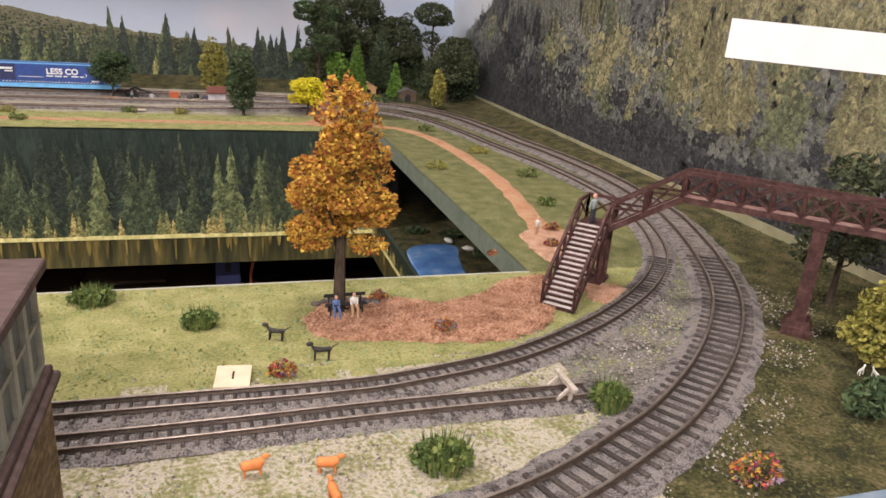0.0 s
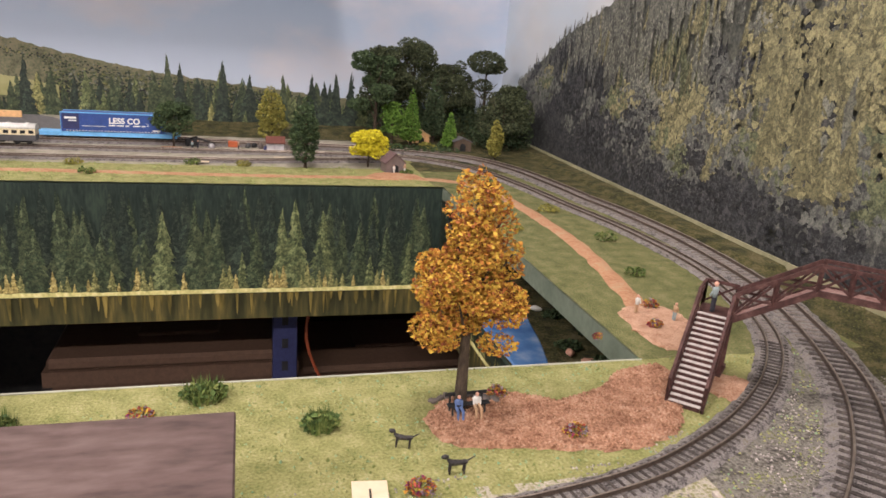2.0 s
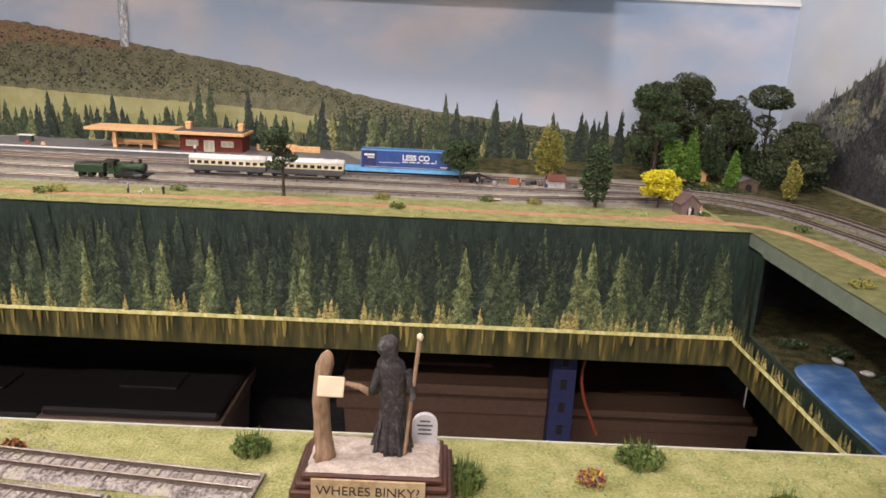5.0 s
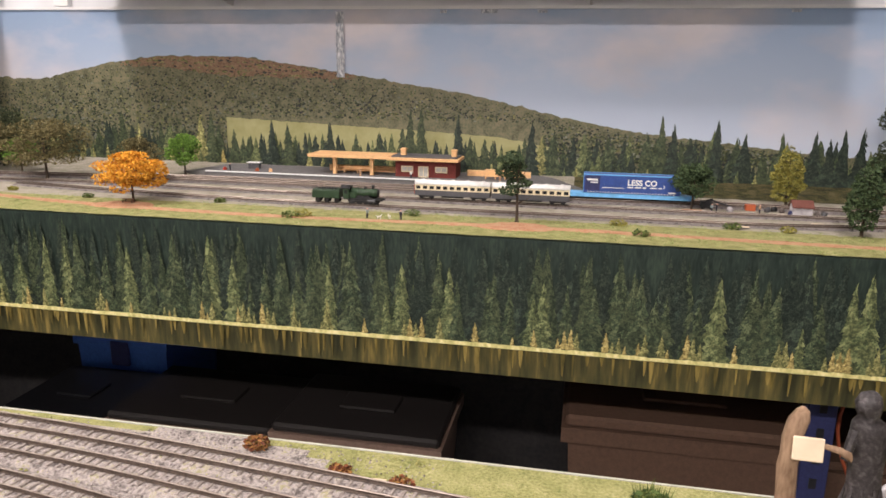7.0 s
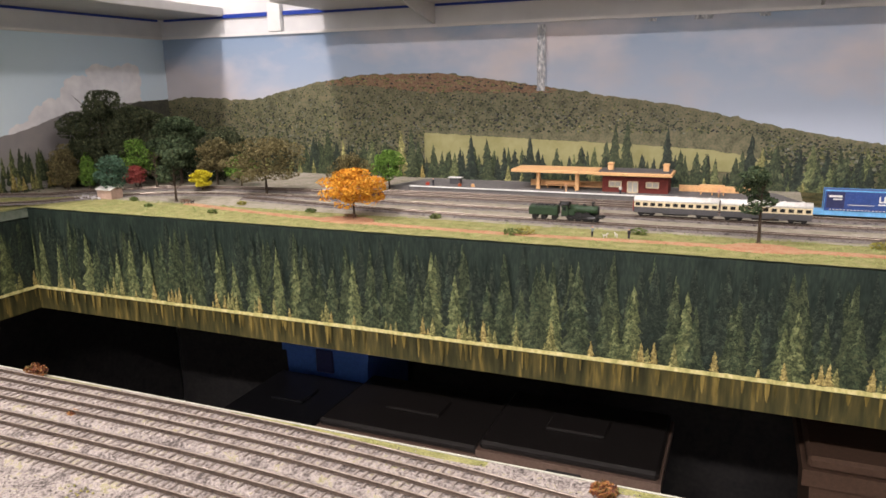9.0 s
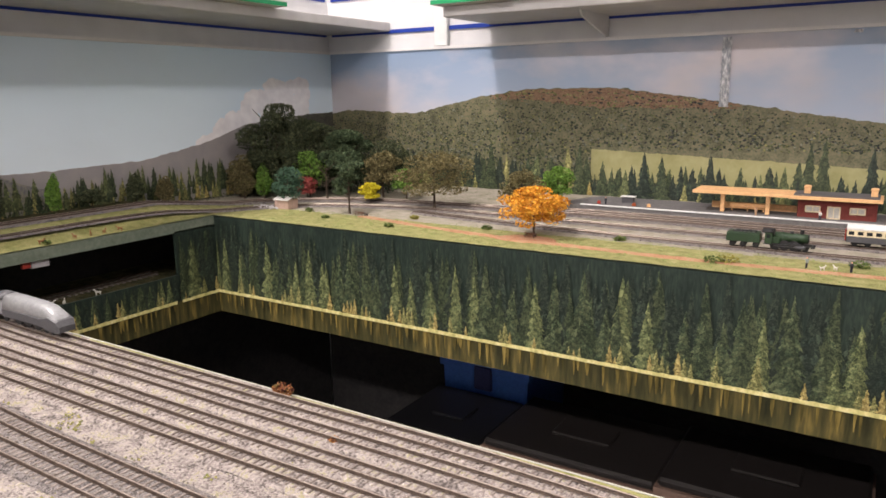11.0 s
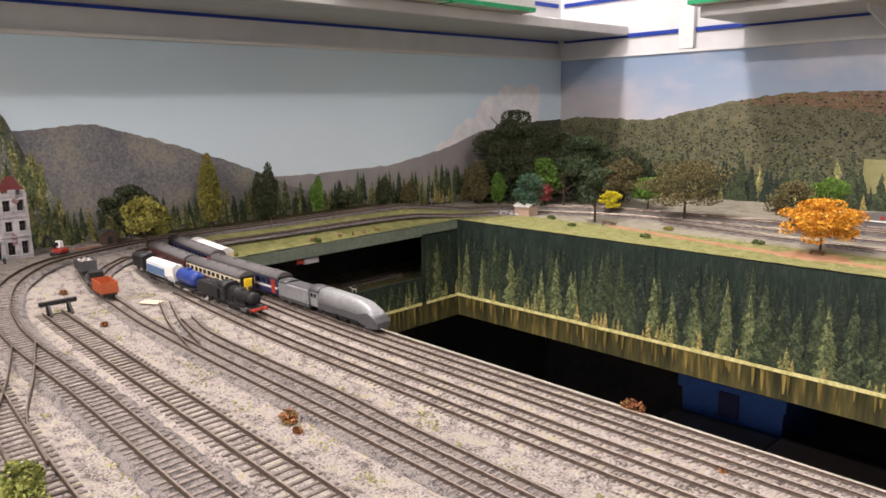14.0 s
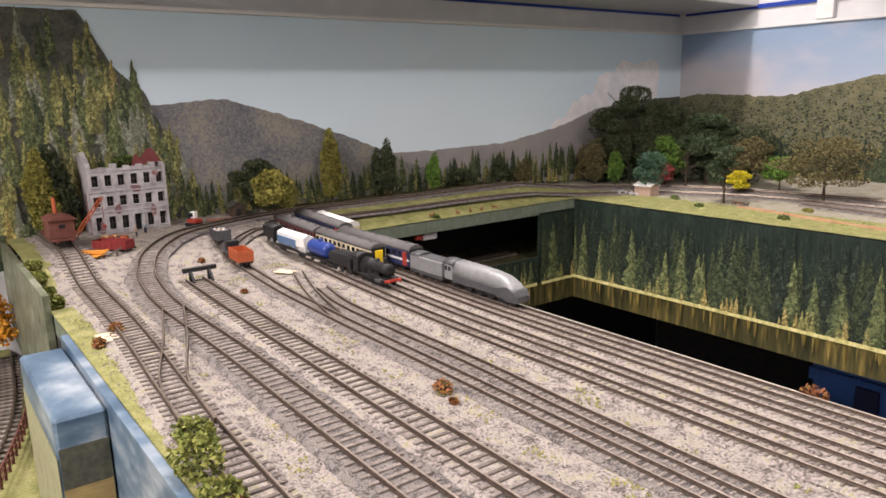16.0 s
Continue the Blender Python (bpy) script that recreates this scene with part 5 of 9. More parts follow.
MULCH = [(-0.021, -0.006), (-0.010, 0.012), (0.004, 0.020), (0.030, 0.020), (0.055, 0.006), (0.085, 0.016), (0.105, 0.034), (0.135, 0.042), (0.138, 0.022), (0.118, -0.014), (0.106, -0.030), (0.088, -0.038), (0.063, -0.041), (0.022, -0.033), (-0.011, -0.026)]
PATHS = [
    ("path_right", [(0.150, 0.085), (0.168, 0.098), (0.178, 0.15), (0.192, 0.233), (0.199, 0.322), (0.192, 0.463), (0.165, 0.545), (0.10, 0.572), (-0.09, 0.574), (-0.415, 0.583), (-0.696, 0.571), (-0.928, 0.580), (-1.10, 0.60), (-1.26, 0.632)], 0.0085),
]


def paths():
    rng = random.Random(3)
    for name, pts, half in PATHS:
        line = smooth_line(pts, 0.008)
        verts, faces = [], []
        for k, p in enumerate(line):
            q0, q1 = line[max(0, k - 1)], line[min(len(line) - 1, k + 1)]
            d = (q1 - q0) / np.linalg.norm(q1 - q0)
            n = np.array([-d[1], d[0]])
            for s in (-1, -0.4, 0.4, 1):
                o = half * s * (1 + 0.25 * noise.noise((k * 0.35, s, 2)) + rng.uniform(-0.08, 0.08))
                x, y = p + n * o
                verts.append((x, y, G(x, y) + (0.0012 if abs(s) < 1 else 0.0002)))
            if k:
                b = 4 * k
                faces += [(b - 4 + j, b + j, b + j + 1, b - 3 + j) for j in range(3)]
        tagged(new("path", from_arrays("path", verts, faces, M_PATH, True)), "orange earth footpath across the grass", "path", kind="structure")
    for pts in ([(-0.47, 0.572), (-0.44, 0.60), (-0.40, 0.602), (-0.375, 0.575), (-0.42, 0.56)], [(-0.99, 0.575), (-0.965, 0.607), (-0.92, 0.608), (-0.90, 0.58), (-0.94, 0.565)], [(0.04, 0.57), (0.06, 0.60), (0.10, 0.60), (0.115, 0.575), (0.08, 0.56)], [(0.150, 0.085), (0.155, 0.125), (0.185, 0.135), (0.200, 0.11), (0.185, 0.06), (0.155, 0.06)], [(0.150, 0.000), (0.155, 0.025), (0.175, 0.02), (0.18, 0.0), (0.165, -0.01)]):
        bm = bmesh.new()
        ground_patch(bm, pts, 1.0002, 0.0014, random.Random(4), 0.0015)
        solo("bark_patch", bm, M_PATH if pts[0][1] > 0.2 else M_MULCH, "patch of orange bark and earth", "ground cover", kind="structure")
    bm = bmesh.new()
    ground_patch(bm, MULCH, 1.0002, 0.0016, random.Random(6), 0.0016)
    solo("bark_bed", bm, M_MULCH, "bed of reddish bark chips under the autumn tree", "ground cover", kind="structure")


def grains(name, label, material, spots, size, seed):
    """Thousands of small angular grains."""
    rng = random.Random(seed)
    verts, faces = [], []
    for x, y, z in spots:
        s = size * rng.uniform(0.5, 1.5)
        a = rng.uniform(0, 6.28)
        n = len(verts)
        for q in range(3):
            verts.append((x + s * math.cos(a + q * 2.1) * rng.uniform(0.7, 1.2), y + s * math.sin(a + q * 2.1) * rng.uniform(0.7, 1.2), z - s * 0.3))
        verts.append((x + rng.uniform(-0.3, 0.3) * s, y + rng.uniform(-0.3, 0.3) * s, z + s * rng.uniform(0.4, 0.9)))
        faces += [(n, n + 1, n + 3), (n + 1, n + 2, n + 3), (n + 2, n, n + 3)]
    tagged(new(name, from_arrays(name, verts, faces, material)), label, "ground cover", kind="stuff")


def scatter():
    rng = random.Random(8)
    sp = []
    while len(sp) < 6500:
        x, y = rng.uniform(-0.03, 0.16), rng.uniform(-0.045, 0.045)
        if inside(MULCH, x, y):
            sp.append((x, y, 1.0018))
    grains("bark_chips", "loose reddish bark chips", M_MULCH, sp, 0.0011, 1)
    sp = []
    for k in range(11000):
        x, y = rng.uniform(-0.18, 0.37), rng.uniform(-0.185, 0.05)
        if noise.noise((x * 40, y * 40, 1)) > -0.1 and x < np.interp(y, [-0.161, -0.122, -0.049, 0.052], [0.075, 0.14, 0.222, 0.28]) and not inside(MULCH, x, y):
            sp.append((x, y, G(x, y) + 0.0004))
    grains("turf_flock", "coarse turf flock in several greens", foliage("turf_flock_green", (0.15, 0.175, 0.055), (0.23, 0.235, 0.085), (0.31, 0.30, 0.13), (0.20, 0.31, 0.17)), sp, 0.00075, 2)
    sp = []
    for k in range(24000):
        x, y = rng.uniform(-1.35, -0.4), rng.uniform(-0.258, 0.046)
        sp.append((x, y, G(x, y) + 0.0003))
    grains("yard_grit", "loose pale grit and cinders between the tracks", M_STONES, sp, 0.0006, 3)
    sp = []
    for k in range(16000):
        x, y = rng.uniform(-0.11, 0.34), rng.uniform(-0.18, 0.10)
        if abs(y + 0.11) < 0.12 and noise.noise((x * 25, y * 25, 4)) > -0.05 and y < -0.05 + max(0.0, x - 0.06) * 1.1 and x < np.interp(y, [-0.161, -0.122, -0.049, 0.052], [0.125, 0.192, 0.275, 0.32]):
            sp.append((x, y, G(x, y) + 0.0003))
    grains("loose_ballast", "loose stone ballast beside the curves", M_STONES, sp, 0.0007, 4)
    sp = []
    for k in range(30000):
        x, y = rng.uniform(-1.4, -0.4), rng.uniform(-0.255, 0.046)
        if noise.noise((x * 30, y * 42, 11)) + 0.5 * noise.noise((x * 90, y * 90, 4)) > 0.27:
            sp.append((x, y, G(x, y) + 0.0006))
    grains("weeds", "sparse yellow-green weeds in the yard ballast", foliage("weed_flock", (0.17, 0.18, 0.055), (0.27, 0.26, 0.085), (0.35, 0.31, 0.12)), sp, 0.0009, 6)
    sp = []
    for k in range(9000):
        x, y = rng.uniform(0.08, 0.37), rng.uniform(-0.18, 0.16)
        if x > np.interp(y, [-0.161, -0.122, -0.049, 0.052], [0.095, 0.16, 0.242, 0.30]) and noise.noise((x * 30, y * 30, 9)) > -0.2:
            sp.append((x, y, G(x, y) + 0.0004))
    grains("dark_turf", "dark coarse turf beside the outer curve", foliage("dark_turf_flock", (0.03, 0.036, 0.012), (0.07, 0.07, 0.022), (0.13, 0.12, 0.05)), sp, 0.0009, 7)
    sp = []
    for k in range(9000):
        t = rng.random()
        x, y = rng.uniform(-1.4, 0.12), rng.uniform(0.532, 0.64)
        if noise.noise((x * 30, y * 30, 6)) > -0.05:
            sp.append((x, y, G(x, y) + 0.0003))
    grains("turf_flock", "fine turf flock along the far strip", foliage("turf_flock_pale", (0.14, 0.18, 0.05), (0.24, 0.28, 0.10), (0.34, 0.36, 0.15)), sp, 0.0010, 5)


paths()
scatter()


# ---- paints for the models ----
def paint(name, c, rough=0.45, metal=0.0, var=0.18, scale=160):
    d = [max(0, v * (1 - var)) for v in c]
    l = [min(1, v * (1 + var)) for v in c]
    return mat(name, [d, c, l], scale, rough, metal, bump=0.12, depth=0.0002)


P_GREEN = paint("loco_green", (0.022, 0.045, 0.022))
P_BLACK = paint("sooty_black", (0.018, 0.018, 0.019), 0.55)
P_SILVER = paint("silver_grey", (0.27, 0.275, 0.28), 0.35, 0.2)
P_DKGREY = paint("dark_grey", (0.075, 0.075, 0.08))
P_ROOFGREY = paint("grey_coach_roof", (0.10, 0.095, 0.095), 0.7)
P_WHITEROOF = paint("white_coach_roof", (0.70, 0.69, 0.66), 0.6)
P_CREAM = paint("cream_paint", (0.66, 0.57, 0.38))
P_BROWN = paint("umber_paint", (0.12, 0.055, 0.03))
P_MAROON = paint("maroon_paint", (0.12, 0.022, 0.022))
P_NAVY = paint("navy_paint", (0.03, 0.035, 0.10))
P_BLUE = paint("bright_blue_paint", (0.05, 0.13, 0.42))
P_CONT = paint("container_blue", (0.035, 0.075, 0.26))
P_SKYBLUE = paint("pale_blue_paint", (0.16, 0.42, 0.72))
P_WHITE = paint("white_paint", (0.74, 0.74, 0.72), var=0.05)
P_YELLOW = paint("warning_yellow", (0.80, 0.55, 0.02), var=0.08)
P_RED = paint("red_paint", (0.34, 0.045, 0.03))
P_ORANGE = paint("orange_paint", (0.40, 0.10, 0.04))
P_OXIDE = paint("oxide_red_wagon", (0.135, 0.050, 0.038), 0.85)
P_TAN = paint("tan_plastic", (0.70, 0.42, 0.20), 0.6)
P_BRICK = paint("dark_red_brick", (0.14, 0.03, 0.024), 0.8)
P_STONE = mat("grey_rendered_wall", [(0.28, 0.26, 0.27), (0.42, 0.40, 0.41), (0.52, 0.50, 0.51)], 60, 0.85, bump=0.5)
P_BROWNSTONE = mat("brown_stone_courses", [(0.10, 0.065, 0.035), (0.22, 0.155, 0.085), (0.36, 0.28, 0.17)], 110, 0.9, bump=0.8, stretch=(1, 1, 2.5))
P_ROOFBROWN = mat("brown_felt_roof", [(0.055, 0.035, 0.032), (0.095, 0.062, 0.056), (0.13, 0.09, 0.082)], 40, 0.75, bump=0.3, stretch=(1, 3, 1))
P_PEWTER = mat("dark_pewter_paint", [(0.012, 0.010, 0.010), (0.032, 0.028, 0.028), (0.085, 0.075, 0.075)], 220, 0.55, bump=0.4, depth=0.0004)
P_POST = mat("carved_wood_paint", [(0.14, 0.085, 0.05), (0.33, 0.22, 0.14)], 200, 0.8, bump=0.5, stretch=(1, 1, 0.3))
P_SOIL = mat("plinth_sand", [(0.26, 0.21, 0.17), (0.46, 0.39, 0.34)], 220, 0.95, bump=0.8)
P_MAHOG = mat("mahogany_plinth", [(0.035, 0.014, 0.010), (0.08, 0.034, 0.024)], 60, 0.35, bump=0.1, stretch=(1, 8, 8))
P_GLASSDARK = paint("dark_window", (0.02, 0.022, 0.026), 0.15)
P_ASPHALT = mat("platform_surface", [(0.10, 0.095, 0.095), (0.17, 0.165, 0.16)], 120, 0.9, bump=0.4)
P_LOWERWOOD = paint("grey_timber", (0.12, 0.10, 0.09), 0.9)


def text_part(name, body, size, material, parent, m, depth=0.0001, bold=0.0):
    cu = bpy.data.curves.new(name, "FONT")
    cu.body, cu.size, cu.align_x, cu.align_y, cu.extrude, cu.offset = body, size, "CENTER", "CENTER", depth, size * bold
    tmp = new(name, cu)
    me = bpy.data.meshes.new_from_object(tmp.evaluated_get(bpy.context.evaluated_depsgraph_get()))
    bpy.data.objects.remove(tmp)
    me.materials.clear()
    me.materials.append(material)
    ob = new(name, me)
    ob.parent = parent
    ob.matrix_local = m
    return ob


def ring_mesh(bm, rings, mi=0, cap=True):
    """Skin rings of points into one closed tube."""
    vs = [[bm.verts.new(p) for p in r] for r in rings]
    n = len(rings[0])
    for a, b in zip(vs, vs[1:]):
        for i in range(n):
            f = bm.faces.new((a[i], a[(i + 1) % n], b[(i + 1) % n], b[i]))
            f.material_index = mi
            f.smooth = n >= 8
    if cap:
        bm.faces.new(list(reversed(vs[0]))).material_index = mi
        bm.faces.new(vs[-1]).material_index = mi


def lathe(bm, x0, x1, y, z, profile, n=16, mi=0):
    """A tube along x; profile: (fraction, radius)."""
    ring_mesh(bm, [[(x0 + (x1 - x0) * f, y + r * math.cos(a), z + r * math.sin(a)) for a in np.linspace(0, 2 * math.pi, n, endpoint=False)] for f, r in profile], mi)


def wheels(root, xs, half_gauge, r, spoke=False):
    bm = bmesh.new()
    rod(bm, (0, -half_gauge - 0.0006, 0), (0, -half_gauge + 0.0006, 0), r, r, 14)
    rod(bm, (0, half_gauge - 0.0006, 0), (0, half_gauge + 0.0006, 0), r, r, 14)
    rod(bm, (0, -half_gauge, 0), (0, half_gauge, 0), r * 0.25, r * 0.25, 8)
    me = mesh_of("wheel_set", bm, P_BLACK)
    for x in xs:
        ob = new("wheel_set", me)
        ob.parent = root
        ob.matrix_local = pose(x, 0, r)


RAIL_TOP = BED + 0.0014 * 0.75 + 0.0020


def coach(label, p, turn, length, lower, upper, roof, end=None, end_label="", stripe=None):
    root = thing("railway_coach", label, "railway coach", (p[0], p[1], p[2]), turn, "coaches")
    L, w = length / 2, 0.0088
    bm = bmesh.new()
    box(bm, -L, -w, 0.0050, L, w, 0.0125, 0.0004)
    box(bm, -L, -w, 0.0125, L, w, 0.0205, 0.0003, mi=1)
    part("body", bm, [lower, upper], root)
    bm = bmesh.new()
    ring_mesh(bm, [[(x, w * 1.02 * math.cos(a), 0.0203 + 0.0062 * math.sin(a)) for a in np.linspace(0, math.pi, 9)] for x in (-L - 0.0004, L + 0.0004)])
    for q in np.linspace(-L * 0.8, L * 0.8, 5):
        box(bm, q - 0.002, -0.0015, 0.0258, q + 0.002, 0.0015, 0.0272)
    part("roof", bm, roof, root)
    n = int(length / 0.0095)
    bm = bmesh.new()
    box(bm, -0.0030, -w - 0.0002, 0.0143, 0.0030, w + 0.0002, 0.0186, 0.0002)
    me = mesh_of("window", bm, P_GLASSDARK)
    for q in range(n):
        ob = new("window", me)
        ob.parent = root
        ob.matrix_local = pose(-L + length * (q + 0.5) / n, 0, 0)
    for s in (-1, 1):
        bm = bmesh.new()
        box(bm, s * L * 0.7 - 0.011, -0.0062, 0.0025, s * L * 0.7 + 0.011, 0.0062, 0.0055, 0.0004)
        part("bogie", bm, P_BLACK, root)
        wheels(root, (s * L * 0.7 - 0.007, s * L * 0.7 + 0.007), 0.0046, 0.0031)
    bm = bmesh.new()
    box(bm, -L * 0.3, -0.006, 0.0026, L * 0.3, 0.006, 0.0052, 0.0004)
    part("underframe", bm, P_BLACK, root)
    if stripe:
        bm = bmesh.new()
        box(bm, -L, -w - 0.0003, 0.0106, L, w + 0.0003, 0.0126)
        part("waist_stripe", bm, stripe, root, "white waist stripe")
        bm = bmesh.new()
        box(bm, L - 0.010, -w - 0.0005, 0.0060, L - 0.003, w + 0.0005, 0.0195, 0.0002)
        part("end_door", bm, P_RED, root, "red end door")
    if end:
        bm = bmesh.new()
        box(bm, L, -w * 0.86, 0.0055, L + 0.0008, w * 0.86, 0.0225, 0.0003)
        part("end_panel", bm, P_BLACK, root)
        bm = bmesh.new()
        box(bm, L + 0.0008, -0.0042, 0.0062, L + 0.0022, 0.0042, 0.0200, 0.0004)
        part("gangway_door", bm, end, root, end_label)
    return root


def steam_loco(label, p, turn, boiler, cab, tender_paint, beam, length=0.112):
    """A tender engine, facing +x."""
    root = thing("steam_locomotive", label, "locomotive", p, turn)
    k = length / 0.112
    f = 0.056 * k
    bm = bmesh.new()
    box(bm, -0.005 * k, -0.0086, 0.0062, f, 0.0086, 0.0073, 0.0003)
    for s in (-1, 1):
        box(bm, f - 0.030 * k, s * 0.0086, 0.0073, f - 0.010 * k, s * 0.0074, 0.0095, 0.0003)
    part("running_plate", bm, P_BLACK, root)
    bm = bmesh.new()
    lathe(bm, 0.008 * k, f - 0.004, 0, 0.0150, [(0, 0.0062), (0.25, 0.0062), (0.26, 0.0064), (0.28, 0.0058), (0.76, 0.0053), (0.77, 0.0056), (1, 0.0056)])
    box(bm, 0.004 * k, -0.0062, 0.0078, 0.016 * k, 0.0062, 0.0160, 0.0006)
    part("boiler", bm, boiler, root)
    bm = bmesh.new()
    lathe(bm, f - 0.0042, f - 0.0028, 0, 0.0150, [(0, 0.0057), (0.5, 0.0054), (1, 0.0020)])
    rod(bm, (f - 0.011, 0, 0.0195), (f - 0.011, 0, 0.0255), 0.0020, 0.0023, 12)
    blob(bm, (f - 0.026 * k, 0, 0.0208), 0.0024, 1, 2, (1, 1, 1), 0.0)
    rod(bm, (0.018 * k, 0.0015, 0.019), (0.018 * k, 0.0015, 0.0225), 0.0006)
    part("smokebox", bm, P_BLACK, root)
    bm = bmesh.new()
    box(bm, -0.004 * k, -0.0084, 0.0073, 0.006 * k, 0.0084, 0.0205, 0.0004)
    part("cab", bm, cab, root)
    bm = bmesh.new()
    ring_mesh(bm, [[(x, 0.0088 * math.cos(a), 0.0203 + 0.0042 * math.sin(a)) for a in np.linspace(0, math.pi, 9)] for x in (-0.008 * k, 0.007 * k)])
    part("cab_roof", bm, P_BLACK, root)
    bm = bmesh.new()
    box(bm, -0.0015 * k, -0.0086, 0.0140, 0.0030 * k, 0.0086, 0.0185, 0.0002)
    part("cab_window", bm, P_GLASSDARK, root)
    bm = bmesh.new()
    box(bm, f, -0.0088, 0.0050, f + 0.0012, 0.0088, 0.0078, 0.0003)
    for s in (-1, 1):
        rod(bm, (f, s * 0.0058, 0.0064), (f + 0.004, s * 0.0058, 0.0064), 0.0007, 0.0014, 8)
    part("buffer_beam", bm, beam, root, "red buffer beam")
    bm = bmesh.new()
    for s in (-1, 1):
        beam_y = s * 0.0062
        rod(bm, (0.008 * k, beam_y, 0.0050), (f - 0.012, beam_y, 0.0050), 0.0005)
        rod(bm, (f - 0.016, s * 0.0072, 0.0052), (f - 0.006, s * 0.0072, 0.0056), 0.0022, 0.0022, 10)
    part("coupling_rods", bm, P_DKGREY, root)
    wheels(root, (0.010 * k, 0.022 * k, 0.034 * k), 0.0047, 0.0062)
    wheels(root, (f - 0.013, f - 0.006), 0.0047, 0.0032)
    tb = -f
    bm = bmesh.new()
    box(bm, tb, -0.0084, 0.0068, -0.010 * k, 0.0084, 0.0170, 0.0006)
    box(bm, tb + 0.001, -0.0076, 0.0170, -0.011 * k, 0.0076, 0.0185, 0.0005)
    part("tender", bm, tender_paint, root)
    bm = bmesh.new()
    for q in range(34):
        rng = random.Random(q)
        blob(bm, (rng.uniform(tb + 0.008, -0.016 * k), rng.uniform(-0.0055, 0.0055), 0.0186), 0.0017, q, 1)
    part("coal", bm, P_BLACK, root)
    wheels(root, (tb + 0.007, (tb - 0.010 * k) / 2, -0.016 * k), 0.0047, 0.0036)
    return root


def streamliner(label, p, turn):
    """A streamlined engine with a wedge nose, facing +x, and its tender."""
    root = thing("streamlined_locomotive", label, "locomotive", p, turn)
    bm = bmesh.new()
    rings = []
    for x, w, top, low in ((-0.006, 0.0086, 0.0245, 0.0110), (0.012, 0.0084, 0.0245, 0.0110), (0.040, 0.0082, 0.0238, 0.0110), (0.056, 0.0080, 0.0222, 0.0108), (0.066, 0.0078, 0.0180, 0.0095), (0.072, 0.0074, 0.0120, 0.0070), (0.0745, 0.0066, 0.0078, 0.0050)):
        rings.append([(x, w * math.copysign(abs(math.cos(a)) ** 0.55, math.cos(a)), low + (top - low) * max(0, math.sin(a)) ** 0.6) for a in np.linspace(0, math.pi, 13)])
    ring_mesh(bm, rings)
    part("boiler_casing", bm, P_SILVER, root)
    bm = bmesh.new()
    rings = []
    for x, w, top, low in ((-0.006, 0.0088, 0.0118, 0.0058), (0.030, 0.0088, 0.0125, 0.0062), (0.050, 0.0088, 0.0118, 0.0060), (0.064, 0.0086, 0.0150, 0.0035), (0.0725, 0.0080, 0.0118, 0.0030), (0.0756, 0.0068, 0.0075, 0.0034)):
        rings.append([(x, -w, low), (x, -w, top), (x, -w * 0.6, top + 0.0008), (x, w * 0.6, top + 0.0008), (x, w, top), (x, w, low)])
    ring_mesh(bm, rings)
    part("skirt", bm, P_DKGREY, root, "dark grey valance and nose")
    bm = bmesh.new()
    box(bm, -0.018, -0.0087, 0.0070, -0.0062, 0.0087, 0.0205, 0.0005)
    part("cab", bm, P_SILVER, root)
    bm = bmesh.new()
    ring_mesh(bm, [[(x, 0.0088 * math.cos(a), 0.0203 + 0.0046 * math.sin(a)) for a in np.linspace(0, math.pi, 9)] for x in (-0.020, -0.005)])
    part("cab_roof", bm, P_DKGREY, root)
    bm = bmesh.new()
    for x in (-0.0155, -0.0105):
        box(bm, x - 0.0017, -0.0089, 0.0150, x + 0.0017, 0.0089, 0.0188, 0.0002)
    part("cab_window", bm, P_GLASSDARK, root)
    wheels(root, (0.012, 0.0265, 0.041), 0.0047, 0.0066)
    wheels(root, (-0.008, 0.054, 0.063), 0.0047, 0.0036)
    bm = bmesh.new()
    box(bm, -0.0725, -0.0086, 0.0068, -0.0220, 0.0086, 0.0200, 0.0006)
    part("tender", bm, P_SILVER, root)
    bm = bmesh.new()
    ring_mesh(bm, [[(x, 0.0086 * math.cos(a), 0.0198 + 0.0028 * math.sin(a)) for a in np.linspace(0, math.pi, 9)] for x in (-0.0720, -0.058)])
    box(bm, -0.058, -0.0070, 0.0196, -0.024, 0.0070, 0.0206)
    part("tender_top", bm, P_DKGREY, root)
    bm = bmesh.new()
    box(bm, -0.0725, -0.0078, 0.0036, -0.0220, 0.0078, 0.0068)
    part("tender_frame", bm, P_DKGREY, root)
    wheels(root, (-0.066, -0.054, -0.042, -0.030), 0.0047, 0.0036)
    return root


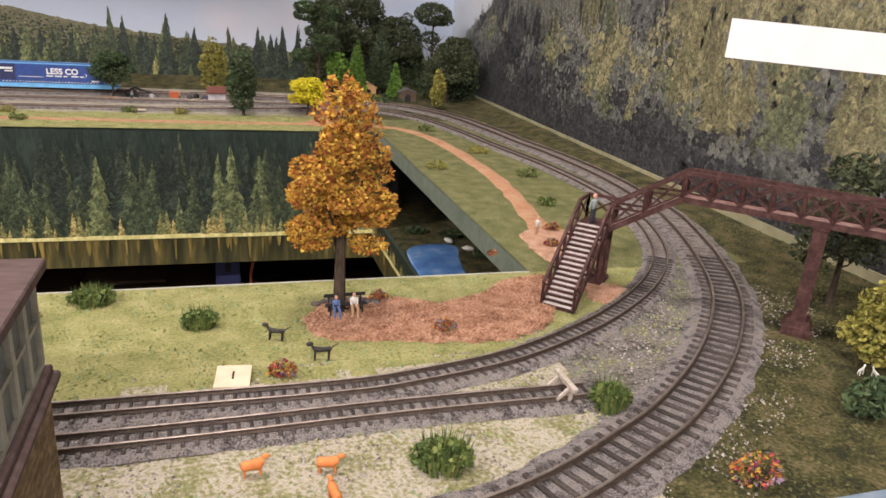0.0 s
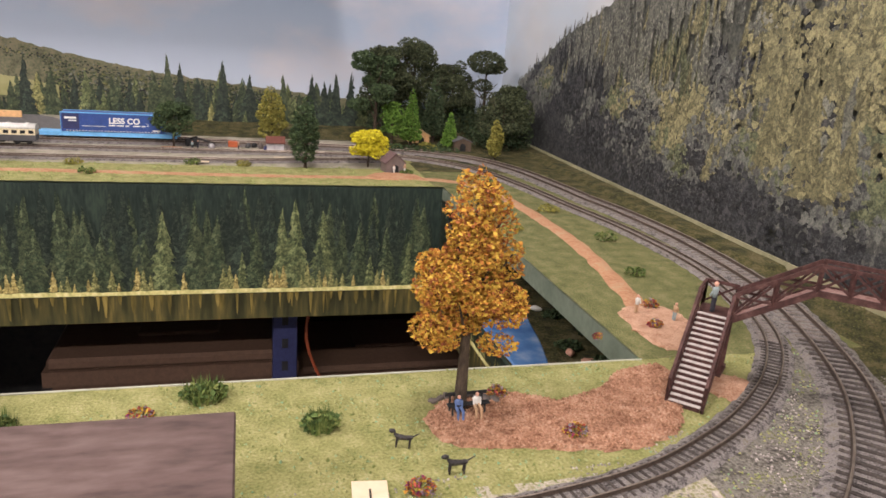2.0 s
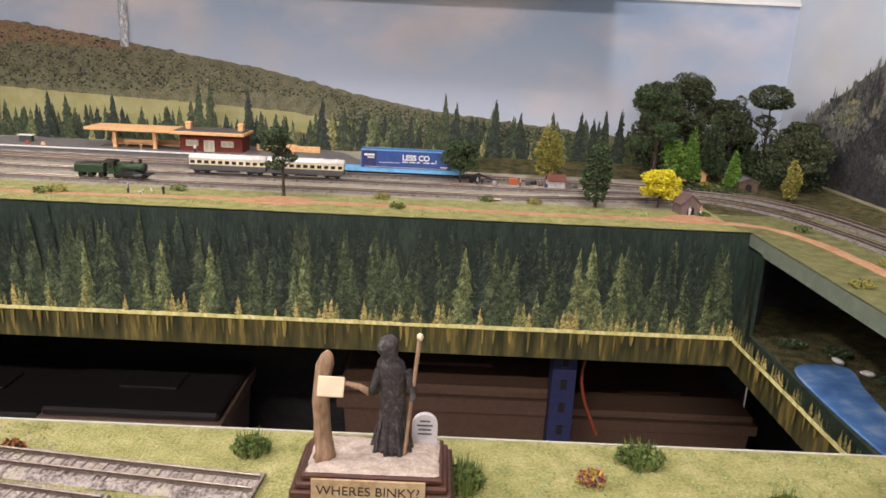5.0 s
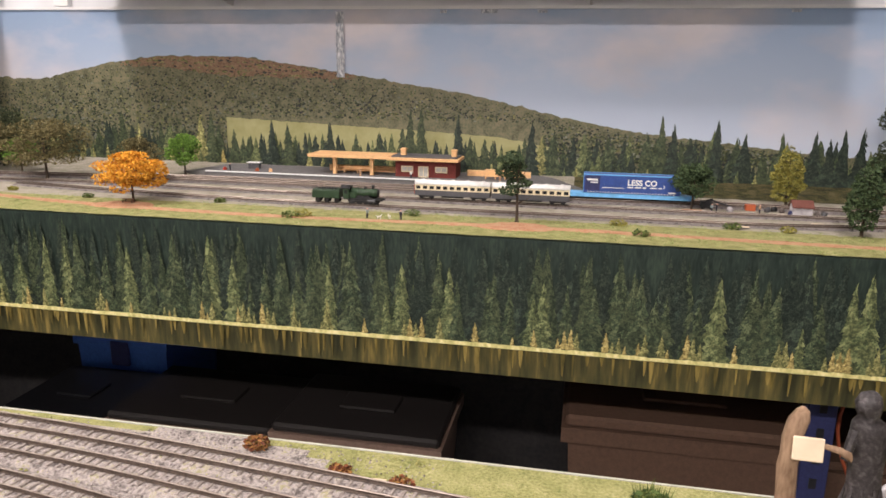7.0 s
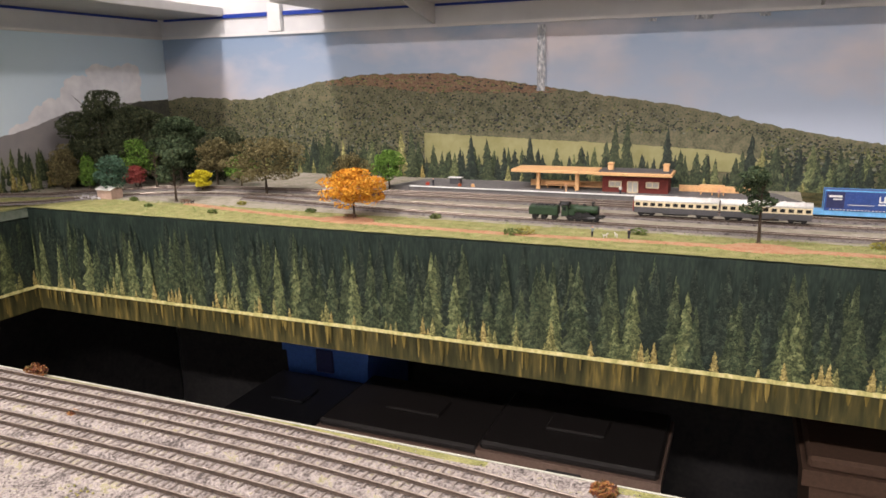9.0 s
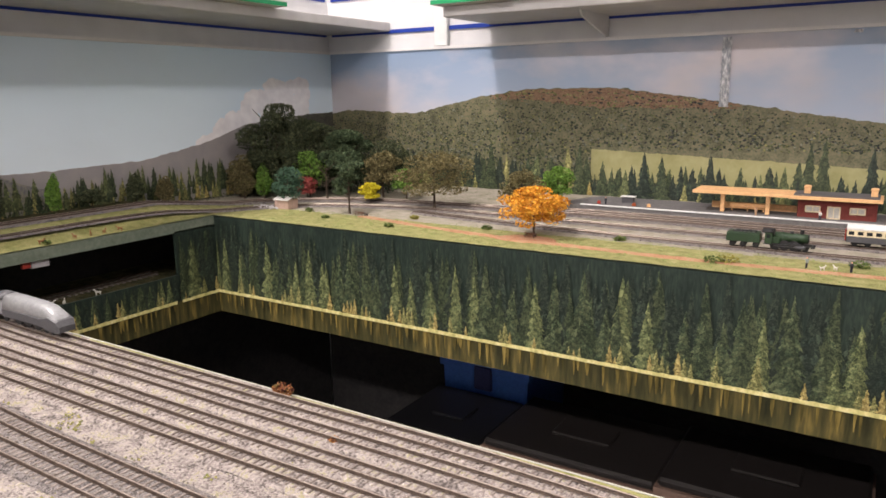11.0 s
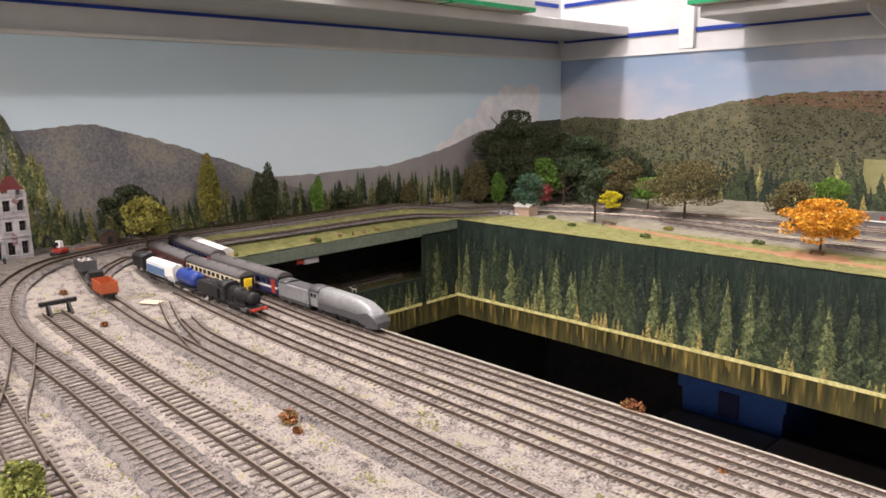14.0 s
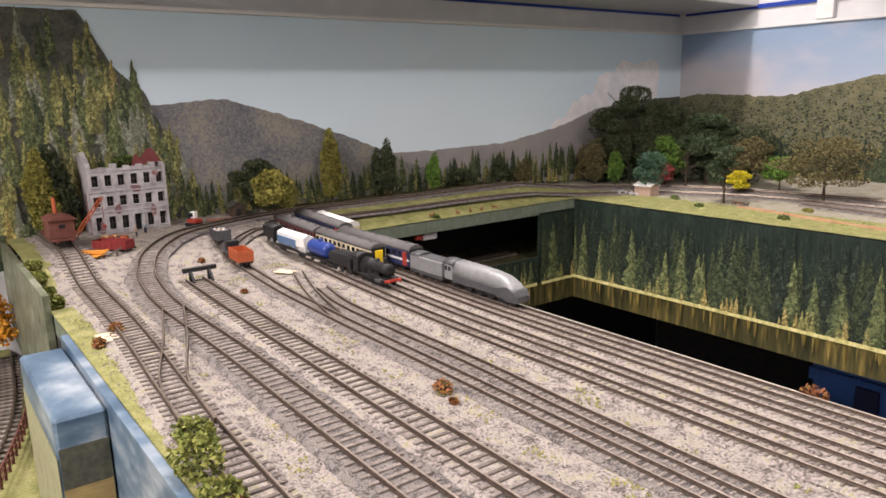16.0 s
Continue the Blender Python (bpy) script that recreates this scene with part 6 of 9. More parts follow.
def open_wagon(label, p, turn, paint_, length=0.036, load=None, h=0.011, wide=1.0):
    root = thing("open_wagon", label, "wagon", p, turn, "wagons")
    L, w = length / 2, 0.0082 * wide
    bm = bmesh.new()
    z0, z1, t = 0.0058, 0.0058 + h, 0.0007
    box(bm, -L, -w, z0, L, w, z0 + t)
    box(bm, -L, -w, z0 + t, L, -w + t, z1)
    box(bm, -L, w - t, z0 + t, L, w, z1)
    box(bm, -L, -w + t, z0 + t, -L + t, w - t, z1)
    box(bm, L - t, -w + t, z0 + t, L, w - t, z1)
    for q in np.linspace(-L * 0.85, L * 0.85, 6):
        for s in (-1, 1):
            box(bm, q - 0.0004, s * w, z0, q + 0.0004, s * (w + 0.0006), z1)
    part("body", bm, paint_, root)
    bm = bmesh.new()
    box(bm, -L * 0.94, -w * 0.75, 0.0040, L * 0.94, w * 0.75, 0.0058, 0.0003)
    for s in (-1, 1):
        for q in (-1, 1):
            rod(bm, (q * L, s * 0.005, 0.0055), (q * (L + 0.003), s * 0.005, 0.0055), 0.0006, 0.0012, 8)
    part("underframe", bm, P_BLACK, root)
    wheels(root, (-L * 0.6, L * 0.6), 0.0046, 0.0033)
    if load:
        bm = bmesh.new()
        for q in range(24):
            rng = random.Random(q + 3)
            blob(bm, (rng.uniform(-L * 0.8, L * 0.8), rng.uniform(-w * 0.7, w * 0.7), z1 - 0.002), 0.0025, q, 1)
        part("load", bm, load, root)
    return root


def rail_z(x, y):
    return 1.0 + ramp(x, y) + RAIL_TOP


def yard_trains():
    streamliner("silver-grey streamlined locomotive with tender in the yard", (-1.166, 0.037, rail_z(-1.15, 0)), 0)
    coach("navy and white coach with a grey roof and yellow gangway", (-1.315, 0.040, rail_z(-1.3, 0)), 0, 0.140, P_NAVY, P_NAVY, P_ROOFGREY, P_YELLOW, "yellow gangway door", P_WHITE)
    coach("navy and white coach with a dark grey roof", (-1.462, 0.052, rail_z(-1.44, 0)), -5, 0.140, P_NAVY, P_NAVY, P_ROOFGREY, stripe=P_WHITE)
    coach("maroon and cream coach with a grey and cream roof", (-1.335, 0.017, rail_z(-1.33, 0)), -1, 0.120, P_MAROON, P_CREAM, P_ROOFGREY, P_YELLOW, "yellow gangway door")
    coach("maroon coach with a dark grey roof", (-1.458, 0.022, rail_z(-1.43, 0)), -4, 0.115, P_MAROON, P_MAROON, P_ROOFGREY)
    coach("white-roofed coach standing in the yard", (-1.455, 0.068, rail_z(-1.43, 0.05)), -6, 0.10, P_DKGREY, P_CREAM, P_WHITEROOF)
    steam_loco("black steam locomotive with red buffer beam in the yard", (-1.262, -0.010, rail_z(-1.26, 0)), 0, P_BLACK, P_BLACK, P_BLACK, P_RED, 0.104)
    # blue tank wagon
    root = thing("tank_wagon", "bright blue tank wagon behind the black locomotive", "wagon", (-1.345, -0.010, rail_z(-1.34, 0)), 0, "wagons")
    bm = bmesh.new()
    lathe(bm, -0.020, 0.020, 0, 0.0145, [(0, 0.004), (0.05, 0.0075), (0.12, 0.0080), (0.88, 0.0080), (0.95, 0.0075), (1, 0.004)])
    rod(bm, (0, 0, 0.021), (0, 0, 0.0245), 0.003, 0.0026, 10)
    part("tank", bm, paint("tank_blue", (0.025, 0.05, 0.22), 0.35), root)
    bm = bmesh.new()
    box(bm, -0.022, -0.0070, 0.0042, 0.022, 0.0070, 0.0066, 0.0003)
    part("underframe", bm, P_BLACK, root)
    wheels(root, (-0.013, 0.013), 0.0046, 0.0033)
    # white and blue hopper wagon
    root = thing("hopper_wagon", "white and blue covered hopper wagon in the yard", "wagon", (-1.405, -0.011, rail_z(-1.405, 0)), 0, "wagons")
    bm = bmesh.new()
    rings = [[(x, -w, 0.012), (x, -w * 0.9, 0.0215), (x, 0, 0.0245), (x, w * 0.9, 0.0215), (x, w, 0.012), (x, w * 0.5, 0.006), (x, -w * 0.5, 0.006)] for x, w in ((-0.030, 0.0078), (0.026, 0.0084), (0.032, 0.005))]
    ring_mesh(bm, rings)
    part("body", bm, P_WHITE, root)
    bm = bmesh.new()
    box(bm, -0.028, -0.0086, 0.0095, 0.018, 0.0086, 0.0180, 0.0003)
    part("side_panel", bm, paint("dusty_blue", (0.10, 0.17, 0.30), 0.5), root, "blue lower panel")
    bm = bmesh.new()
    for x in (0.024, 0.030, 0.036):
        for s in (-1, 1):
            rod(bm, (x, s * 0.006, 0.006), (x - 0.004, s * 0.006, 0.022), 0.0005)
    part("ladder", bm, P_WHITE, root)
    bm = bmesh.new()
    box(bm, -0.036, -0.0070, 0.0042, 0.038, 0.0070, 0.0062, 0.0003)
    part("underframe", bm, P_BLACK, root)
    wheels(root, (-0.026, -0.018, 0.02, 0.028), 0.0046, 0.0033)
    root = thing("covered_van", "small black covered van at the end of the row", "wagon", (-1.456, -0.012, rail_z(-1.45, 0)), 0, "wagons")
    bm = bmesh.new()
    box(bm, -0.014, -0.0080, 0.0055, 0.014, 0.0080, 0.0170, 0.0005)
    ring_mesh(bm, [[(x, 0.0084 * math.cos(a), 0.0168 + 0.0040 * math.sin(a)) for a in np.linspace(0, math.pi, 9)] for x in (-0.0145, 0.0145)])
    part("body", bm, P_BLACK, root)
    wheels(root, (-0.008, 0.008), 0.0046, 0.0033)
    open_wagon("orange mineral wagon with white marks, empty", (-1.392, -0.0785, rail_z(-1.40, -0.07)), -5, P_ORANGE, 0.034)
    open_wagon("dark wagon loaded with grey stone", (-1.468, -0.0715, rail_z(-1.465, -0.07)), -6, P_DKGREY, 0.030, M_STONES)
    root = thing("shunting_engine", "small grey shunting engine between two wagons", "locomotive", (-1.431, -0.0752, rail_z(-1.43, -0.075)), -5)
    bm = bmesh.new()
    box(bm, -0.013, -0.0072, 0.0055, 0.013, 0.0072, 0.0075, 0.0003)
    box(bm, -0.012, -0.0050, 0.0075, 0.002, 0.0050, 0.0135, 0.0007)
    rod(bm, (-0.009, 0, 0.013), (-0.009, 0, 0.018), 0.0011)
    part("body", bm, P_DKGREY, root)
    bm = bmesh.new()
    box(bm, 0.002, -0.0068, 0.0075, 0.011, 0.0068, 0.0180, 0.0006)
    part("cab", bm, P_BLACK, root)
    wheels(root, (-0.007, 0.007), 0.0046, 0.0036)


yard_trains()
# far side trains
steam_loco("dark green steam locomotive with tender on the far line", (-0.655, 0.656, rail_z(-0.6, 0.6)), 0, P_GREEN, P_GREEN, P_GREEN, P_BLACK, 0.094)
for k, x in enumerate((-0.523, -0.415)):
    coach("grey and cream coach with white roof on far line", (x, 0.722, rail_z(x, 0.7)), 180, 0.105, P_DKGREY, P_CREAM, P_WHITEROOF, P_RED if k == 0 else None, "red end door")


def container_wagon():
    root = thing("container_wagon", "pale blue flat wagon under a large container", "wagon", (-0.285, 0.784, 1.0 + BED + 0.0040), 0)
    bm = bmesh.new()
    box(bm, -0.090, -0.010, 0.0055, 0.092, 0.010, 0.0085, 0.0004)
    for s in (-1, 1):
        box(bm, -0.088, s * 0.010, 0.0025, 0.088, s * 0.0088, 0.0055, 0.0003)
    part("deck", bm, P_SKYBLUE, root)
    for x in (-0.07, 0.07):
        bm = bmesh.new()
        box(bm, x - 0.014, -0.008, 0.0022, x + 0.014, 0.008, 0.0048, 0.0004)
        part("bogie", bm, P_BLACK, root)
        wheels(root, (x - 0.009, x + 0.009), 0.0082, 0.0036)
    top = thing("shipping_container", "blue corrugated shipping container with white lettering", "container", (-0.279, 0.784, 1.0 + BED + 0.0127))
    bm = bmesh.new()
    L, w, h = 0.0660, 0.0105, 0.0265
    box(bm, -L, -w, 0, L, w, h, 0.0004)
    for q in range(44):
        x = -L + 0.003 + q * (2 * L - 0.006) / 43
        for s in (-1, 1):
            box(bm, x - 0.0008, s * w, 0.0022, x + 0.0008, s * (w + 0.0004), h - 0.0016)
    part("body", bm, P_CONT, top)
    bm = bmesh.new()
    for s in (-1, 1):
        box(bm, -L, s * (w - 0.0004), h - 0.0012, L, s * (w + 0.0007), h + 0.0003)
        for e in (-1, 1):
            box(bm, e * L, s * (w - 0.001), 0, e * (L + 0.0005), s * (w + 0.0007), h)
    part("frame", bm, P_SKYBLUE, top, "pale corner posts and top rail")
    front = Matrix.Translation((0.014, -w - 0.0006, h * 0.60)) @ pose(0, 0, 0, 90)
    text_part("lettering", "LESS CO", 0.0108, P_WHITE, top, front, bold=0.03)
    text_part("lettering", "2", 0.0060, P_WHITE, top, Matrix.Translation((0.0435, -w - 0.0006, h * 0.44)) @ pose(0, 0, 0, 90))
    bm = bmesh.new()
    for a, b in ((-0.006, 0.002), (0.004, 0.013), (0.015, 0.02), (0.025, 0.034), (0.036, 0.041)):
        box(bm, a, -w - 0.0008, h * 0.34, b, -w - 0.0004, h * 0.40)
    box(bm, -0.040, -w - 0.0008, h * 0.30, -0.010, -w - 0.0004, h * 0.325)
    box(bm, 0.050, -w - 0.0008, h * 0.12, 0.060, -w - 0.0004, h * 0.19)
    for q in range(30):
        box(bm, -0.060 + q * 0.004, -w - 0.0008, 0.0012, -0.058 + q * 0.004, -w - 0.0004, 0.0022)
    part("small_print_bars", bm, P_WHITE, top, "white bars of small print")
    bm = bmesh.new()
    box(bm, -0.0640, -w - 0.0006, h * 0.14, -0.0435, -w - 0.0003, h * 0.92)
    part("end_panel", bm, P_NAVY, top, "darker blue company panel")
    bm = bmesh.new()
    box(bm, -0.0615, -w - 0.0010, h * 0.66, -0.0465, -w - 0.0006, h * 0.76)
    box(bm, -0.0565, -w - 0.0010, h * 0.54, -0.0465, -w - 0.0006, h * 0.60)
    part("emblem_bars", bm, P_WHITE, top)


container_wagon()


# ---- footbridge ----
def footbridge():
    d, n = Vector((0.7071, -0.7071, 0)), Vector((0.7071, 0.7071, 0))
    q0 = Vector((0.1640, 0.0200, 0))

    def P(a, b, z):
        return q0 + d * a + n * b + Vector((0, 0, z))
    root = thing("footbridge", "red-brown timber footbridge with grey stairs over the curve", "footbridge", (0, 0, 0))
    W, S, LZ, DZ, RH, WD = 0.0190, 0.0500, 1.0385, 1.0655, 0.0145, 0.0125
    steps = 17
    bmt = bmesh.new()
    box(bmt, -0.5, -0.5, -0.5, 0.5, 0.5, 0.5)
    bmesh.ops.scale(bmt, vec=(W - 0.002, 0.0026, 0.0008), verts=bmt.verts)
    me = mesh_of("tread", bmt, M_TREAD)
    ang = math.degrees(math.atan2(d.y, d.x))
    for k in range(steps):
        f = (k + 0.5) / steps
        p = P(-W / 2, -S * (1 - f), 1.0 + (LZ - 1.0) * (k + 1) / steps)
        ob = new("tread", me)
        ob.parent = root
        ob.matrix_world = Matrix.Translation(p) @ pose(0, 0, 0, 0, 0, ang)
    for k in range(steps):
        f = k / steps
        z1 = 1.0 + (LZ - 1.0) * (k + 1) / steps
        bm = bmesh.new()
        beam(bm, P(-W + 0.0012, -S * (1 - f), z1 - 0.0012), P(-0.0012, -S * (1 - f), z1 - 0.0012), 0.0005, 0.0022)
        part("riser", bm, M_BRIDGE, root)
    for a in (-W, 0.0):
        bm = bmesh.new()
        beam(bm, P(a, -S, 1.0005), P(a, 0, LZ - 0.0005), 0.0014, 0.0042)
        beam(bm, P(a, -S, 1.0 + RH), P(a, 0, LZ + RH), 0.0016, 0.0020)
        for f in np.linspace(0, 1, 6):
            z = 1.0 + (LZ - 1) * f
            beam(bm, P(a, -S * (1 - f), z), P(a, -S * (1 - f), z + RH), 0.0013, 0.0013)
        for f in np.linspace(0, 0.8, 5):
            beam(bm, P(a, -S * (1 - f), 1.0 + (LZ - 1) * f + RH * 0.95), P(a, -S * (0.8 - f), 1.0 + (LZ - 1) * (f + 0.2) + 0.002), 0.0009, 0.0011)
        part("stair_railing", bm, M_BRIDGE, root)
    # landing
    bm = bmesh.new()
    ring_mesh(bm, [[P(-W, 0, z), P(0, 0, z), P(0, W, z), P(-W, W, z)] for z in (LZ - 0.0015, LZ)])
    part("landing_deck", bm, M_BRIDGE, root)
    bm = bmesh.new()
    for a0, b0, a1, b1 in ((-W, 0, -W, W), (-W, W, 0, W)):
        beam(bm, P(a0, b0, LZ + RH), P(a1, b1, LZ + RH), 0.0015, 0.0018)
        beam(bm, P(a0, b0, LZ + 0.001), P(a1, b1, LZ + RH), 0.0009, 0.0011)
        beam(bm, P(a0, b0, LZ + RH), P(a1, b1, LZ + 0.001), 0.0009, 0.0011)
        for a, b in ((a0, b0), (a1, b1)):
            beam(bm, P(a, b, LZ - 0.002), P(a, b, LZ + RH), 0.0015, 0.0015)
    part("landing_railing", bm, M_BRIDGE, root)
    for a, b in ((-W + 0.002, 0.003), (-0.002, 0.003), (-W + 0.002, W - 0.003), (-0.002, W - 0.003)):
        bm = bmesh.new()
        beam(bm, P(a, b, 0.9995), P(a, b, LZ - 0.001), 0.0030, 0.0030)
        part("tower_leg", bm, M_BRIDGE, root)
    for a0, b0, a1, b1 in ((-W + 0.002, 0.003, -0.002, 0.003), (-0.002, 0.003, -0.002, W - 0.003), (-W + 0.002, W - 0.003, -0.002, W - 0.003)):
        for z0, z1 in ((1.004, 1.030), (1.030, 1.004)):
            bm = bmesh.new()
            beam(bm, P(a0, b0, z0), P(a1, b1, z1), 0.0010, 0.0016)
            part("tower_brace", bm, M_BRIDGE, root)
    bm = bmesh.new()
    ring_mesh(bm, [[P(-W - 0.001, -0.001, z), P(0.001, -0.001, z), P(0.001, W + 0.001, z), P(-W - 0.001, W + 0.001, z)] for z in (0.9990, 1.0025)])
    part("tower_base", bm, M_BRIDGE, root)
    # spans: a rising one, then a level one over the tracks
    spans = [((0.0, LZ), (0.0200, (LZ + DZ) / 2)), ((0.0200, (LZ + DZ) / 2), (0.0400, DZ))] + [((0.040 + 0.0155 * k, DZ), (0.0555 + 0.0155 * k, DZ)) for k in range(9)]
    end = spans[-1][1][0]
    plank_paint = mat("worn_red_deck", [(0.15, 0.07, 0.06), (0.28, 0.17, 0.15), (0.36, 0.26, 0.23)], 120, 0.85, bump=0.3)
    for (a0, z0), (a1, z1) in spans:
        bm = bmesh.new()
        ring_mesh(bm, [[P(a, 0.001, z - 0.0012), P(a, WD - 0.001, z - 0.0012), P(a, WD - 0.001, z), P(a, 0.001, z)] for a, z in ((a0, z0), (a1, z1))])
        part("deck_panel", bm, plank_paint, root, "worn pinkish walkway deck")
    for b in (0.0, WD):
        side = new("truss")
        side.parent = root
        members = []
        for (a0, z0), (a1, z1) in spans:
            members += [("bottom_chord", (a0, z0 - 0.0010), (a1, z1 - 0.0010), 0.0016, 0.0034), ("top_chord", (a0, z0 + RH), (a1, z1 + RH), 0.0018, 0.0022), ("post", (a0, z0), (a0, z0 + RH), 0.0018, 0.0018), ("brace", (a0, z0 + 0.001), (a1, z1 + RH - 0.001), 0.0010, 0.0013), ("brace", (a0, z0 + RH - 0.001), (a1, z1 + 0.001), 0.0010, 0.0013)]
        members.append(("post", (end, DZ), (end, DZ + RH), 0.0018, 0.0018))
        for name, (a0, z0), (a1, z1), w, h in members:
            bm = bmesh.new()
            beam(bm, P(a0, b, z0), P(a1, b, z1), w, h)
            part(name, bm, M_BRIDGE, side)
    bm = bmesh.new()
    c = P(0.113, WD / 2, 0)
    ring_mesh(bm, [[c + d * s * x + n * t * y + Vector((0, 0, z)) for s, t in ((-1, -1), (1, -1), (1, 1), (-1, 1))] for z, x, y in ((0.9990, 0.0075, 0.0095), (1.0050, 0.0075, 0.0095), (1.0052, 0.0060, 0.0080), (1.0085, 0.0060, 0.0080), (1.0087, 0.0036, 0.0050), (1.0610, 0.0036, 0.0050), (1.0612, 0.0044, 0.0064), (1.0640, 0.0044, 0.0064))])
    part("pier", bm, M_BRIDGE, root)


footbridge()


# ---- small figurines: plain shapes ----
FIG = [paint("figurine_" + n, c, 0.6) for n, c in (("blue", (0.10, 0.15, 0.30)), ("white", (0.62, 0.60, 0.56)), ("grey", (0.25, 0.30, 0.30)), ("tan", (0.42, 0.27, 0.16)), ("dark", (0.03, 0.03, 0.04)), ("pink", (0.55, 0.30, 0.22)))]


def figurine(label, p, turn, h, body, legs, seated=False):
    bm = bmesh.new()
    k = h / 0.018
    if seated:
        for s in (-1, 1):
            rod(bm, (s * 0.0014 * k, 0, 0.0075 * k), (s * 0.0018 * k, -0.0066 * k, 0.0072 * k), 0.0012 * k, 0.0010 * k, 7, 1)
            rod(bm, (s * 0.0018 * k, -0.0066 * k, 0.0072 * k), (s * 0.0018 * k, -0.0074 * k, 0.0006), 0.0010 * k, 0.0008 * k, 7, 1)
        z0 = 0.0070 * k
    else:
        for s in (-1, 1):
            rod(bm, (s * 0.0010 * k, 0, 0.0), (s * 0.0009 * k, 0, 0.0085 * k), 0.0009 * k, 0.0012 * k, 7, 1)
        z0 = 0.0080 * k
    ring_mesh(bm, [[(r * 1.25 * math.cos(a), r * 0.8 * math.sin(a), z0 + z * k) for a in np.linspace(0, 6.283, 9)[:-1]] for z, r in ((0, 0.0016 * k), (0.003, 0.0017 * k), (0.0056, 0.0021 * k), (0.0064, 0.0010 * k))])
    for s in (-1, 1):
        rod(bm, (s * 0.0024 * k, 0, z0 + 0.0056 * k), (s * 0.0022 * k, -0.0018 * k, z0 + 0.0012 * k), 0.0007 * k, 0.0006 * k, 6)
    blob(bm, (0, -0.0002, z0 + 0.0080 * k), 0.00135 * k, 2, 2, (0.9, 1, 1.15), 0.0, 2)
    return solo("figurine", bm, [FIG[body], FIG[legs], FIG[5]], label, "figurine", p, turn, "figurines")


def animal(label, p, turn, material, k=1.0, tail=True, kind="animal_figurine", fat=1.0):
    bm = bmesh.new()
    ring_mesh(bm, [[(x * k, r * fat * 0.8 * k * math.cos(a), (0.0052 + dz / fat + r * fat * math.sin(a)) * k) for a in np.linspace(0, 6.283, 9)[:-1]] for x, r, dz in ((-0.0046, 0.0008, 0.0004), (-0.0036, 0.0014, 0.0002), (-0.001, 0.0013, 0), (0.0022, 0.0016, 0), (0.0038, 0.0012, 0.0008), (0.0048, 0.0010, 0.0022))])
    blob(bm, (0.0056 * k, 0, 0.0082 * k), 0.0013 * k, 1, 2, (1.4, 0.8, 0.9), 0.0)
    for x in (-0.0034, 0.003):
        for s in (-1, 1):
            rod(bm, (x * k, s * 0.0009 * k, 0.0048 * k), ((x + 0.0003) * k, s * 0.0010 * k, 0.0), 0.0006 * k, 0.0004 * k, 6)
    if tail:
        rod(bm, (-0.0044 * k, 0, 0.0060 * k), (-0.0078 * k, 0.0006 * k, 0.0088 * k), 0.0004 * k, 0.0002 * k, 5)
    return solo(kind, bm, material, label, "figurine", p, turn, "figurines")


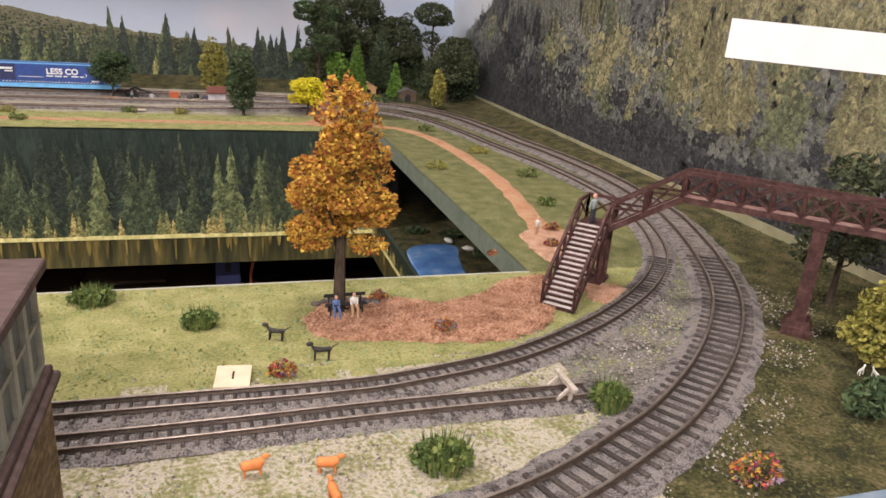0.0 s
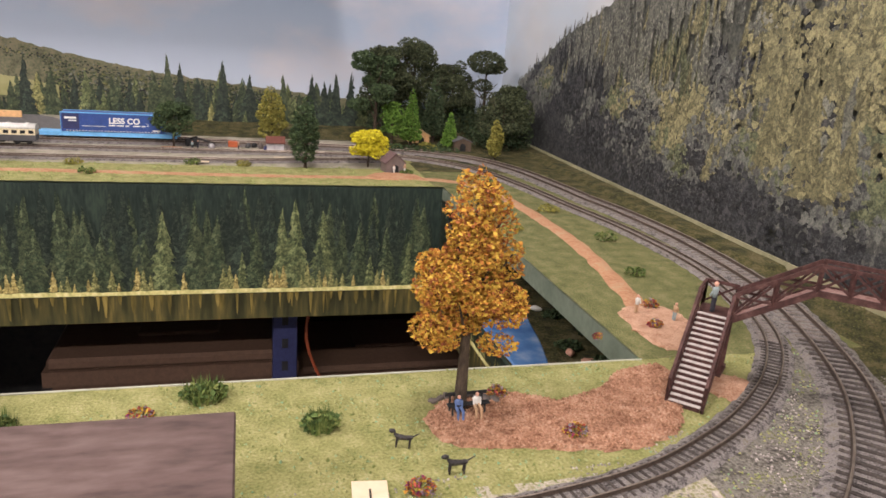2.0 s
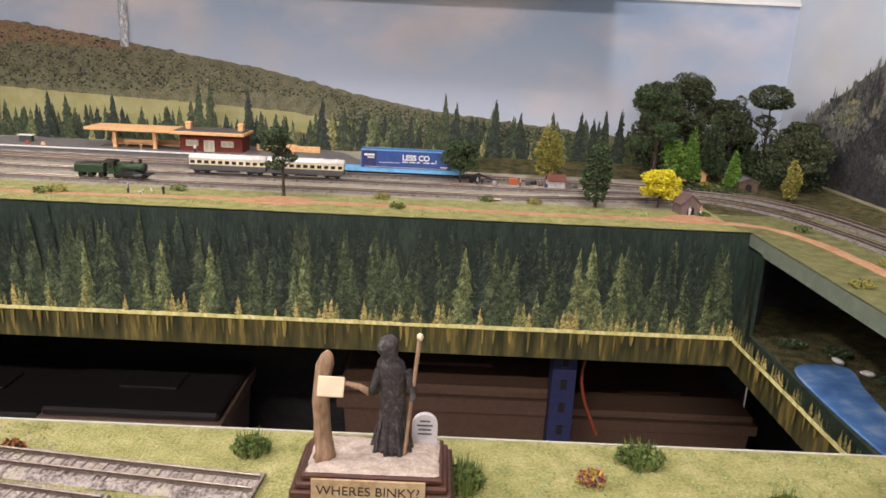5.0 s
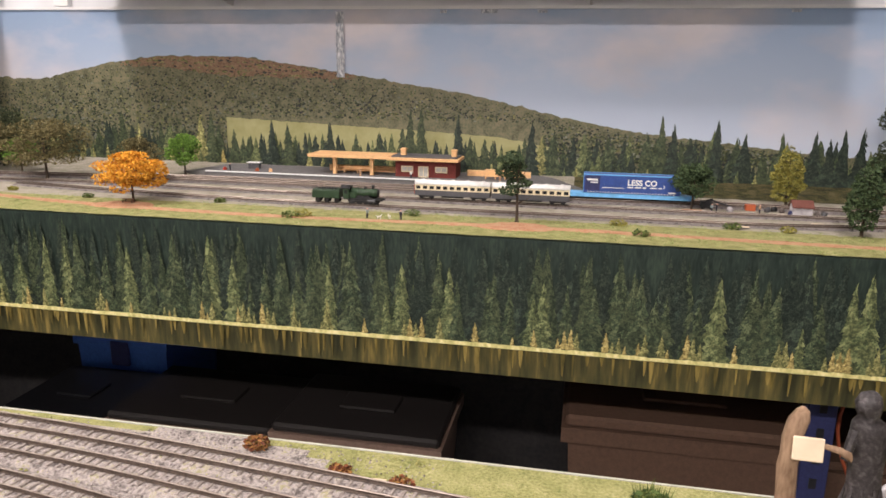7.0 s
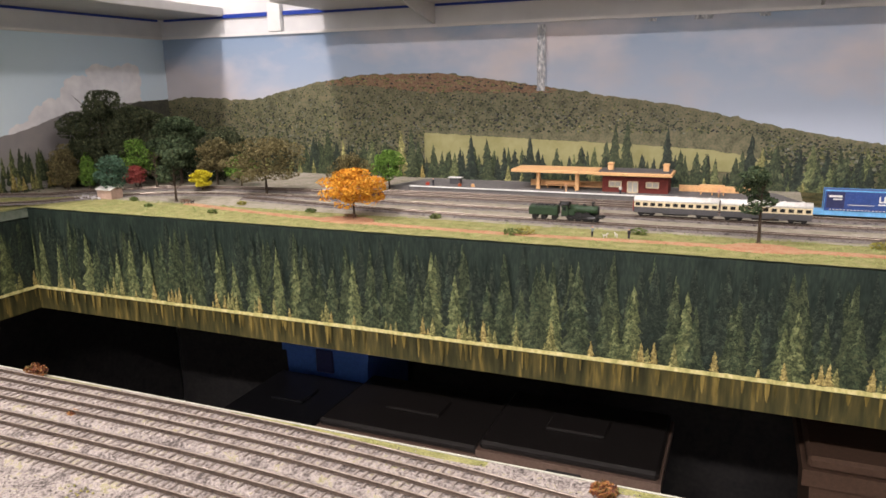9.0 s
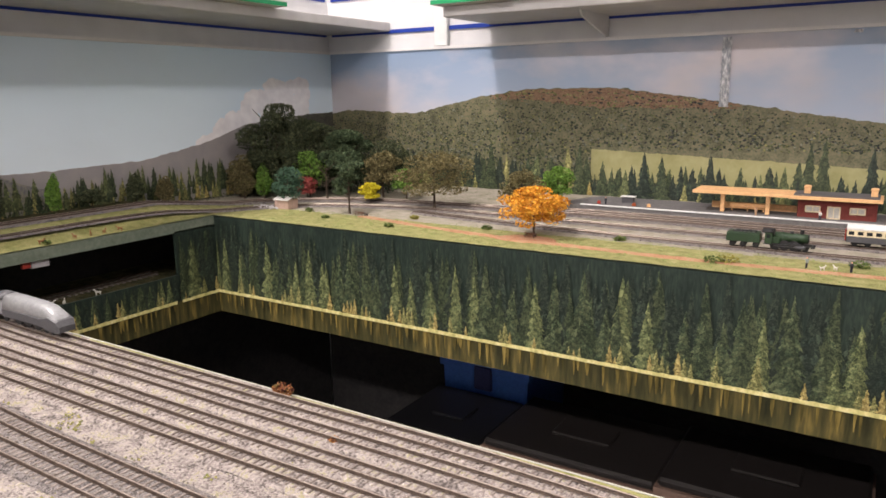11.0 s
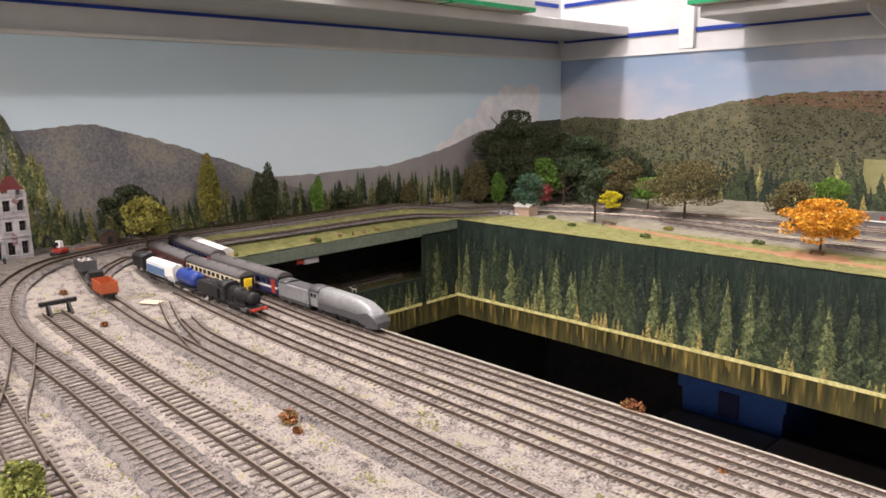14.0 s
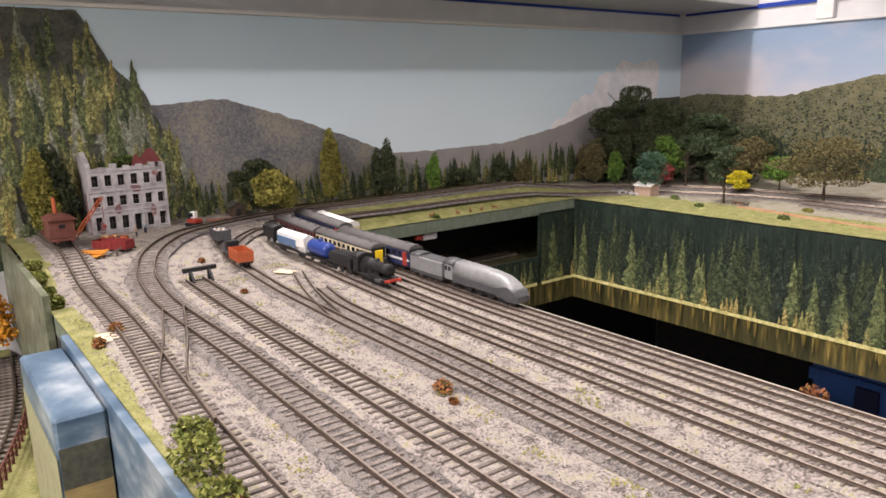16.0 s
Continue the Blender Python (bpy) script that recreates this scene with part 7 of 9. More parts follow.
def figures():
    figurine("seated figurine in blue on the bench", at(-0.0035, -0.0015, 0.001), 0, 0.0132, 0, 0, True)
    figurine("seated figurine in white on the bench", at(0.0060, -0.0012, 0.001), 0, 0.0138, 1, 3, True)
    figurine("standing figurine in a grey jacket at the stair head", (0.1600, 0.0320, 1.0387), -150, 0.019, 2, 4)
    figurine("small figurine in white standing on the path", at(0.165, 0.119, 0.0012), 20, 0.015, 1, 3)
    figurine("small figurine in brown walking by the flowers", at(0.186, 0.103, 0.0012), 100, 0.014, 3, 2)
    figurine("tiny figurine walking on the far path", at(-0.606, 0.586, 0.001), 60, 0.013, 2, 4)
    figurine("tiny figurine in dark clothes on the far path", at(-0.563, 0.586, 0.001), 10, 0.012, 4, 4)
    for k, (x, y) in enumerate(((-0.59, 0.583), (-0.578, 0.588))):
        animal("tiny white dog figurine on the far path", at(x, y, 0.001), 40 + 90 * k, FIG[1], 0.6)
    animal("thin black dog figurine on the grass", at(-0.036, -0.023), 160, P_PEWTER, 0.95)
    animal("black dog figurine standing on the grass", at(-0.017, -0.047), 175, P_PEWTER, 1.0)
    pig = paint("orange_animal", (0.60, 0.20, 0.06), 0.6)
    for x, y, a in ((-0.052, -0.127, 10), (-0.026, -0.130, -10), (-0.026, -0.147, 100)):
        animal("small orange-brown animal figurine by the siding", at(x, y), a, pig, 0.85, False, fat=1.75)
    sheep = paint("sheep_white", (0.70, 0.68, 0.62), 0.8)
    for k, (x, y) in enumerate(((0.244, -0.105), (0.249, -0.109))):
        animal("white sheep figurine by the dark bush", at(x, y), 20 + 50 * k, sheep, 0.55, False)
    for k, (x, y) in enumerate(((-1.505, 0.20), (-1.508, 0.26), (-1.500, 0.275), (-1.504, 0.33))):
        animal("white sheep figurine on the lower board", (x - 0.018, y, 0.9053), 70 * k, sheep, 1.0, False)
    horse = paint("chestnut", (0.22, 0.09, 0.04), 0.7)
    for k, (x, y) in enumerate(((-1.500, 0.245), (-1.497, 0.335), (-1.499, 0.315), (-1.497, 0.29), (-1.497, 0.36))):
        animal("brown grazing animal figurine on the west strip", at(x, y), 90 + 30 * k, horse, 0.85, True)
    figurine("figurine by the ruined mill door", at(-1.572, -0.125), 60, 0.014, 2, 4)
    figurine("figurine working by the mill", at(-1.553, -0.14), 10, 0.013, 3, 4)
    figurine("figurine in white at the station door", (-0.616, 0.857, 1.0112), 0, 0.014, 1, 4)
    figurine("figurine on the platform under the canopy", (-0.70, 0.855, 1.0112), 0, 0.013, 3, 3)
    figurine("figurine waiting at the platform end", (-0.93, 0.86, 1.0112), 0, 0.013, 4, 4)
    figurine("figurine in red on the platform", (-0.475, 0.87, 1.0112), 0, 0.013, 5, 3)
    for k, (x, y) in enumerate(((-0.175, 0.745), (-0.168, 0.75), (-0.113, 0.752))):
        figurine("tiny workman figurine near the yard office", at(x, y), 50 * k, 0.012, (2, 4, 3)[k], 4)
    figurine("white figurine at the stone hut door", at(0.083, 0.602, 0.0012), 0, 0.011, 1, 1)
    figurine("figurine beside the stone hut", at(0.098, 0.605, 0.0012), 0, 0.012, 3, 1)


figures()


def bench(p, turn, label, table=False):
    root = thing("picnic_table" if table else "bench", label, "bench", p, turn)
    k = 0.7 if table else 1.0
    for y, z in ((0.0, 0.0062), (-0.0022, 0.0062)) if not table else ((0.0015, 0.0075), (-0.0015, 0.0075), (0.006, 0.004), (-0.006, 0.004)):
        bm = bmesh.new()
        box(bm, -0.0125 * k, y * k - 0.0010, z * k, 0.0125 * k, y * k + 0.0009, z * k + 0.0008, 0.0002)
        part("slat", bm, P_BLACK if not table else P_BROWN, root)
    if not table:
        bm = bmesh.new()
        box(bm, -0.0125, 0.0035, 0.0095, 0.0125, 0.0042, 0.0118, 0.0002)
        part("backrest", bm, P_BLACK, root)
    for x in (-0.0095, 0.0095):
        bm = bmesh.new()
        beam(bm, (x * k, -0.0030, 0), (x * k, -0.0018, 0.0062 * k), 0.0009, 0.0009)
        beam(bm, (x * k, 0.0030, 0), (x * k, 0.0036, (0.0105 if not table else 0.0072) * (1 if not table else k)), 0.0009, 0.0009)
        part("leg", bm, P_BLACK, root)
    return root


bench(at(0.002, 0.0005, 0.0014), 3, "dark slatted bench under the autumn tree").scale = (0.9, 0.9, 0.85)
bench(at(-0.943, 0.598, 0.001), 0, "small wooden bench under the orange tree", True)
bench(at(-1.262, 0.632, 0.001), 0, "small dark picnic table by the cedar", True)
animal("small dark dog figurine beside the picnic table", at(-1.248, 0.63, 0.001), 0, P_PEWTER, 0.7)
rocks = random.Random(4)
for k in range(9):
    bm = bmesh.new()
    blob(bm, (0, 0, 0.0008), rocks.uniform(0.0018, 0.003), k, 2, (1.5, 1, 0.7), 0.5)
    solo("rock", bm, P_LOWERWOOD, "dark rock edging the tree bed", "rock", at(-0.012 + 0.004 * k, 0.0145 + 0.004 * math.sin(k * 0.5), 0.0008), 40 * k, "rocks round the tree")


def card(p, turn, w, h, mark):
    root = thing("number_card", "cream number card lying by the track", "card", p, turn, "number cards")
    bm = bmesh.new()
    box(bm, -w / 2, -h / 2, 0, w / 2, h / 2, 0.0007, 0.0001)
    part("board", bm, M_CARD, root)
    if mark:
        text_part("numeral", mark, h * 0.5, M_INK, root, pose(0, 0, 0.0009), 0.00005)


card(at(-0.057, -0.058, 0.001), -6, 0.0150, 0.0190, "1")
card(at(-0.432, 0.016, 0.001), 2, 0.0155, 0.017, "5")
card(at(-1.246, -0.241, 0.001), 4, 0.022, 0.013, "7")
card(at(-0.059, 0.687, 0.001), 0, 0.014, 0.008, "")
card(at(-0.155, 0.640, 0.003), 0, 0.013, 0.007, "")
card(at(-1.345, -0.052, 0.0015), 30, 0.022, 0.012, "")


def hung_card():
    root = thing("white_sign", "plain white card sign held above the mountain corner", "sign", (0, 0, 0))
    bm = bmesh.new()
    a, b = Vector((0.1634, -0.0592, 1.1470)), Vector((0.245, -0.105, 1.1445))
    up = Vector((0, 0, 0.0172))
    back = Vector((0.0006, 0.0010, 0))
    ring_mesh(bm, [[p, p + up, p + up + back, p + back] for p in (a, b)])
    part("face", bm, M_WHITE, root)
    bm = bmesh.new()
    rod(bm, b + up * 0.5, (0.37, -0.172, 1.153), 0.0012)
    part("arm", bm, M_WHITE, root)


hung_card()


def stop_block(p, turn, k, material):
    root = thing("buffer_stop", "weathered timber buffer stop at the track end", "buffer stop", p, turn)
    for y in (-0.0085, 0.0085):
        bm = bmesh.new()
        beam(bm, (0, y * k, 0), (0, y * k, 0.013 * k), 0.0028 * k, 0.0028 * k)
        beam(bm, (0, y * k, 0.011 * k), (-0.010 * k, y * k, 0.001), 0.0020 * k, 0.0020 * k)
        part("post", bm, material, root)
    bm = bmesh.new()
    box(bm, -0.002 * k, -0.0155 * k, 0.0092 * k, 0.0022 * k, 0.0155 * k, 0.0132 * k, 0.0004)
    part("cross_beam", bm, material, root)


stop_block((0.083, -0.0985, 1.0 + BED), 0, 0.62, mat("bleached_timber", [(0.30, 0.25, 0.20), (0.46, 0.41, 0.36)], 200, 0.85))
stop_block((-1.368, -0.130, 1.0 + BED), 180, 1.05, P_BLACK)


# ---- signal cabin in the foreground ----
def signal_cabin():
    root = thing("signal_cabin", "brown stone signal cabin with a flat felt roof", "building", (0, 0, 0))
    x0, x1, y0, y1 = -0.190, -0.1115, -0.190, -0.1315
    bm = bmesh.new()
    box(bm, x0 - 0.001, y0 - 0.001, 0.999, x1 + 0.0005, y1 + 0.0005, 1.046, 0.0006)
    part("base_wall", bm, P_BROWNSTONE, root)
    bm = bmesh.new()
    box(bm, x0 - 0.004, y0 - 0.004, 1.046, x1 + 0.0034, y1 + 0.0034, 1.0485, 0.0006)
    box(bm, x0 - 0.002, y0 - 0.002, 1.0485, x1 + 0.0018, y1 + 0.0018, 1.0515, 0.0006)
    part("ledge", bm, P_ROOFBROWN, root)
    bm = bmesh.new()
    box(bm, x0 - 0.003, y0 - 0.003, 1.0815, x1 + 0.003, y1 + 0.0035, 1.0850, 0.0005)
    part("roof", bm, P_ROOFBROWN, root)
    frame_paint = paint("grey_green_frames", (0.34, 0.33, 0.27), 0.6)
    bm = bmesh.new()
    box(bm, x0 + 0.002, y0 + 0.002, 1.0515, x1 - 0.002, y1 - 0.002, 1.0815)
    part("inner_wall", bm, P_DKGREY, root)
    for wall in ("east", "north"):
        n = 4 if wall == "east" else 5
        a0, a1 = (y0, y1) if wall == "east" else (x0, x1)
        for k in range(n):
            u0, u1 = a0 + (a1 - a0) * k / n, a0 + (a1 - a0) * (k + 1) / n
            bm = bmesh.new()
            for z0, z1 in ((1.0515, 1.0532), (1.0660, 1.0674), (1.0798, 1.0815)):
                if wall == "east":
                    box(bm, x1 - 0.002, u0, z0, x1, u1, z1)
                else:
                    box(bm, u0, y1 - 0.002, z0, u1, y1, z1)
            for u in (u0, u1 - 0.0016):
                if wall == "east":
                    box(bm, x1 - 0.002, u, 1.0532, x1 + 0.0003, u + 0.0016, 1.0798)
                else:
                    box(bm, u, y1 - 0.002, 1.0532, u + 0.0016, y1 + 0.0003, 1.0798)
            win = part("window", bm, frame_paint, root)
            bm = bmesh.new()
            if wall == "east":
                box(bm, x1 - 0.0016, u0 + 0.0016, 1.0532, x1 - 0.0012, u1 - 0.0016, 1.0798)
            else:
                box(bm, u0 + 0.0016, y1 - 0.0016, 1.0532, u1 - 0.0016, y1 - 0.0012, 1.0798)
            part("pane", bm, paint("cabin_glass", (0.20, 0.22, 0.22), 0.12), win)
    bm = bmesh.new()
    ring_mesh(bm, [[(x, -0.162 + 0.005 * math.cos(a), 1.012 + 0.011 * math.sin(a) if math.sin(a) > 0 else 1.000) for a in np.linspace(math.pi, 0, 9)] for x in (x1 + 0.0004, x1 + 0.0010)])
    part("doorway", bm, P_BLACK, root, "dark arched doorway")
    bm = bmesh.new()
    box(bm, -0.186, -0.168, 1.0852, -0.171, -0.150, 1.0856)
    part("paper_label", bm, M_WHITE, root, "pale paper label on the roof")


signal_cabin()


# ---- robed statue on its plinth ----
def statue():
    root = thing("display_plinth", "stepped mahogany plinth with a sandy top and cream plate", "plinth", (-0.2490, -0.0035, 1.0))
    for k, (w, d, z0, z1) in enumerate(((0.0325, 0.0185, -0.001, 0.0155), (0.0305, 0.0170, 0.0155, 0.0185), (0.0285, 0.0155, 0.0185, 0.0215))):
        bm = bmesh.new()
        box(bm, -w, -d, z0, w, d, z1, 0.0008)
        part("step", bm, P_MAHOG, root)
    bm = bmesh.new()
    bmesh.ops.create_grid(bm, x_segments=24, y_segments=20, size=1.0)
    for v in bm.verts:
        e = max(abs(v.co.x), abs(v.co.y))
        v.co = Vector((v.co.x * 0.0272, v.co.y * 0.0143, 0.0217 + (0.0016 * (1 - e ** 4) + 0.0008 * noise.noise(v.co * 5) if e < 0.99 else -0.0004)))
    part("sand_top", bm, P_SOIL, root)
    plate = bmesh.new()
    box(plate, -0.0235, -0.0197, 0.0125, 0.0215, -0.0187, 0.0222, 0.0002)
    pl = part("name_plate", plate, mat("weathered_card", [(0.24, 0.165, 0.085), (0.36, 0.26, 0.15), (0.42, 0.32, 0.2)], 120, 0.85, bump=0.2), root, "cream hand-lettered plate")
    text_part("lettering", "WHERES BINKY?", 0.0056, M_INK, pl, Matrix.Translation((-0.0010, -0.0199, 0.0173)) @ pose(0, 0, 0, 90))
    # the robed figure, one plain mesh
    bm = bmesh.new()
    rings = []
    for z, rx, ry, dx, fold in ((0.0, 0.0085, 0.0078, 0.0, 0.16), (0.004, 0.0074, 0.0066, 0.0, 0.16), (0.012, 0.0060, 0.0052, 0.0, 0.12), (0.022, 0.0056, 0.0046, -0.0003, 0.10), (0.031, 0.0060, 0.0046, -0.0006, 0.07), (0.038, 0.0066, 0.0048, -0.0010, 0.05), (0.043, 0.0058, 0.0046, -0.0016, 0.03), (0.0455, 0.0036, 0.0036, -0.0022, 0.0), (0.048, 0.0042, 0.0042, -0.0027, 0.0), (0.051, 0.0046, 0.0046, -0.0029, 0.0), (0.0540, 0.0036, 0.0037, -0.0026, 0.0), (0.0556, 0.0014, 0.0014, -0.0022, 0.0)):
        rings.append([(dx + rx * (1 + fold * math.sin(a * 7 + z * 300)) * math.cos(a), ry * (1 + fold * math.sin(a * 7 + z * 300)) * math.sin(a), z) for a in np.linspace(0, 6.2832, 29)[:-1]])
    ring_mesh(bm, rings)
    for k in range(9):
        a = k * 0.72
        rod(bm, (0.0052 * math.cos(a), 0.0046 * math.sin(a), 0.018), (0.0088 * math.cos(a + 0.15), 0.0082 * math.sin(a + 0.15), 0.0), 0.0007, 0.0013, 6)
    rod(bm, (0.0058, -0.001, 0.040), (0.0085, -0.0035, 0.0315), 0.0021, 0.0017, 8)
    rod(bm, (0.0085, -0.0035, 0.0315), (0.0086, -0.0062, 0.0275), 0.0016, 0.0010, 8)
    rod(bm, (-0.0062, -0.001, 0.040), (-0.0085, -0.0030, 0.0320), 0.0021, 0.0017, 8)
    rod(bm, (-0.0085, -0.0030, 0.0320), (-0.0098, -0.0042, 0.0290), 0.0018, 0.0012, 8)
    blob(bm, (-0.0055, -0.0018, 0.0500), 0.0026, 3, 2, (0.8, 1, 1.1), 0.1)
    ob = solo("statue", bm, P_PEWTER, "dark pewter hooded robed statue on the plinth", "statue", (-0.2425, 0.0010, 1.0222), 0)
    ob.scale = (0.95, 0.95, 0.93)
    root = thing("staff", "dark staff with a pale knob leaning beside the statue", "staff", (-0.2340, -0.0015, 1.0222))
    bm = bmesh.new()
    rod(bm, (-0.003, -0.0035, 0), (0.0015, 0.001, 0.0515), 0.0008, 0.0009, 8)
    part("shaft", bm, P_POST, root)
    bm = bmesh.new()
    blob(bm, (0.0016, 0.0011, 0.0520), 0.0013, 1, 2, (1, 1, 1.4), 0.4)
    part("knob", bm, M_CARD, root, "pale gnarled knob")
    root = thing("signpost", "weathered carved wooden post with a tilted pale sign", "signpost", (-0.2695, -0.0075, 1.0217))
    bm = bmesh.new()
    ring_mesh(bm, [[(dx + r * (1 + 0.15 * math.sin(5 * a + z * 200)) * math.cos(a), r * (1 + 0.15 * math.sin(5 * a + z * 200)) * math.sin(a), z) for a in np.linspace(0, 6.2832, 13)[:-1]] for z, r, dx in ((0, 0.0052, 0), (0.004, 0.0038, 0), (0.014, 0.0034, -0.001), (0.026, 0.0032, -0.0016), (0.036, 0.0031, -0.0012), (0.043, 0.0034, 0), (0.0465, 0.0024, 0.0008), (0.0482, 0.0006, 0.001))])
    part("post", bm, P_POST, root)
    bm = bmesh.new()
    box(bm, -0.0052, -0.0006, -0.0040, 0.0052, 0.0006, 0.0042, 0.0004, Matrix.Translation((0.0030, -0.0040, 0.0345)) @ pose(0, 0, 0, -14, 4, 6))
    part("sign_board", bm, M_CARD, root)
    bm = bmesh.new()
    rings = [[(x, -0.0015 + r * math.cos(a), z + r * math.sin(a)) for a in np.linspace(0, 6.2832, 9)[:-1]] for x, z, r in ((0.003, 0.0345, 0.0010), (0.009, 0.0350, 0.0010), (0.014, 0.0338, 0.0014), (0.0175, 0.0318, 0.0018))]
    ring_mesh(bm, rings)
    part("arm", bm, P_POST, root)
    root = thing("gravestone", "small grey arched gravestone on the plinth", "gravestone", (-0.2290, 0.0075, 1.0222))
    bm = bmesh.new()
    pts = [(-0.0055, 0), (0.0055, 0)] + [(0.0055 * math.cos(a), 0.0085 + 0.0055 * math.sin(a)) for a in np.linspace(0, math.pi, 11)]
    ring_mesh(bm, [[(u, y, w) for u, w in pts] for y in (-0.0013, 0.0013)])
    part("slab", bm, P_STONE, root)
    bm = bmesh.new()
    for z, w in ((0.0105, 0.0022), (0.0085, 0.0034), (0.0065, 0.0028), (0.0045, 0.0030)):
        box(bm, -w, -0.0016, z, w, -0.0013, z + 0.0007)
    part("carving_bars", bm, P_DKGREY, root)


statue()


# ---- station ----
def station():
    root = thing("station_platform", "long grey station platform with a pale edge", "platform", (0, 0, 0))
    bm = bmesh.new()
    ring_mesh(bm, [[(x, 0.8500 + dy, 0.998), (x, 0.8500 + dy, z), (x, 0.955, z), (x, 0.955, 0.998)] for x, z, dy in ((-1.05, 1.000, 0.05), (-0.97, 1.0105, 0.0), (-0.42, 1.0105, 0.0), (-0.335, 1.000, 0.012))])
    part("slab", bm, P_ASPHALT, root)
    bm = bmesh.new()
    box(bm, -0.97, 0.8488, 1.0098, -0.42, 0.8535, 1.0116, 0.0002)
    part("edge_strip", bm, P_WHITE, root, "pale platform edge")
    root = thing("station_building", "dark red brick station with a tan roof and canopy", "building", (0, 0, 1.0105))
    x0, x1, y0, y1, h = -0.648, -0.548, 0.880, 0.925, 0.0270
    bm = bmesh.new()
    box(bm, x0, y0, 0, x1, y1, h)
    part("wall", bm, P_BRICK, root)
    bm = bmesh.new()
    box(bm, x0 - 0.012, y0 - 0.012, h, x1 + 0.006, y1 + 0.004, h + 0.0045, 0.0004)
    box(bm, -0.795, y0 - 0.012, h + 0.0010, x0 - 0.010, y1 + 0.004, h + 0.0055, 0.0004)
    box(bm, x0 - 0.006, y0 - 0.004, h + 0.0045, x1 + 0.002, y1, h + 0.0062, mi=1)
    part("roof", bm, [P_TAN, P_ROOFGREY], root, "tan fascia with a grey felt top")
    for x in (-0.638, -0.5535):
        bm = bmesh.new()
        box(bm, x - 0.0042, 0.892, h + 0.0062, x + 0.0042, 0.901, h + 0.0180, 0.0005)
        box(bm, x - 0.0050, 0.891, h + 0.0150, x + 0.0050, 0.902, h + 0.0170, 0.0004)
        part("chimney", bm, P_TAN, root)
    for xc, w, z0, z1, nm in ((-0.628, 0.0100, 0.0080, 0.0178, "window"), (-0.5715, 0.0100, 0.0080, 0.0178, "window"), (-0.601, 0.0085, 0.0, 0.0180, "door")):
        bm = bmesh.new()
        for a, b, c, d in ((xc - w, z0, xc - w + 0.0016, z1), (xc + w - 0.0016, z0, xc + w, z1), (xc - w, z1 - 0.0016, xc + w, z1), (xc - w, z0, xc + w, z0 + 0.0016), (xc - 0.0006, z0, xc + 0.0006, z1)):
            box(bm, a, y0 - 0.0012, b, c, y0 + 0.0002, d)
        o = part(nm, bm, P_CREAM, root)
        bm = bmesh.new()
        box(bm, xc - w + 0.001, y0 - 0.0005, z0 + 0.001, xc + w - 0.001, y0 - 0.0002, z1 - 0.001)
        part("pane", bm, paint("pale_curtain_pane", (0.45, 0.44, 0.40), 0.2), o)
    for x in (-0.752, -0.688):
        bm = bmesh.new()
        box(bm, x - 0.003, 0.878, 0, x + 0.003, 0.884, h + 0.001, 0.0004)
        part("canopy_post", bm, P_TAN, root)
    bm = bmesh.new()
    box(bm, -0.775, 0.918, 0, -0.652, 0.9215, 0.0100, 0.0004)
    part("screen_wall", bm, P_TAN, root)
    for xa, xb, yy in ((-0.745, -0.692, 0.900), (-0.505, -0.465, 0.893)):
        root = thing("platform_bench", "tan plastic bench on the platform", "bench", (0, 0, 1.0105))
        bm = bmesh.new()
        box(bm, xa, yy - 0.004, 0.0042, xb, yy + 0.002, 0.0054, 0.0003)
        part("seat", bm, P_TAN, root)
        bm = bmesh.new()
        box(bm, xa, yy + 0.002, 0.0054, xb, yy + 0.0032, 0.0115, 0.0003)
        part("backrest", bm, P_TAN, root)
        for x in (xa + 0.004, (xa + xb) / 2, xb - 0.004):
            bm = bmesh.new()
            box(bm, x - 0.0008, yy - 0.003, 0, x + 0.0008, yy + 0.002, 0.0042)
            part("leg", bm, P_TAN, root)
    for xa, xb in ((-0.535, -0.505), (-0.468, -0.43), (-0.505, -0.468)):
        bm = bmesh.new()
        box(bm, xa, 0.918, 1.0105, xb, 0.9205, 1.0205 if xa != -0.505 else 1.0225, 0.0004)
        solo("platform_fence", bm, P_TAN, "tan panel fence behind the platform", "fence", group="platform fences")
    root = thing("platform_shelter", "small dark shelter with a pale roof on the platform", "shelter", (-0.905, 0.90, 1.0105))
    bm = bmesh.new()
    box(bm, -0.010, -0.004, 0, 0.010, 0.005, 0.010, 0.0004)
    part("body", bm, P_DKGREY, root)
    bm = bmesh.new()
    box(bm, -0.012, -0.006, 0.010, 0.012, 0.006, 0.0115, 0.0003)
    part("roof", bm, P_WHITE, root)
    for k, (x, c) in enumerate(((-0.945, P_RED), (-0.862, P_TAN), (-0.886, P_ORANGE))):
        bm = bmesh.new()
        box(bm, -0.003, -0.002, 0, 0.003, 0.002, 0.004, 0.0005)
        box(bm, -0.002, -0.0015, 0.004, 0.002, 0.0015, 0.0055, 0.0004)
        solo("luggage", bm, c, "small stack of luggage on the platform", "luggage", (x, 0.87, 1.0105), 20 * k, "luggage")


station()


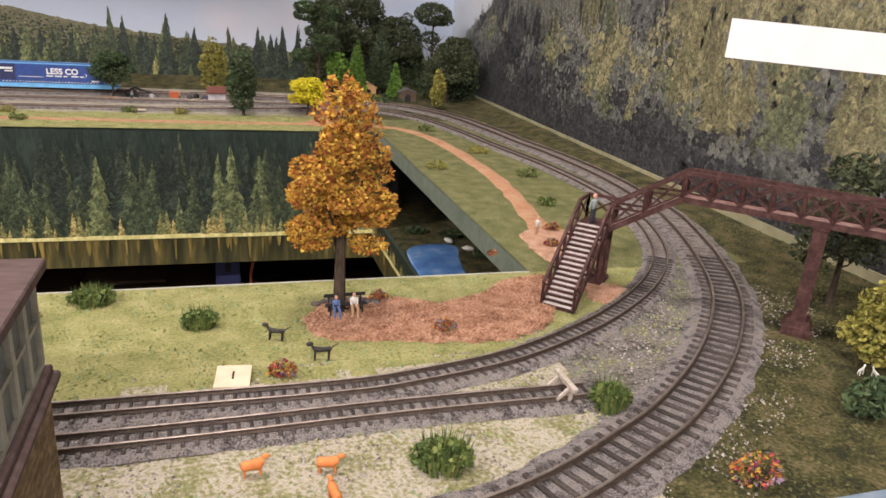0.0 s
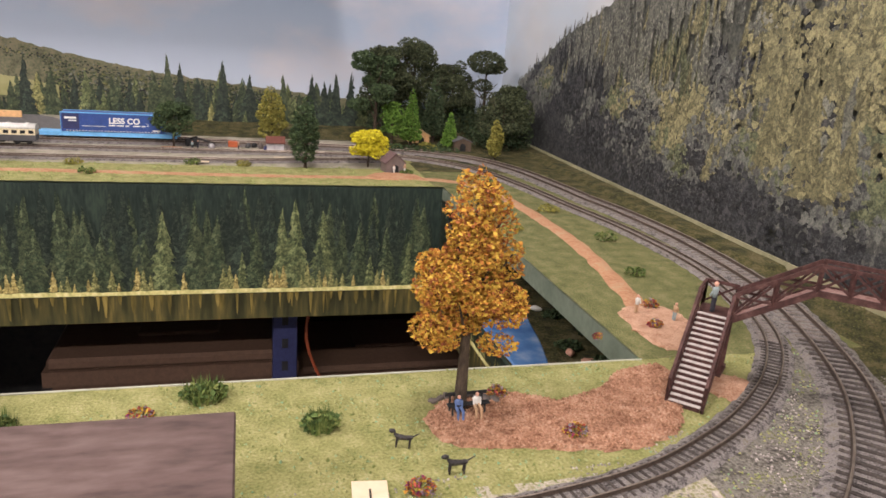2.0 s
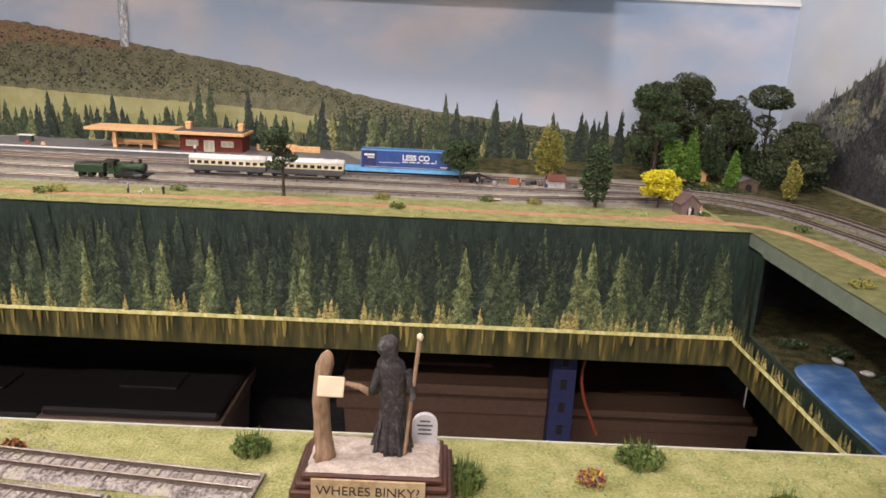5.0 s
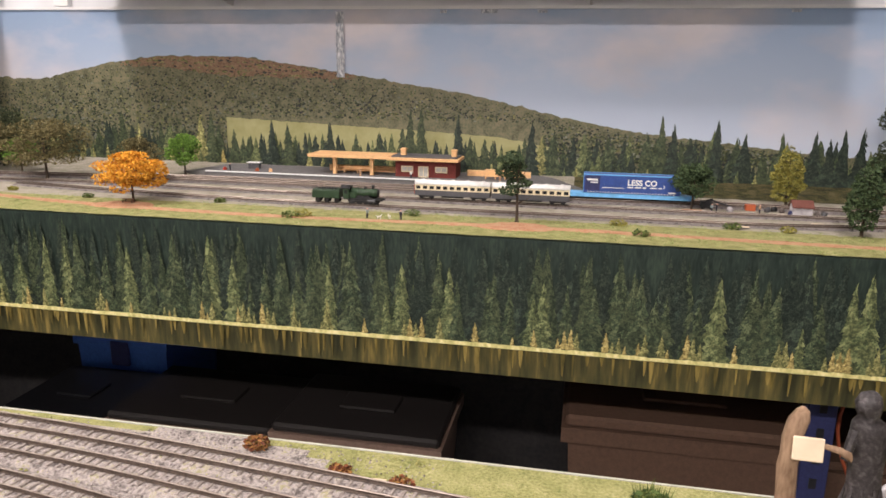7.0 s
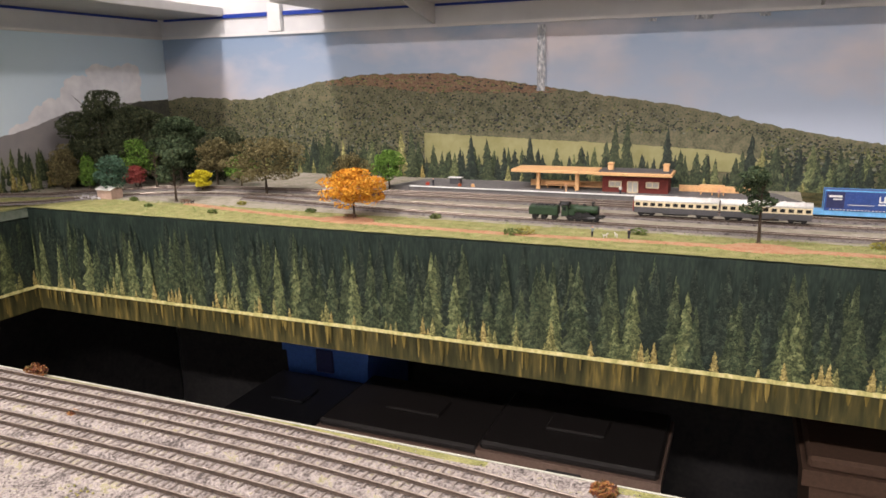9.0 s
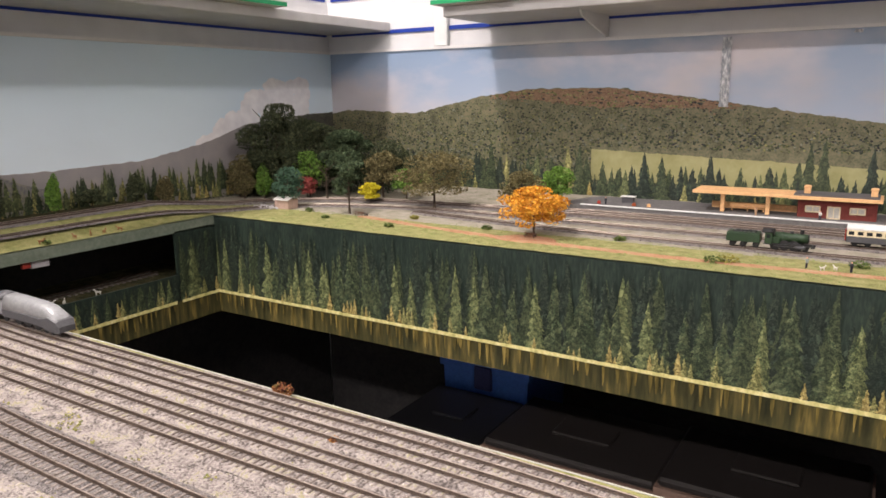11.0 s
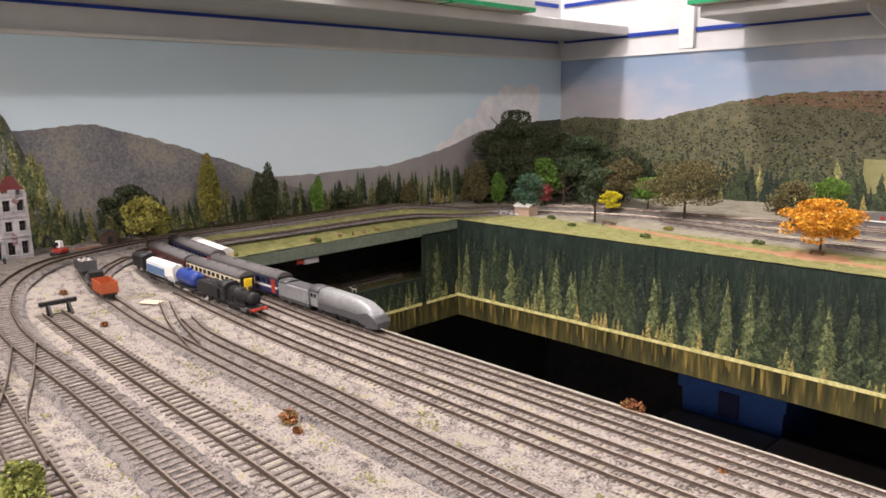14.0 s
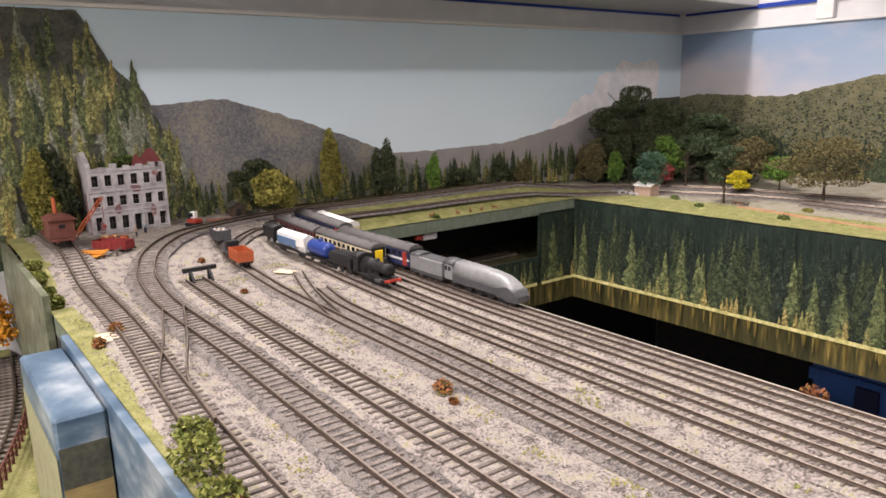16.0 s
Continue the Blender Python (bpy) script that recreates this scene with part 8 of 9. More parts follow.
def stone_hut(p, turn, wall, roof, w, d, h, rise, label, door=True):
    root = thing("small_hut", label, "hut", p, turn)
    bm = bmesh.new()
    ring_mesh(bm, [[(-w, y, -0.002), (-w, y, h), (0, y, h + rise), (w, y, h), (w, y, -0.002)] for y in (-d, d)])
    part("wall", bm, wall, root)
    for s in (-1, 1):
        bm = bmesh.new()
        ring_mesh(bm, [[(s * (w + 0.002), y, h - 0.0015), (0, y, h + rise + 0.0006), (0, y, h + rise + 0.002), (s * (w + 0.002), y, h)] for y in (-d - 0.0015, d + 0.0015)])
        part("roof_slope", bm, roof, root)
    if door:
        bm = bmesh.new()
        ring_mesh(bm, [[(0.36 * w * math.cos(a), y, h * 0.45 + h * 0.35 * math.sin(a) if math.sin(a) > 0.01 else 0) for a in np.linspace(math.pi, 0, 9)] for y in (-d - 0.0003, -d - 0.0001)])
        part("doorway", bm, P_BLACK, root, "dark arched doorway")
    return root


stone_hut(at(0.084, 0.618), 8, paint("dark_hut_stone", (0.17, 0.13, 0.12), 0.9), paint("mauve_tile_roof", (0.12, 0.075, 0.075), 0.8), 0.0125, 0.012, 0.0130, 0.0110, "small stone hut with an arched doorway and mauve roof")
stone_hut(at(-1.432, 0.640), 90, paint("pinkish_hut", (0.45, 0.32, 0.26), 0.8), P_WHITEROOF, 0.012, 0.016, 0.0165, 0.003, "small pinkish hut with a pale roof by the junction", False)
stone_hut(at(-0.062, 0.752), 90, P_STONE, P_OXIDE, 0.0085, 0.012, 0.0125, 0.006, "small yard office with a red roof")
stone_hut(at(0.232, 0.80), 0, paint("shack_timber", (0.10, 0.07, 0.05), 0.9), P_ROOFGREY, 0.014, 0.011, 0.016, 0.004, "dark timber shack with a grey roof in the garden")
stone_hut(at(0.178, 0.872), 20, P_TAN, paint("tan_thatch", (0.42, 0.30, 0.16), 0.9), 0.016, 0.010, 0.012, 0.008, "tan cottage behind garden shrubs")
stone_hut(at(-1.617, 0.005), 85, paint("shed_timber", (0.075, 0.05, 0.035), 0.9), paint("shed_roof", (0.06, 0.055, 0.05), 0.9), 0.009, 0.011, 0.014, 0.004, "dark timber shed beside the mill")


def rubble():
    bm = bmesh.new()
    rng = random.Random(2)
    for k in range(60):
        s = rng.uniform(0.0012, 0.0035)
        m = pose(rng.gauss(0, 0.010), rng.gauss(0, 0.006), rng.uniform(0, 0.004), rng.uniform(0, 90), rng.uniform(0, 90), rng.uniform(0, 90))
        box(bm, -s, -s * 0.5, -s * 0.4, s, s * 0.5, s * 0.4, m=m)
    solo("rubble_heap", bm, P_STONE, "heap of grey broken stone beside the hut", "rubble", at(-1.462, 0.622), kind="stuff")


rubble()


def yard_clutter():
    root = thing("mobile_crane", "black mobile crane with a lowered jib", "crane", at(-0.176, 0.772), 0)
    bm = bmesh.new()
    box(bm, -0.010, -0.005, 0.002, 0.006, 0.005, 0.010, 0.0008)
    part("body", bm, P_BLACK, root)
    bm = bmesh.new()
    beam(bm, (0.004, 0, 0.012), (0.030, -0.002, 0.004), 0.0022, 0.0024)
    beam(bm, (-0.004, 0, 0.010), (0.006, 0, 0.0135), 0.002, 0.002)
    part("jib", bm, P_BLACK, root)
    wheels(root, (-0.007, 0.003), 0.0046, 0.0030)
    bm = bmesh.new()
    box(bm, -0.0065, -0.004, 0, 0.0065, 0.004, 0.0085, 0.0005)
    solo("orange_crate", bm, P_ORANGE, "bright orange crate by the siding", "crate", at(-0.121, 0.772))
    for k, (x, y, c) in enumerate(((-0.10, 0.765, P_DKGREY), (-0.091, 0.77, P_BLACK), (-0.082, 0.765, P_LOWERWOOD), (-0.075, 0.748, P_NAVY), (-0.043, 0.746, P_LOWERWOOD), (-0.034, 0.75, P_DKGREY), (-0.15, 0.755, P_STONE))):
        bm = bmesh.new()
        blob(bm, (0, 0, 0.0025), 0.0042, k, 2, (1, 0.8, 1.1), 0.6)
        solo("scrap_heap", bm, c, "small dark heap of scrap in the siding", "scrap", at(x, y), 30 * k, "scrap heaps")
    for k, (x, y) in enumerate(((-0.198, 0.735), (-0.205, 0.737))):
        bm = bmesh.new()
        for q in range(5):
            rod(bm, (-0.010, (q % 3) * 0.0022, 0.001 + 0.0018 * (q // 3)), (0.010, (q % 3) * 0.0022, 0.001 + 0.0018 * (q // 3)), 0.0010)
        solo("log_stack", bm, paint("log_brown", (0.26, 0.14, 0.08), 0.9), "small stack of brown logs under the tree", "logs", at(x, y), 4 * k, "log stacks")


yard_clutter()


# ---- ruined mill and the corner yard ----
def ruined_mill():
    zb = 1.018
    root = thing("ruined_mill", "roofless grey rendered mill with broken walls and dark windows", "building", (0, 0, 0))
    xf, ya, yb = -1.598, -0.176, -0.088
    H, n = 0.082, 6
    cell = (yb - ya) / n
    rows = ((0.006, 0.022), (0.034, 0.046), (0.058, 0.071))
    bm = bmesh.new()
    for k in range(n + 1):
        c = ya + cell * k
        lo, hi = (c if k == 0 else c - cell * 0.24), (c if k == n else c + cell * 0.24)
        top = H + (0.006 * noise.noise((k * 1.7, 3, 0)))
        box(bm, xf - 0.005, lo, zb - 0.012, xf, hi, zb + top)
    for k in range(n):
        lo, hi = ya + cell * (k + 0.24), ya + cell * (k + 0.76)
        prev = -0.012
        for z0, z1 in rows:
            if k == 3 and z0 < 0.01:
                z0 = 0.0
            box(bm, xf - 0.005, lo, zb + prev, xf - 0.0002, hi, zb + z0)
            prev = z1
        box(bm, xf - 0.005, lo, zb + prev, xf - 0.0002, hi, zb + H - 0.003 + 0.006 * noise.noise((k * 2.3, 9, 1)))
    for z in (0.027, 0.051, 0.0755):
        box(bm, xf, ya, zb + z, xf + 0.0012, yb, zb + z + 0.0014)
    part("front_wall", bm, P_STONE, root)
    bm = bmesh.new()
    box(bm, xf - 0.012, ya + 0.001, zb - 0.01, xf - 0.0065, yb - 0.001, zb + H - 0.008)
    part("dark_interior", bm, P_BLACK, root)
    bm = bmesh.new()
    steps = [(xf - 0.005, 0.086), (-1.606, 0.084), (-1.612, 0.090), (-1.620, 0.092), (-1.628, 0.098), (-1.636, 0.096), (-1.644, 0.092), (-1.6475, 0.088)]
    for (xa, ta), (xb, tb) in zip(steps, steps[1:]):
        ring_mesh(bm, [[(x, ya - 0.0002, zb - 0.012), (x, ya - 0.0002, zb + t), (x, ya + 0.005, zb + t), (x, ya + 0.005, zb - 0.012)] for x, t in ((xa, ta), (xb, tb))])
    part("side_wall", bm, P_STONE, root)
    bm = bmesh.new()
    ring_mesh(bm, [[(x, yb - 0.004, zb - 0.012), (x, yb - 0.004, zb + t), (x, yb, zb + t), (x, yb, zb - 0.012)] for x, t in ((xf - 0.005, 0.081), (-1.62, 0.084), (-1.6475, 0.080))])
    part("end_wall", bm, P_STONE, root)
    for k in range(n):
        for r, (z0, z1) in enumerate(rows):
            if k == 3 and r == 0:
                continue
            y0, y1 = ya + cell * (k + 0.24), ya + cell * (k + 0.76)
            bm = bmesh.new()
            box(bm, xf - 0.0002, y0 - 0.0008, zb + z0 - 0.0012, xf + 0.0012, y1 + 0.0008, zb + z0)
            box(bm, xf - 0.0002, y0 - 0.0008, zb + z1, xf + 0.0010, y1 + 0.0008, zb + z1 + 0.0014)
            o = part("window", bm, P_STONE, root)
            bm = bmesh.new()
            box(bm, xf - 0.0040, (y0 + y1) / 2 - 0.0003, zb + z0, xf - 0.0034, (y0 + y1) / 2 + 0.0003, zb + z1)
            box(bm, xf - 0.0040, y0, zb + (z0 + z1) / 2 - 0.0003, xf - 0.0034, y1, zb + (z0 + z1) / 2 + 0.0003)
            part("glazing_bar", bm, P_LOWERWOOD, o)
    bm = bmesh.new()
    yd = ya + cell * 3.5
    for s in (-1, 1):
        box(bm, xf, yd + s * 0.0055, zb, xf + 0.002, yd + s * 0.0075, zb + 0.0225)
    ring_mesh(bm, [[(x, yd + 0.0085 * math.cos(a), zb + 0.0225 + 0.0045 * math.sin(a)) for a in np.linspace(0, math.pi, 9)] for x in (xf, xf + 0.002)])
    part("door_surround", bm, P_STONE, root)
    bare = paint("bare_mauve_brick", (0.24, 0.14, 0.14), 0.9)
    rng = random.Random(6)
    for k, (y, z, w, h) in enumerate(((ya + 0.010, 0.008, 0.003, 0.010), (ya + 0.052, 0.054, 0.006, 0.006), (yb - 0.018, 0.024, 0.004, 0.010), (ya + 0.030, 0.030, 0.004, 0.006), (yb - 0.012, 0.070, 0.005, 0.004))):
        bm = bmesh.new()
        pts = [(y + w * math.cos(a) * rng.uniform(0.6, 1.2), zb + z + h * math.sin(a) * rng.uniform(0.6, 1.2)) for a in np.linspace(0, 6.283, 12)[:-1]]
        ring_mesh(bm, [[(x, u, v) for u, v in pts] for x in (xf + 0.0002, xf + 0.0006)])
        part("bare_brick", bm, bare, root, "patch of bare brick where render has fallen")
    for k, (x, z, w, h) in enumerate(((-1.640, 0.060, 0.005, 0.012), (-1.618, 0.030, 0.006, 0.022), (-1.608, 0.012, 0.004, 0.012))):
        bm = bmesh.new()
        pts = [(x + w * math.cos(a) * rng.uniform(0.6, 1.2), zb + z + h * math.sin(a) * rng.uniform(0.6, 1.2)) for a in np.linspace(0, 6.283, 12)[:-1]]
        ring_mesh(bm, [[(u, y, v) for u, v in pts] for y in (ya - 0.0006, ya - 0.0003)])
        part("bare_brick", bm, bare, root, "patch of bare brick where render has fallen")
    bm = bmesh.new()
    ring_mesh(bm, [[(x, -0.124, zb + 0.079), (x, -0.118, zb + 0.093), (x, -0.112, zb + 0.087), (x, -0.104, zb + 0.098), (x, -0.098, zb + 0.099), (x, yb, zb + 0.082)] for x in (-1.612, -1.608)])
    part("roof_remnant", bm, paint("maroon_tiles", (0.17, 0.045, 0.045), 0.8), root, "broken maroon roof remnant")


ruined_mill()
bush("green weeds growing inside the ruined mill", (-1.628, -0.128, 1.095), 0.04, 0.018, F_BUSH, 901, 500)


def corner_yard():
    # crane wagon
    z = rail_z(-1.53, -0.22) + 0.0010
    root = thing("brake_van", "oxide red brake van with a pitched roof at the track end", "wagon", (-1.552, -0.2205, z), 0)
    bm = bmesh.new()
    box(bm, -0.042, -0.0120, 0.0050, 0.034, 0.0120, 0.0075, 0.0004)
    for s in (-1, 1):
        for q in (-1, 1):
            rod(bm, (q * 0.036, s * 0.007, 0.006), (q * 0.040, s * 0.007, 0.006), 0.0009, 0.0016, 8)
    part("underframe", bm, P_OXIDE, root)
    bm = bmesh.new()
    box(bm, -0.004, -0.0125, 0.0075, 0.032, 0.0125, 0.0275, 0.0005)
    part("body", bm, P_OXIDE, root)
    bm = bmesh.new()
    ring_mesh(bm, [[(x, -0.0145, 0.0272), (x, -0.006, 0.0310), (x, 0.006, 0.0310), (x, 0.0145, 0.0272)] for x in (-0.006, 0.0345)])
    part("roof", bm, P_OXIDE, root)
    bm = bmesh.new()
    box(bm, 0.032, -0.003, 0.019, 0.0326, 0.003, 0.0225)
    part("window", bm, P_GLASSDARK, root)
    bm = bmesh.new()
    rod(bm, (-0.002, 0, 0.030), (-0.002, 0, 0.048), 0.0022, 0.0020, 10)
    part("chimney", bm, P_ORANGE, root)
    for x in (-0.03, -0.02, 0.012, 0.024):
        wheels(root, (x,), 0.0082, 0.0040)
    root = thing("lattice_jib", "orange lattice crane jib leaning over the brake van", "crane", (-1.575, -0.200, 1.045))
    bm = bmesh.new()
    for y in (-0.002, 0.002):
        beam(bm, (0, y, -0.020), (-0.012, y + 0.034, 0.020), 0.0012, 0.0012)
    for f in np.linspace(0.05, 0.95, 9):
        p = Vector((-0.012 * f, 0.034 * f, -0.020 + 0.040 * f))
        beam(bm, p + Vector((0, -0.002, 0)), p + Vector((0, 0.002, 0.001)), 0.0008, 0.0008)
    part("lattice", bm, P_ORANGE, root)
    bm = bmesh.new()
    rod(bm, (-0.012, 0.034, 0.020), (-0.012, 0.034, -0.012), 0.0003)
    blob(bm, (-0.012, 0.034, -0.014), 0.0025, 1, 1, mi=0)
    part("hook", bm, P_RED, root)
    open_wagon("dark red empty skip standing on the yard", at(-1.505, -0.176, -0.004), 42, paint("skip_red", (0.20, 0.025, 0.025), 0.7), 0.040, None, 0.009)
    bm = bmesh.new()
    for k in range(6):
        box(bm, -0.014, -0.002, 0.0005 + k * 0.0008, 0.012, 0.002, 0.0015 + k * 0.0008, m=pose(0, 0.002 * (k % 3), 0, 0, 0, 12 * k - 20))
    solo("plank_stack", bm, paint("orange_plank", (0.62, 0.26, 0.04), 0.7), "loose stack of orange planks", "planks", at(-1.492, -0.199), 20)
    bm = bmesh.new()
    beam(bm, (0, 0, 0), (0.006, 0.012, 0.008), 0.003, 0.002)
    beam(bm, (0.004, 0.008, 0), (0.004, 0.008, 0.006), 0.002, 0.002)
    solo("ramp", bm, P_LOWERWOOD, "small grey timber loading ramp", "ramp", at(-1.487, -0.186))
    for k in range(7):
        rng = random.Random(k)
        bm = bmesh.new()
        lathe(bm, -0.004, 0.004, 0, 0.003, [(0, 0.003), (1, 0.003)], 10)
        solo("drum", bm, (P_ORANGE, P_TAN, P_OXIDE)[k % 3], "rusty orange drum lying by the mill", "drum", at(-1.545 + 0.008 * rng.uniform(-1, 1), -0.178 + 0.006 * k * 0.6), 50 * k, "drums")
    # excavator
    root = thing("excavator", "red and white excavator with a raised dark arm", "excavator", at(-1.575, -0.066), 200)
    bm = bmesh.new()
    for s in (-1, 1):
        box(bm, -0.0095, s * 0.0045, 0, 0.0095, s * 0.0072, 0.0045, 0.0012)
    part("tracks", bm, P_BLACK, root)
    bm = bmesh.new()
    box(bm, -0.010, -0.006, 0.0046, 0.006, 0.006, 0.0095, 0.0010)
    part("body", bm, P_RED, root)
    bm = bmesh.new()
    box(bm, -0.002, -0.0055, 0.0095, 0.006, 0.0005, 0.0180, 0.0008)
    part("cab", bm, P_WHITE, root)
    bm = bmesh.new()
    box(bm, 0.0002, -0.0058, 0.0115, 0.0062, 0.0008, 0.0165, 0.0003)
    part("cab_window", bm, P_GLASSDARK, root)
    bm = bmesh.new()
    beam(bm, (0.004, 0.003, 0.010), (0.014, 0.003, 0.024), 0.0022, 0.0026)
    beam(bm, (0.014, 0.003, 0.024), (0.024, 0.003, 0.016), 0.0018, 0.0022)
    blob(bm, (0.0245, 0.003, 0.0125), 0.0038, 1, 1, (0.9, 1, 1.1), 0.3)
    part("arm", bm, P_BLACK, root)
    for k in range(4):
        bm = bmesh.new()
        box(bm, -0.010, -0.0012, 0, 0.010, 0.0012, 0.0030, 0.0002)
        solo("timber_baulk", bm, paint("baulk_brown", (0.22, 0.10, 0.06), 0.9), "brown timber baulk stacked by the shed", "timber", at(-1.590 + 0.004 * k, -0.035 + 0.016 * k), 50 + 18 * k, "timber baulks")


corner_yard()


# ---- room fittings above the backdrops ----
def fittings():
    M_SHELF = mat("grey_white_shelf", [(0.52, 0.51, 0.51), (0.60, 0.59, 0.585)], 12, 0.5, bump=0.04)
    bm = bmesh.new()
    box(bm, XL - 0.01, -2.2, 1.326, -1.487, YF + 0.01, 1.344, 0.0015)
    solo("shelf_west", bm, M_SHELF, "long grey-white wall shelf above the backdrop", "shelf", kind="structure")
    bm = bmesh.new()
    box(bm, -1.242, 0.862, 1.326, 0.055, YF + 0.01, 1.344, 0.0015)
    solo("shelf_north", bm, M_SHELF, "long grey-white wall shelf above the station backdrop", "shelf", kind="structure")
    trim = paint("white_trim", (0.74, 0.73, 0.72), 0.45, var=0.03)
    slab("trim_west", (XL, -0.62, 1.2835, XL + 0.004, YF - 0.004, 1.2885), trim, "white cable trim above the backdrop", "trim")
    slab("trim_north", (XL, YF - 0.004, 1.2835, XR, YF, 1.2885), trim, "white cable trim above the backdrop", "trim")
    blue = paint("blue_line", (0.02, 0.05, 0.32), 0.4)
    for k, z in enumerate((1.3215, 1.398)):
        slab("trim_line_north" + "ab"[k], (XL, YF + 0.0085, z, XR, YF + 0.013, z + 0.008), blue, "blue line across the wall", "trim")
        slab("trim_line_west" + "ab"[k], (XL - 0.013, -0.6, z, XL - 0.0085, YF, z + 0.008), blue, "blue line across the wall", "trim")
    root = thing("shelf_upright", "white slotted shelf upright on the wall", "shelf upright", (0, 0, 0))
    bm = bmesh.new()
    box(bm, -1.368, YF - 0.001, 1.29, -1.337, YF + 0.011, 2.2, 0.001)
    part("channel", bm, M_WHITE, root)
    for x in (-1.0, -0.35):
        root = thing("shelf_bracket", "pale steel bracket under the wall shelf", "bracket", (x, YF + 0.01, 1.326))
        bm = bmesh.new()
        ring_mesh(bm, [[(s, 0, 0), (s, -0.14, 0), (s, -0.13, -0.010), (s, -0.01, -0.035), (s, 0, -0.036)] for s in (-0.002, 0.002)])
        part("arm", bm, M_WHITE, root)
    pack = paint("white_carton", (0.66, 0.65, 0.62), 0.6, var=0.08)
    green = paint("green_carton_edge", (0.02, 0.30, 0.12), 0.5)
    for x0, x1, y0, y1 in ((-1.64, -1.462, 0.50, 0.70), (-1.64, -1.462, 0.29, 0.49), (-1.25, -1.10, 0.835, 1.02), (-1.09, -0.92, 0.845, 1.02), (-0.91, -0.80, 0.85, 1.02)):
        root = thing("model_carton", "white carton with a green lower edge on the shelf", "carton", (0, 0, 1.3445), 0, "cartons on the shelf")
        bm = bmesh.new()
        box(bm, x0, y0, 0.0, x1, y1, 0.075, 0.001)
        part("box", bm, pack, root)
        bm = bmesh.new()
        box(bm, x0 - 0.0006, y0 - 0.0006, 0.0005, x1 + 0.0006, y1 + 0.0006, 0.0075)
        part("green_edge", bm, green, root)
    # crumpled clear tape over the sheet joint, and tape scraps along the top
    film = mat("clear_tape", [(0.22, 0.24, 0.28), (0.40, 0.42, 0.45), (0.85, 0.86, 0.88)], 150, 0.12, bump=1.0, depth=0.003, stretch=(1, 1, 0.3), spec=0.8)
    rng = random.Random(9)
    for x, z0, z1, w in ((-0.789, 1.165, 1.279, 0.0075), (-0.52, 1.276, 1.2825, 0.014), (-0.60, 1.276, 1.281, 0.006), (-0.43, 1.2765, 1.282, 0.008), (-0.03, 1.277, 1.282, 0.008)):
        verts, faces = [], []
        rows = max(3, int((z1 - z0) / 0.003))
        for k in range(rows + 1):
            z = z0 + (z1 - z0) * k / rows
            for c in range(7):
                verts.append((x + w * (c / 3 - 1) + rng.uniform(-0.0008, 0.0008), YF - 0.0036 - 0.0016 * abs(noise.noise((c * 2.1, k * 0.7, x))), z))
            if k:
                b = 7 * k
                faces += [(b - 7 + j, b - 6 + j, b + j + 1, b + j) for j in range(6)]
        tagged(new("clear_tape", from_arrays("clear_tape", verts, faces, film)), "crumpled clear adhesive tape on the backdrop", "tape", kind="structure")


fittings()


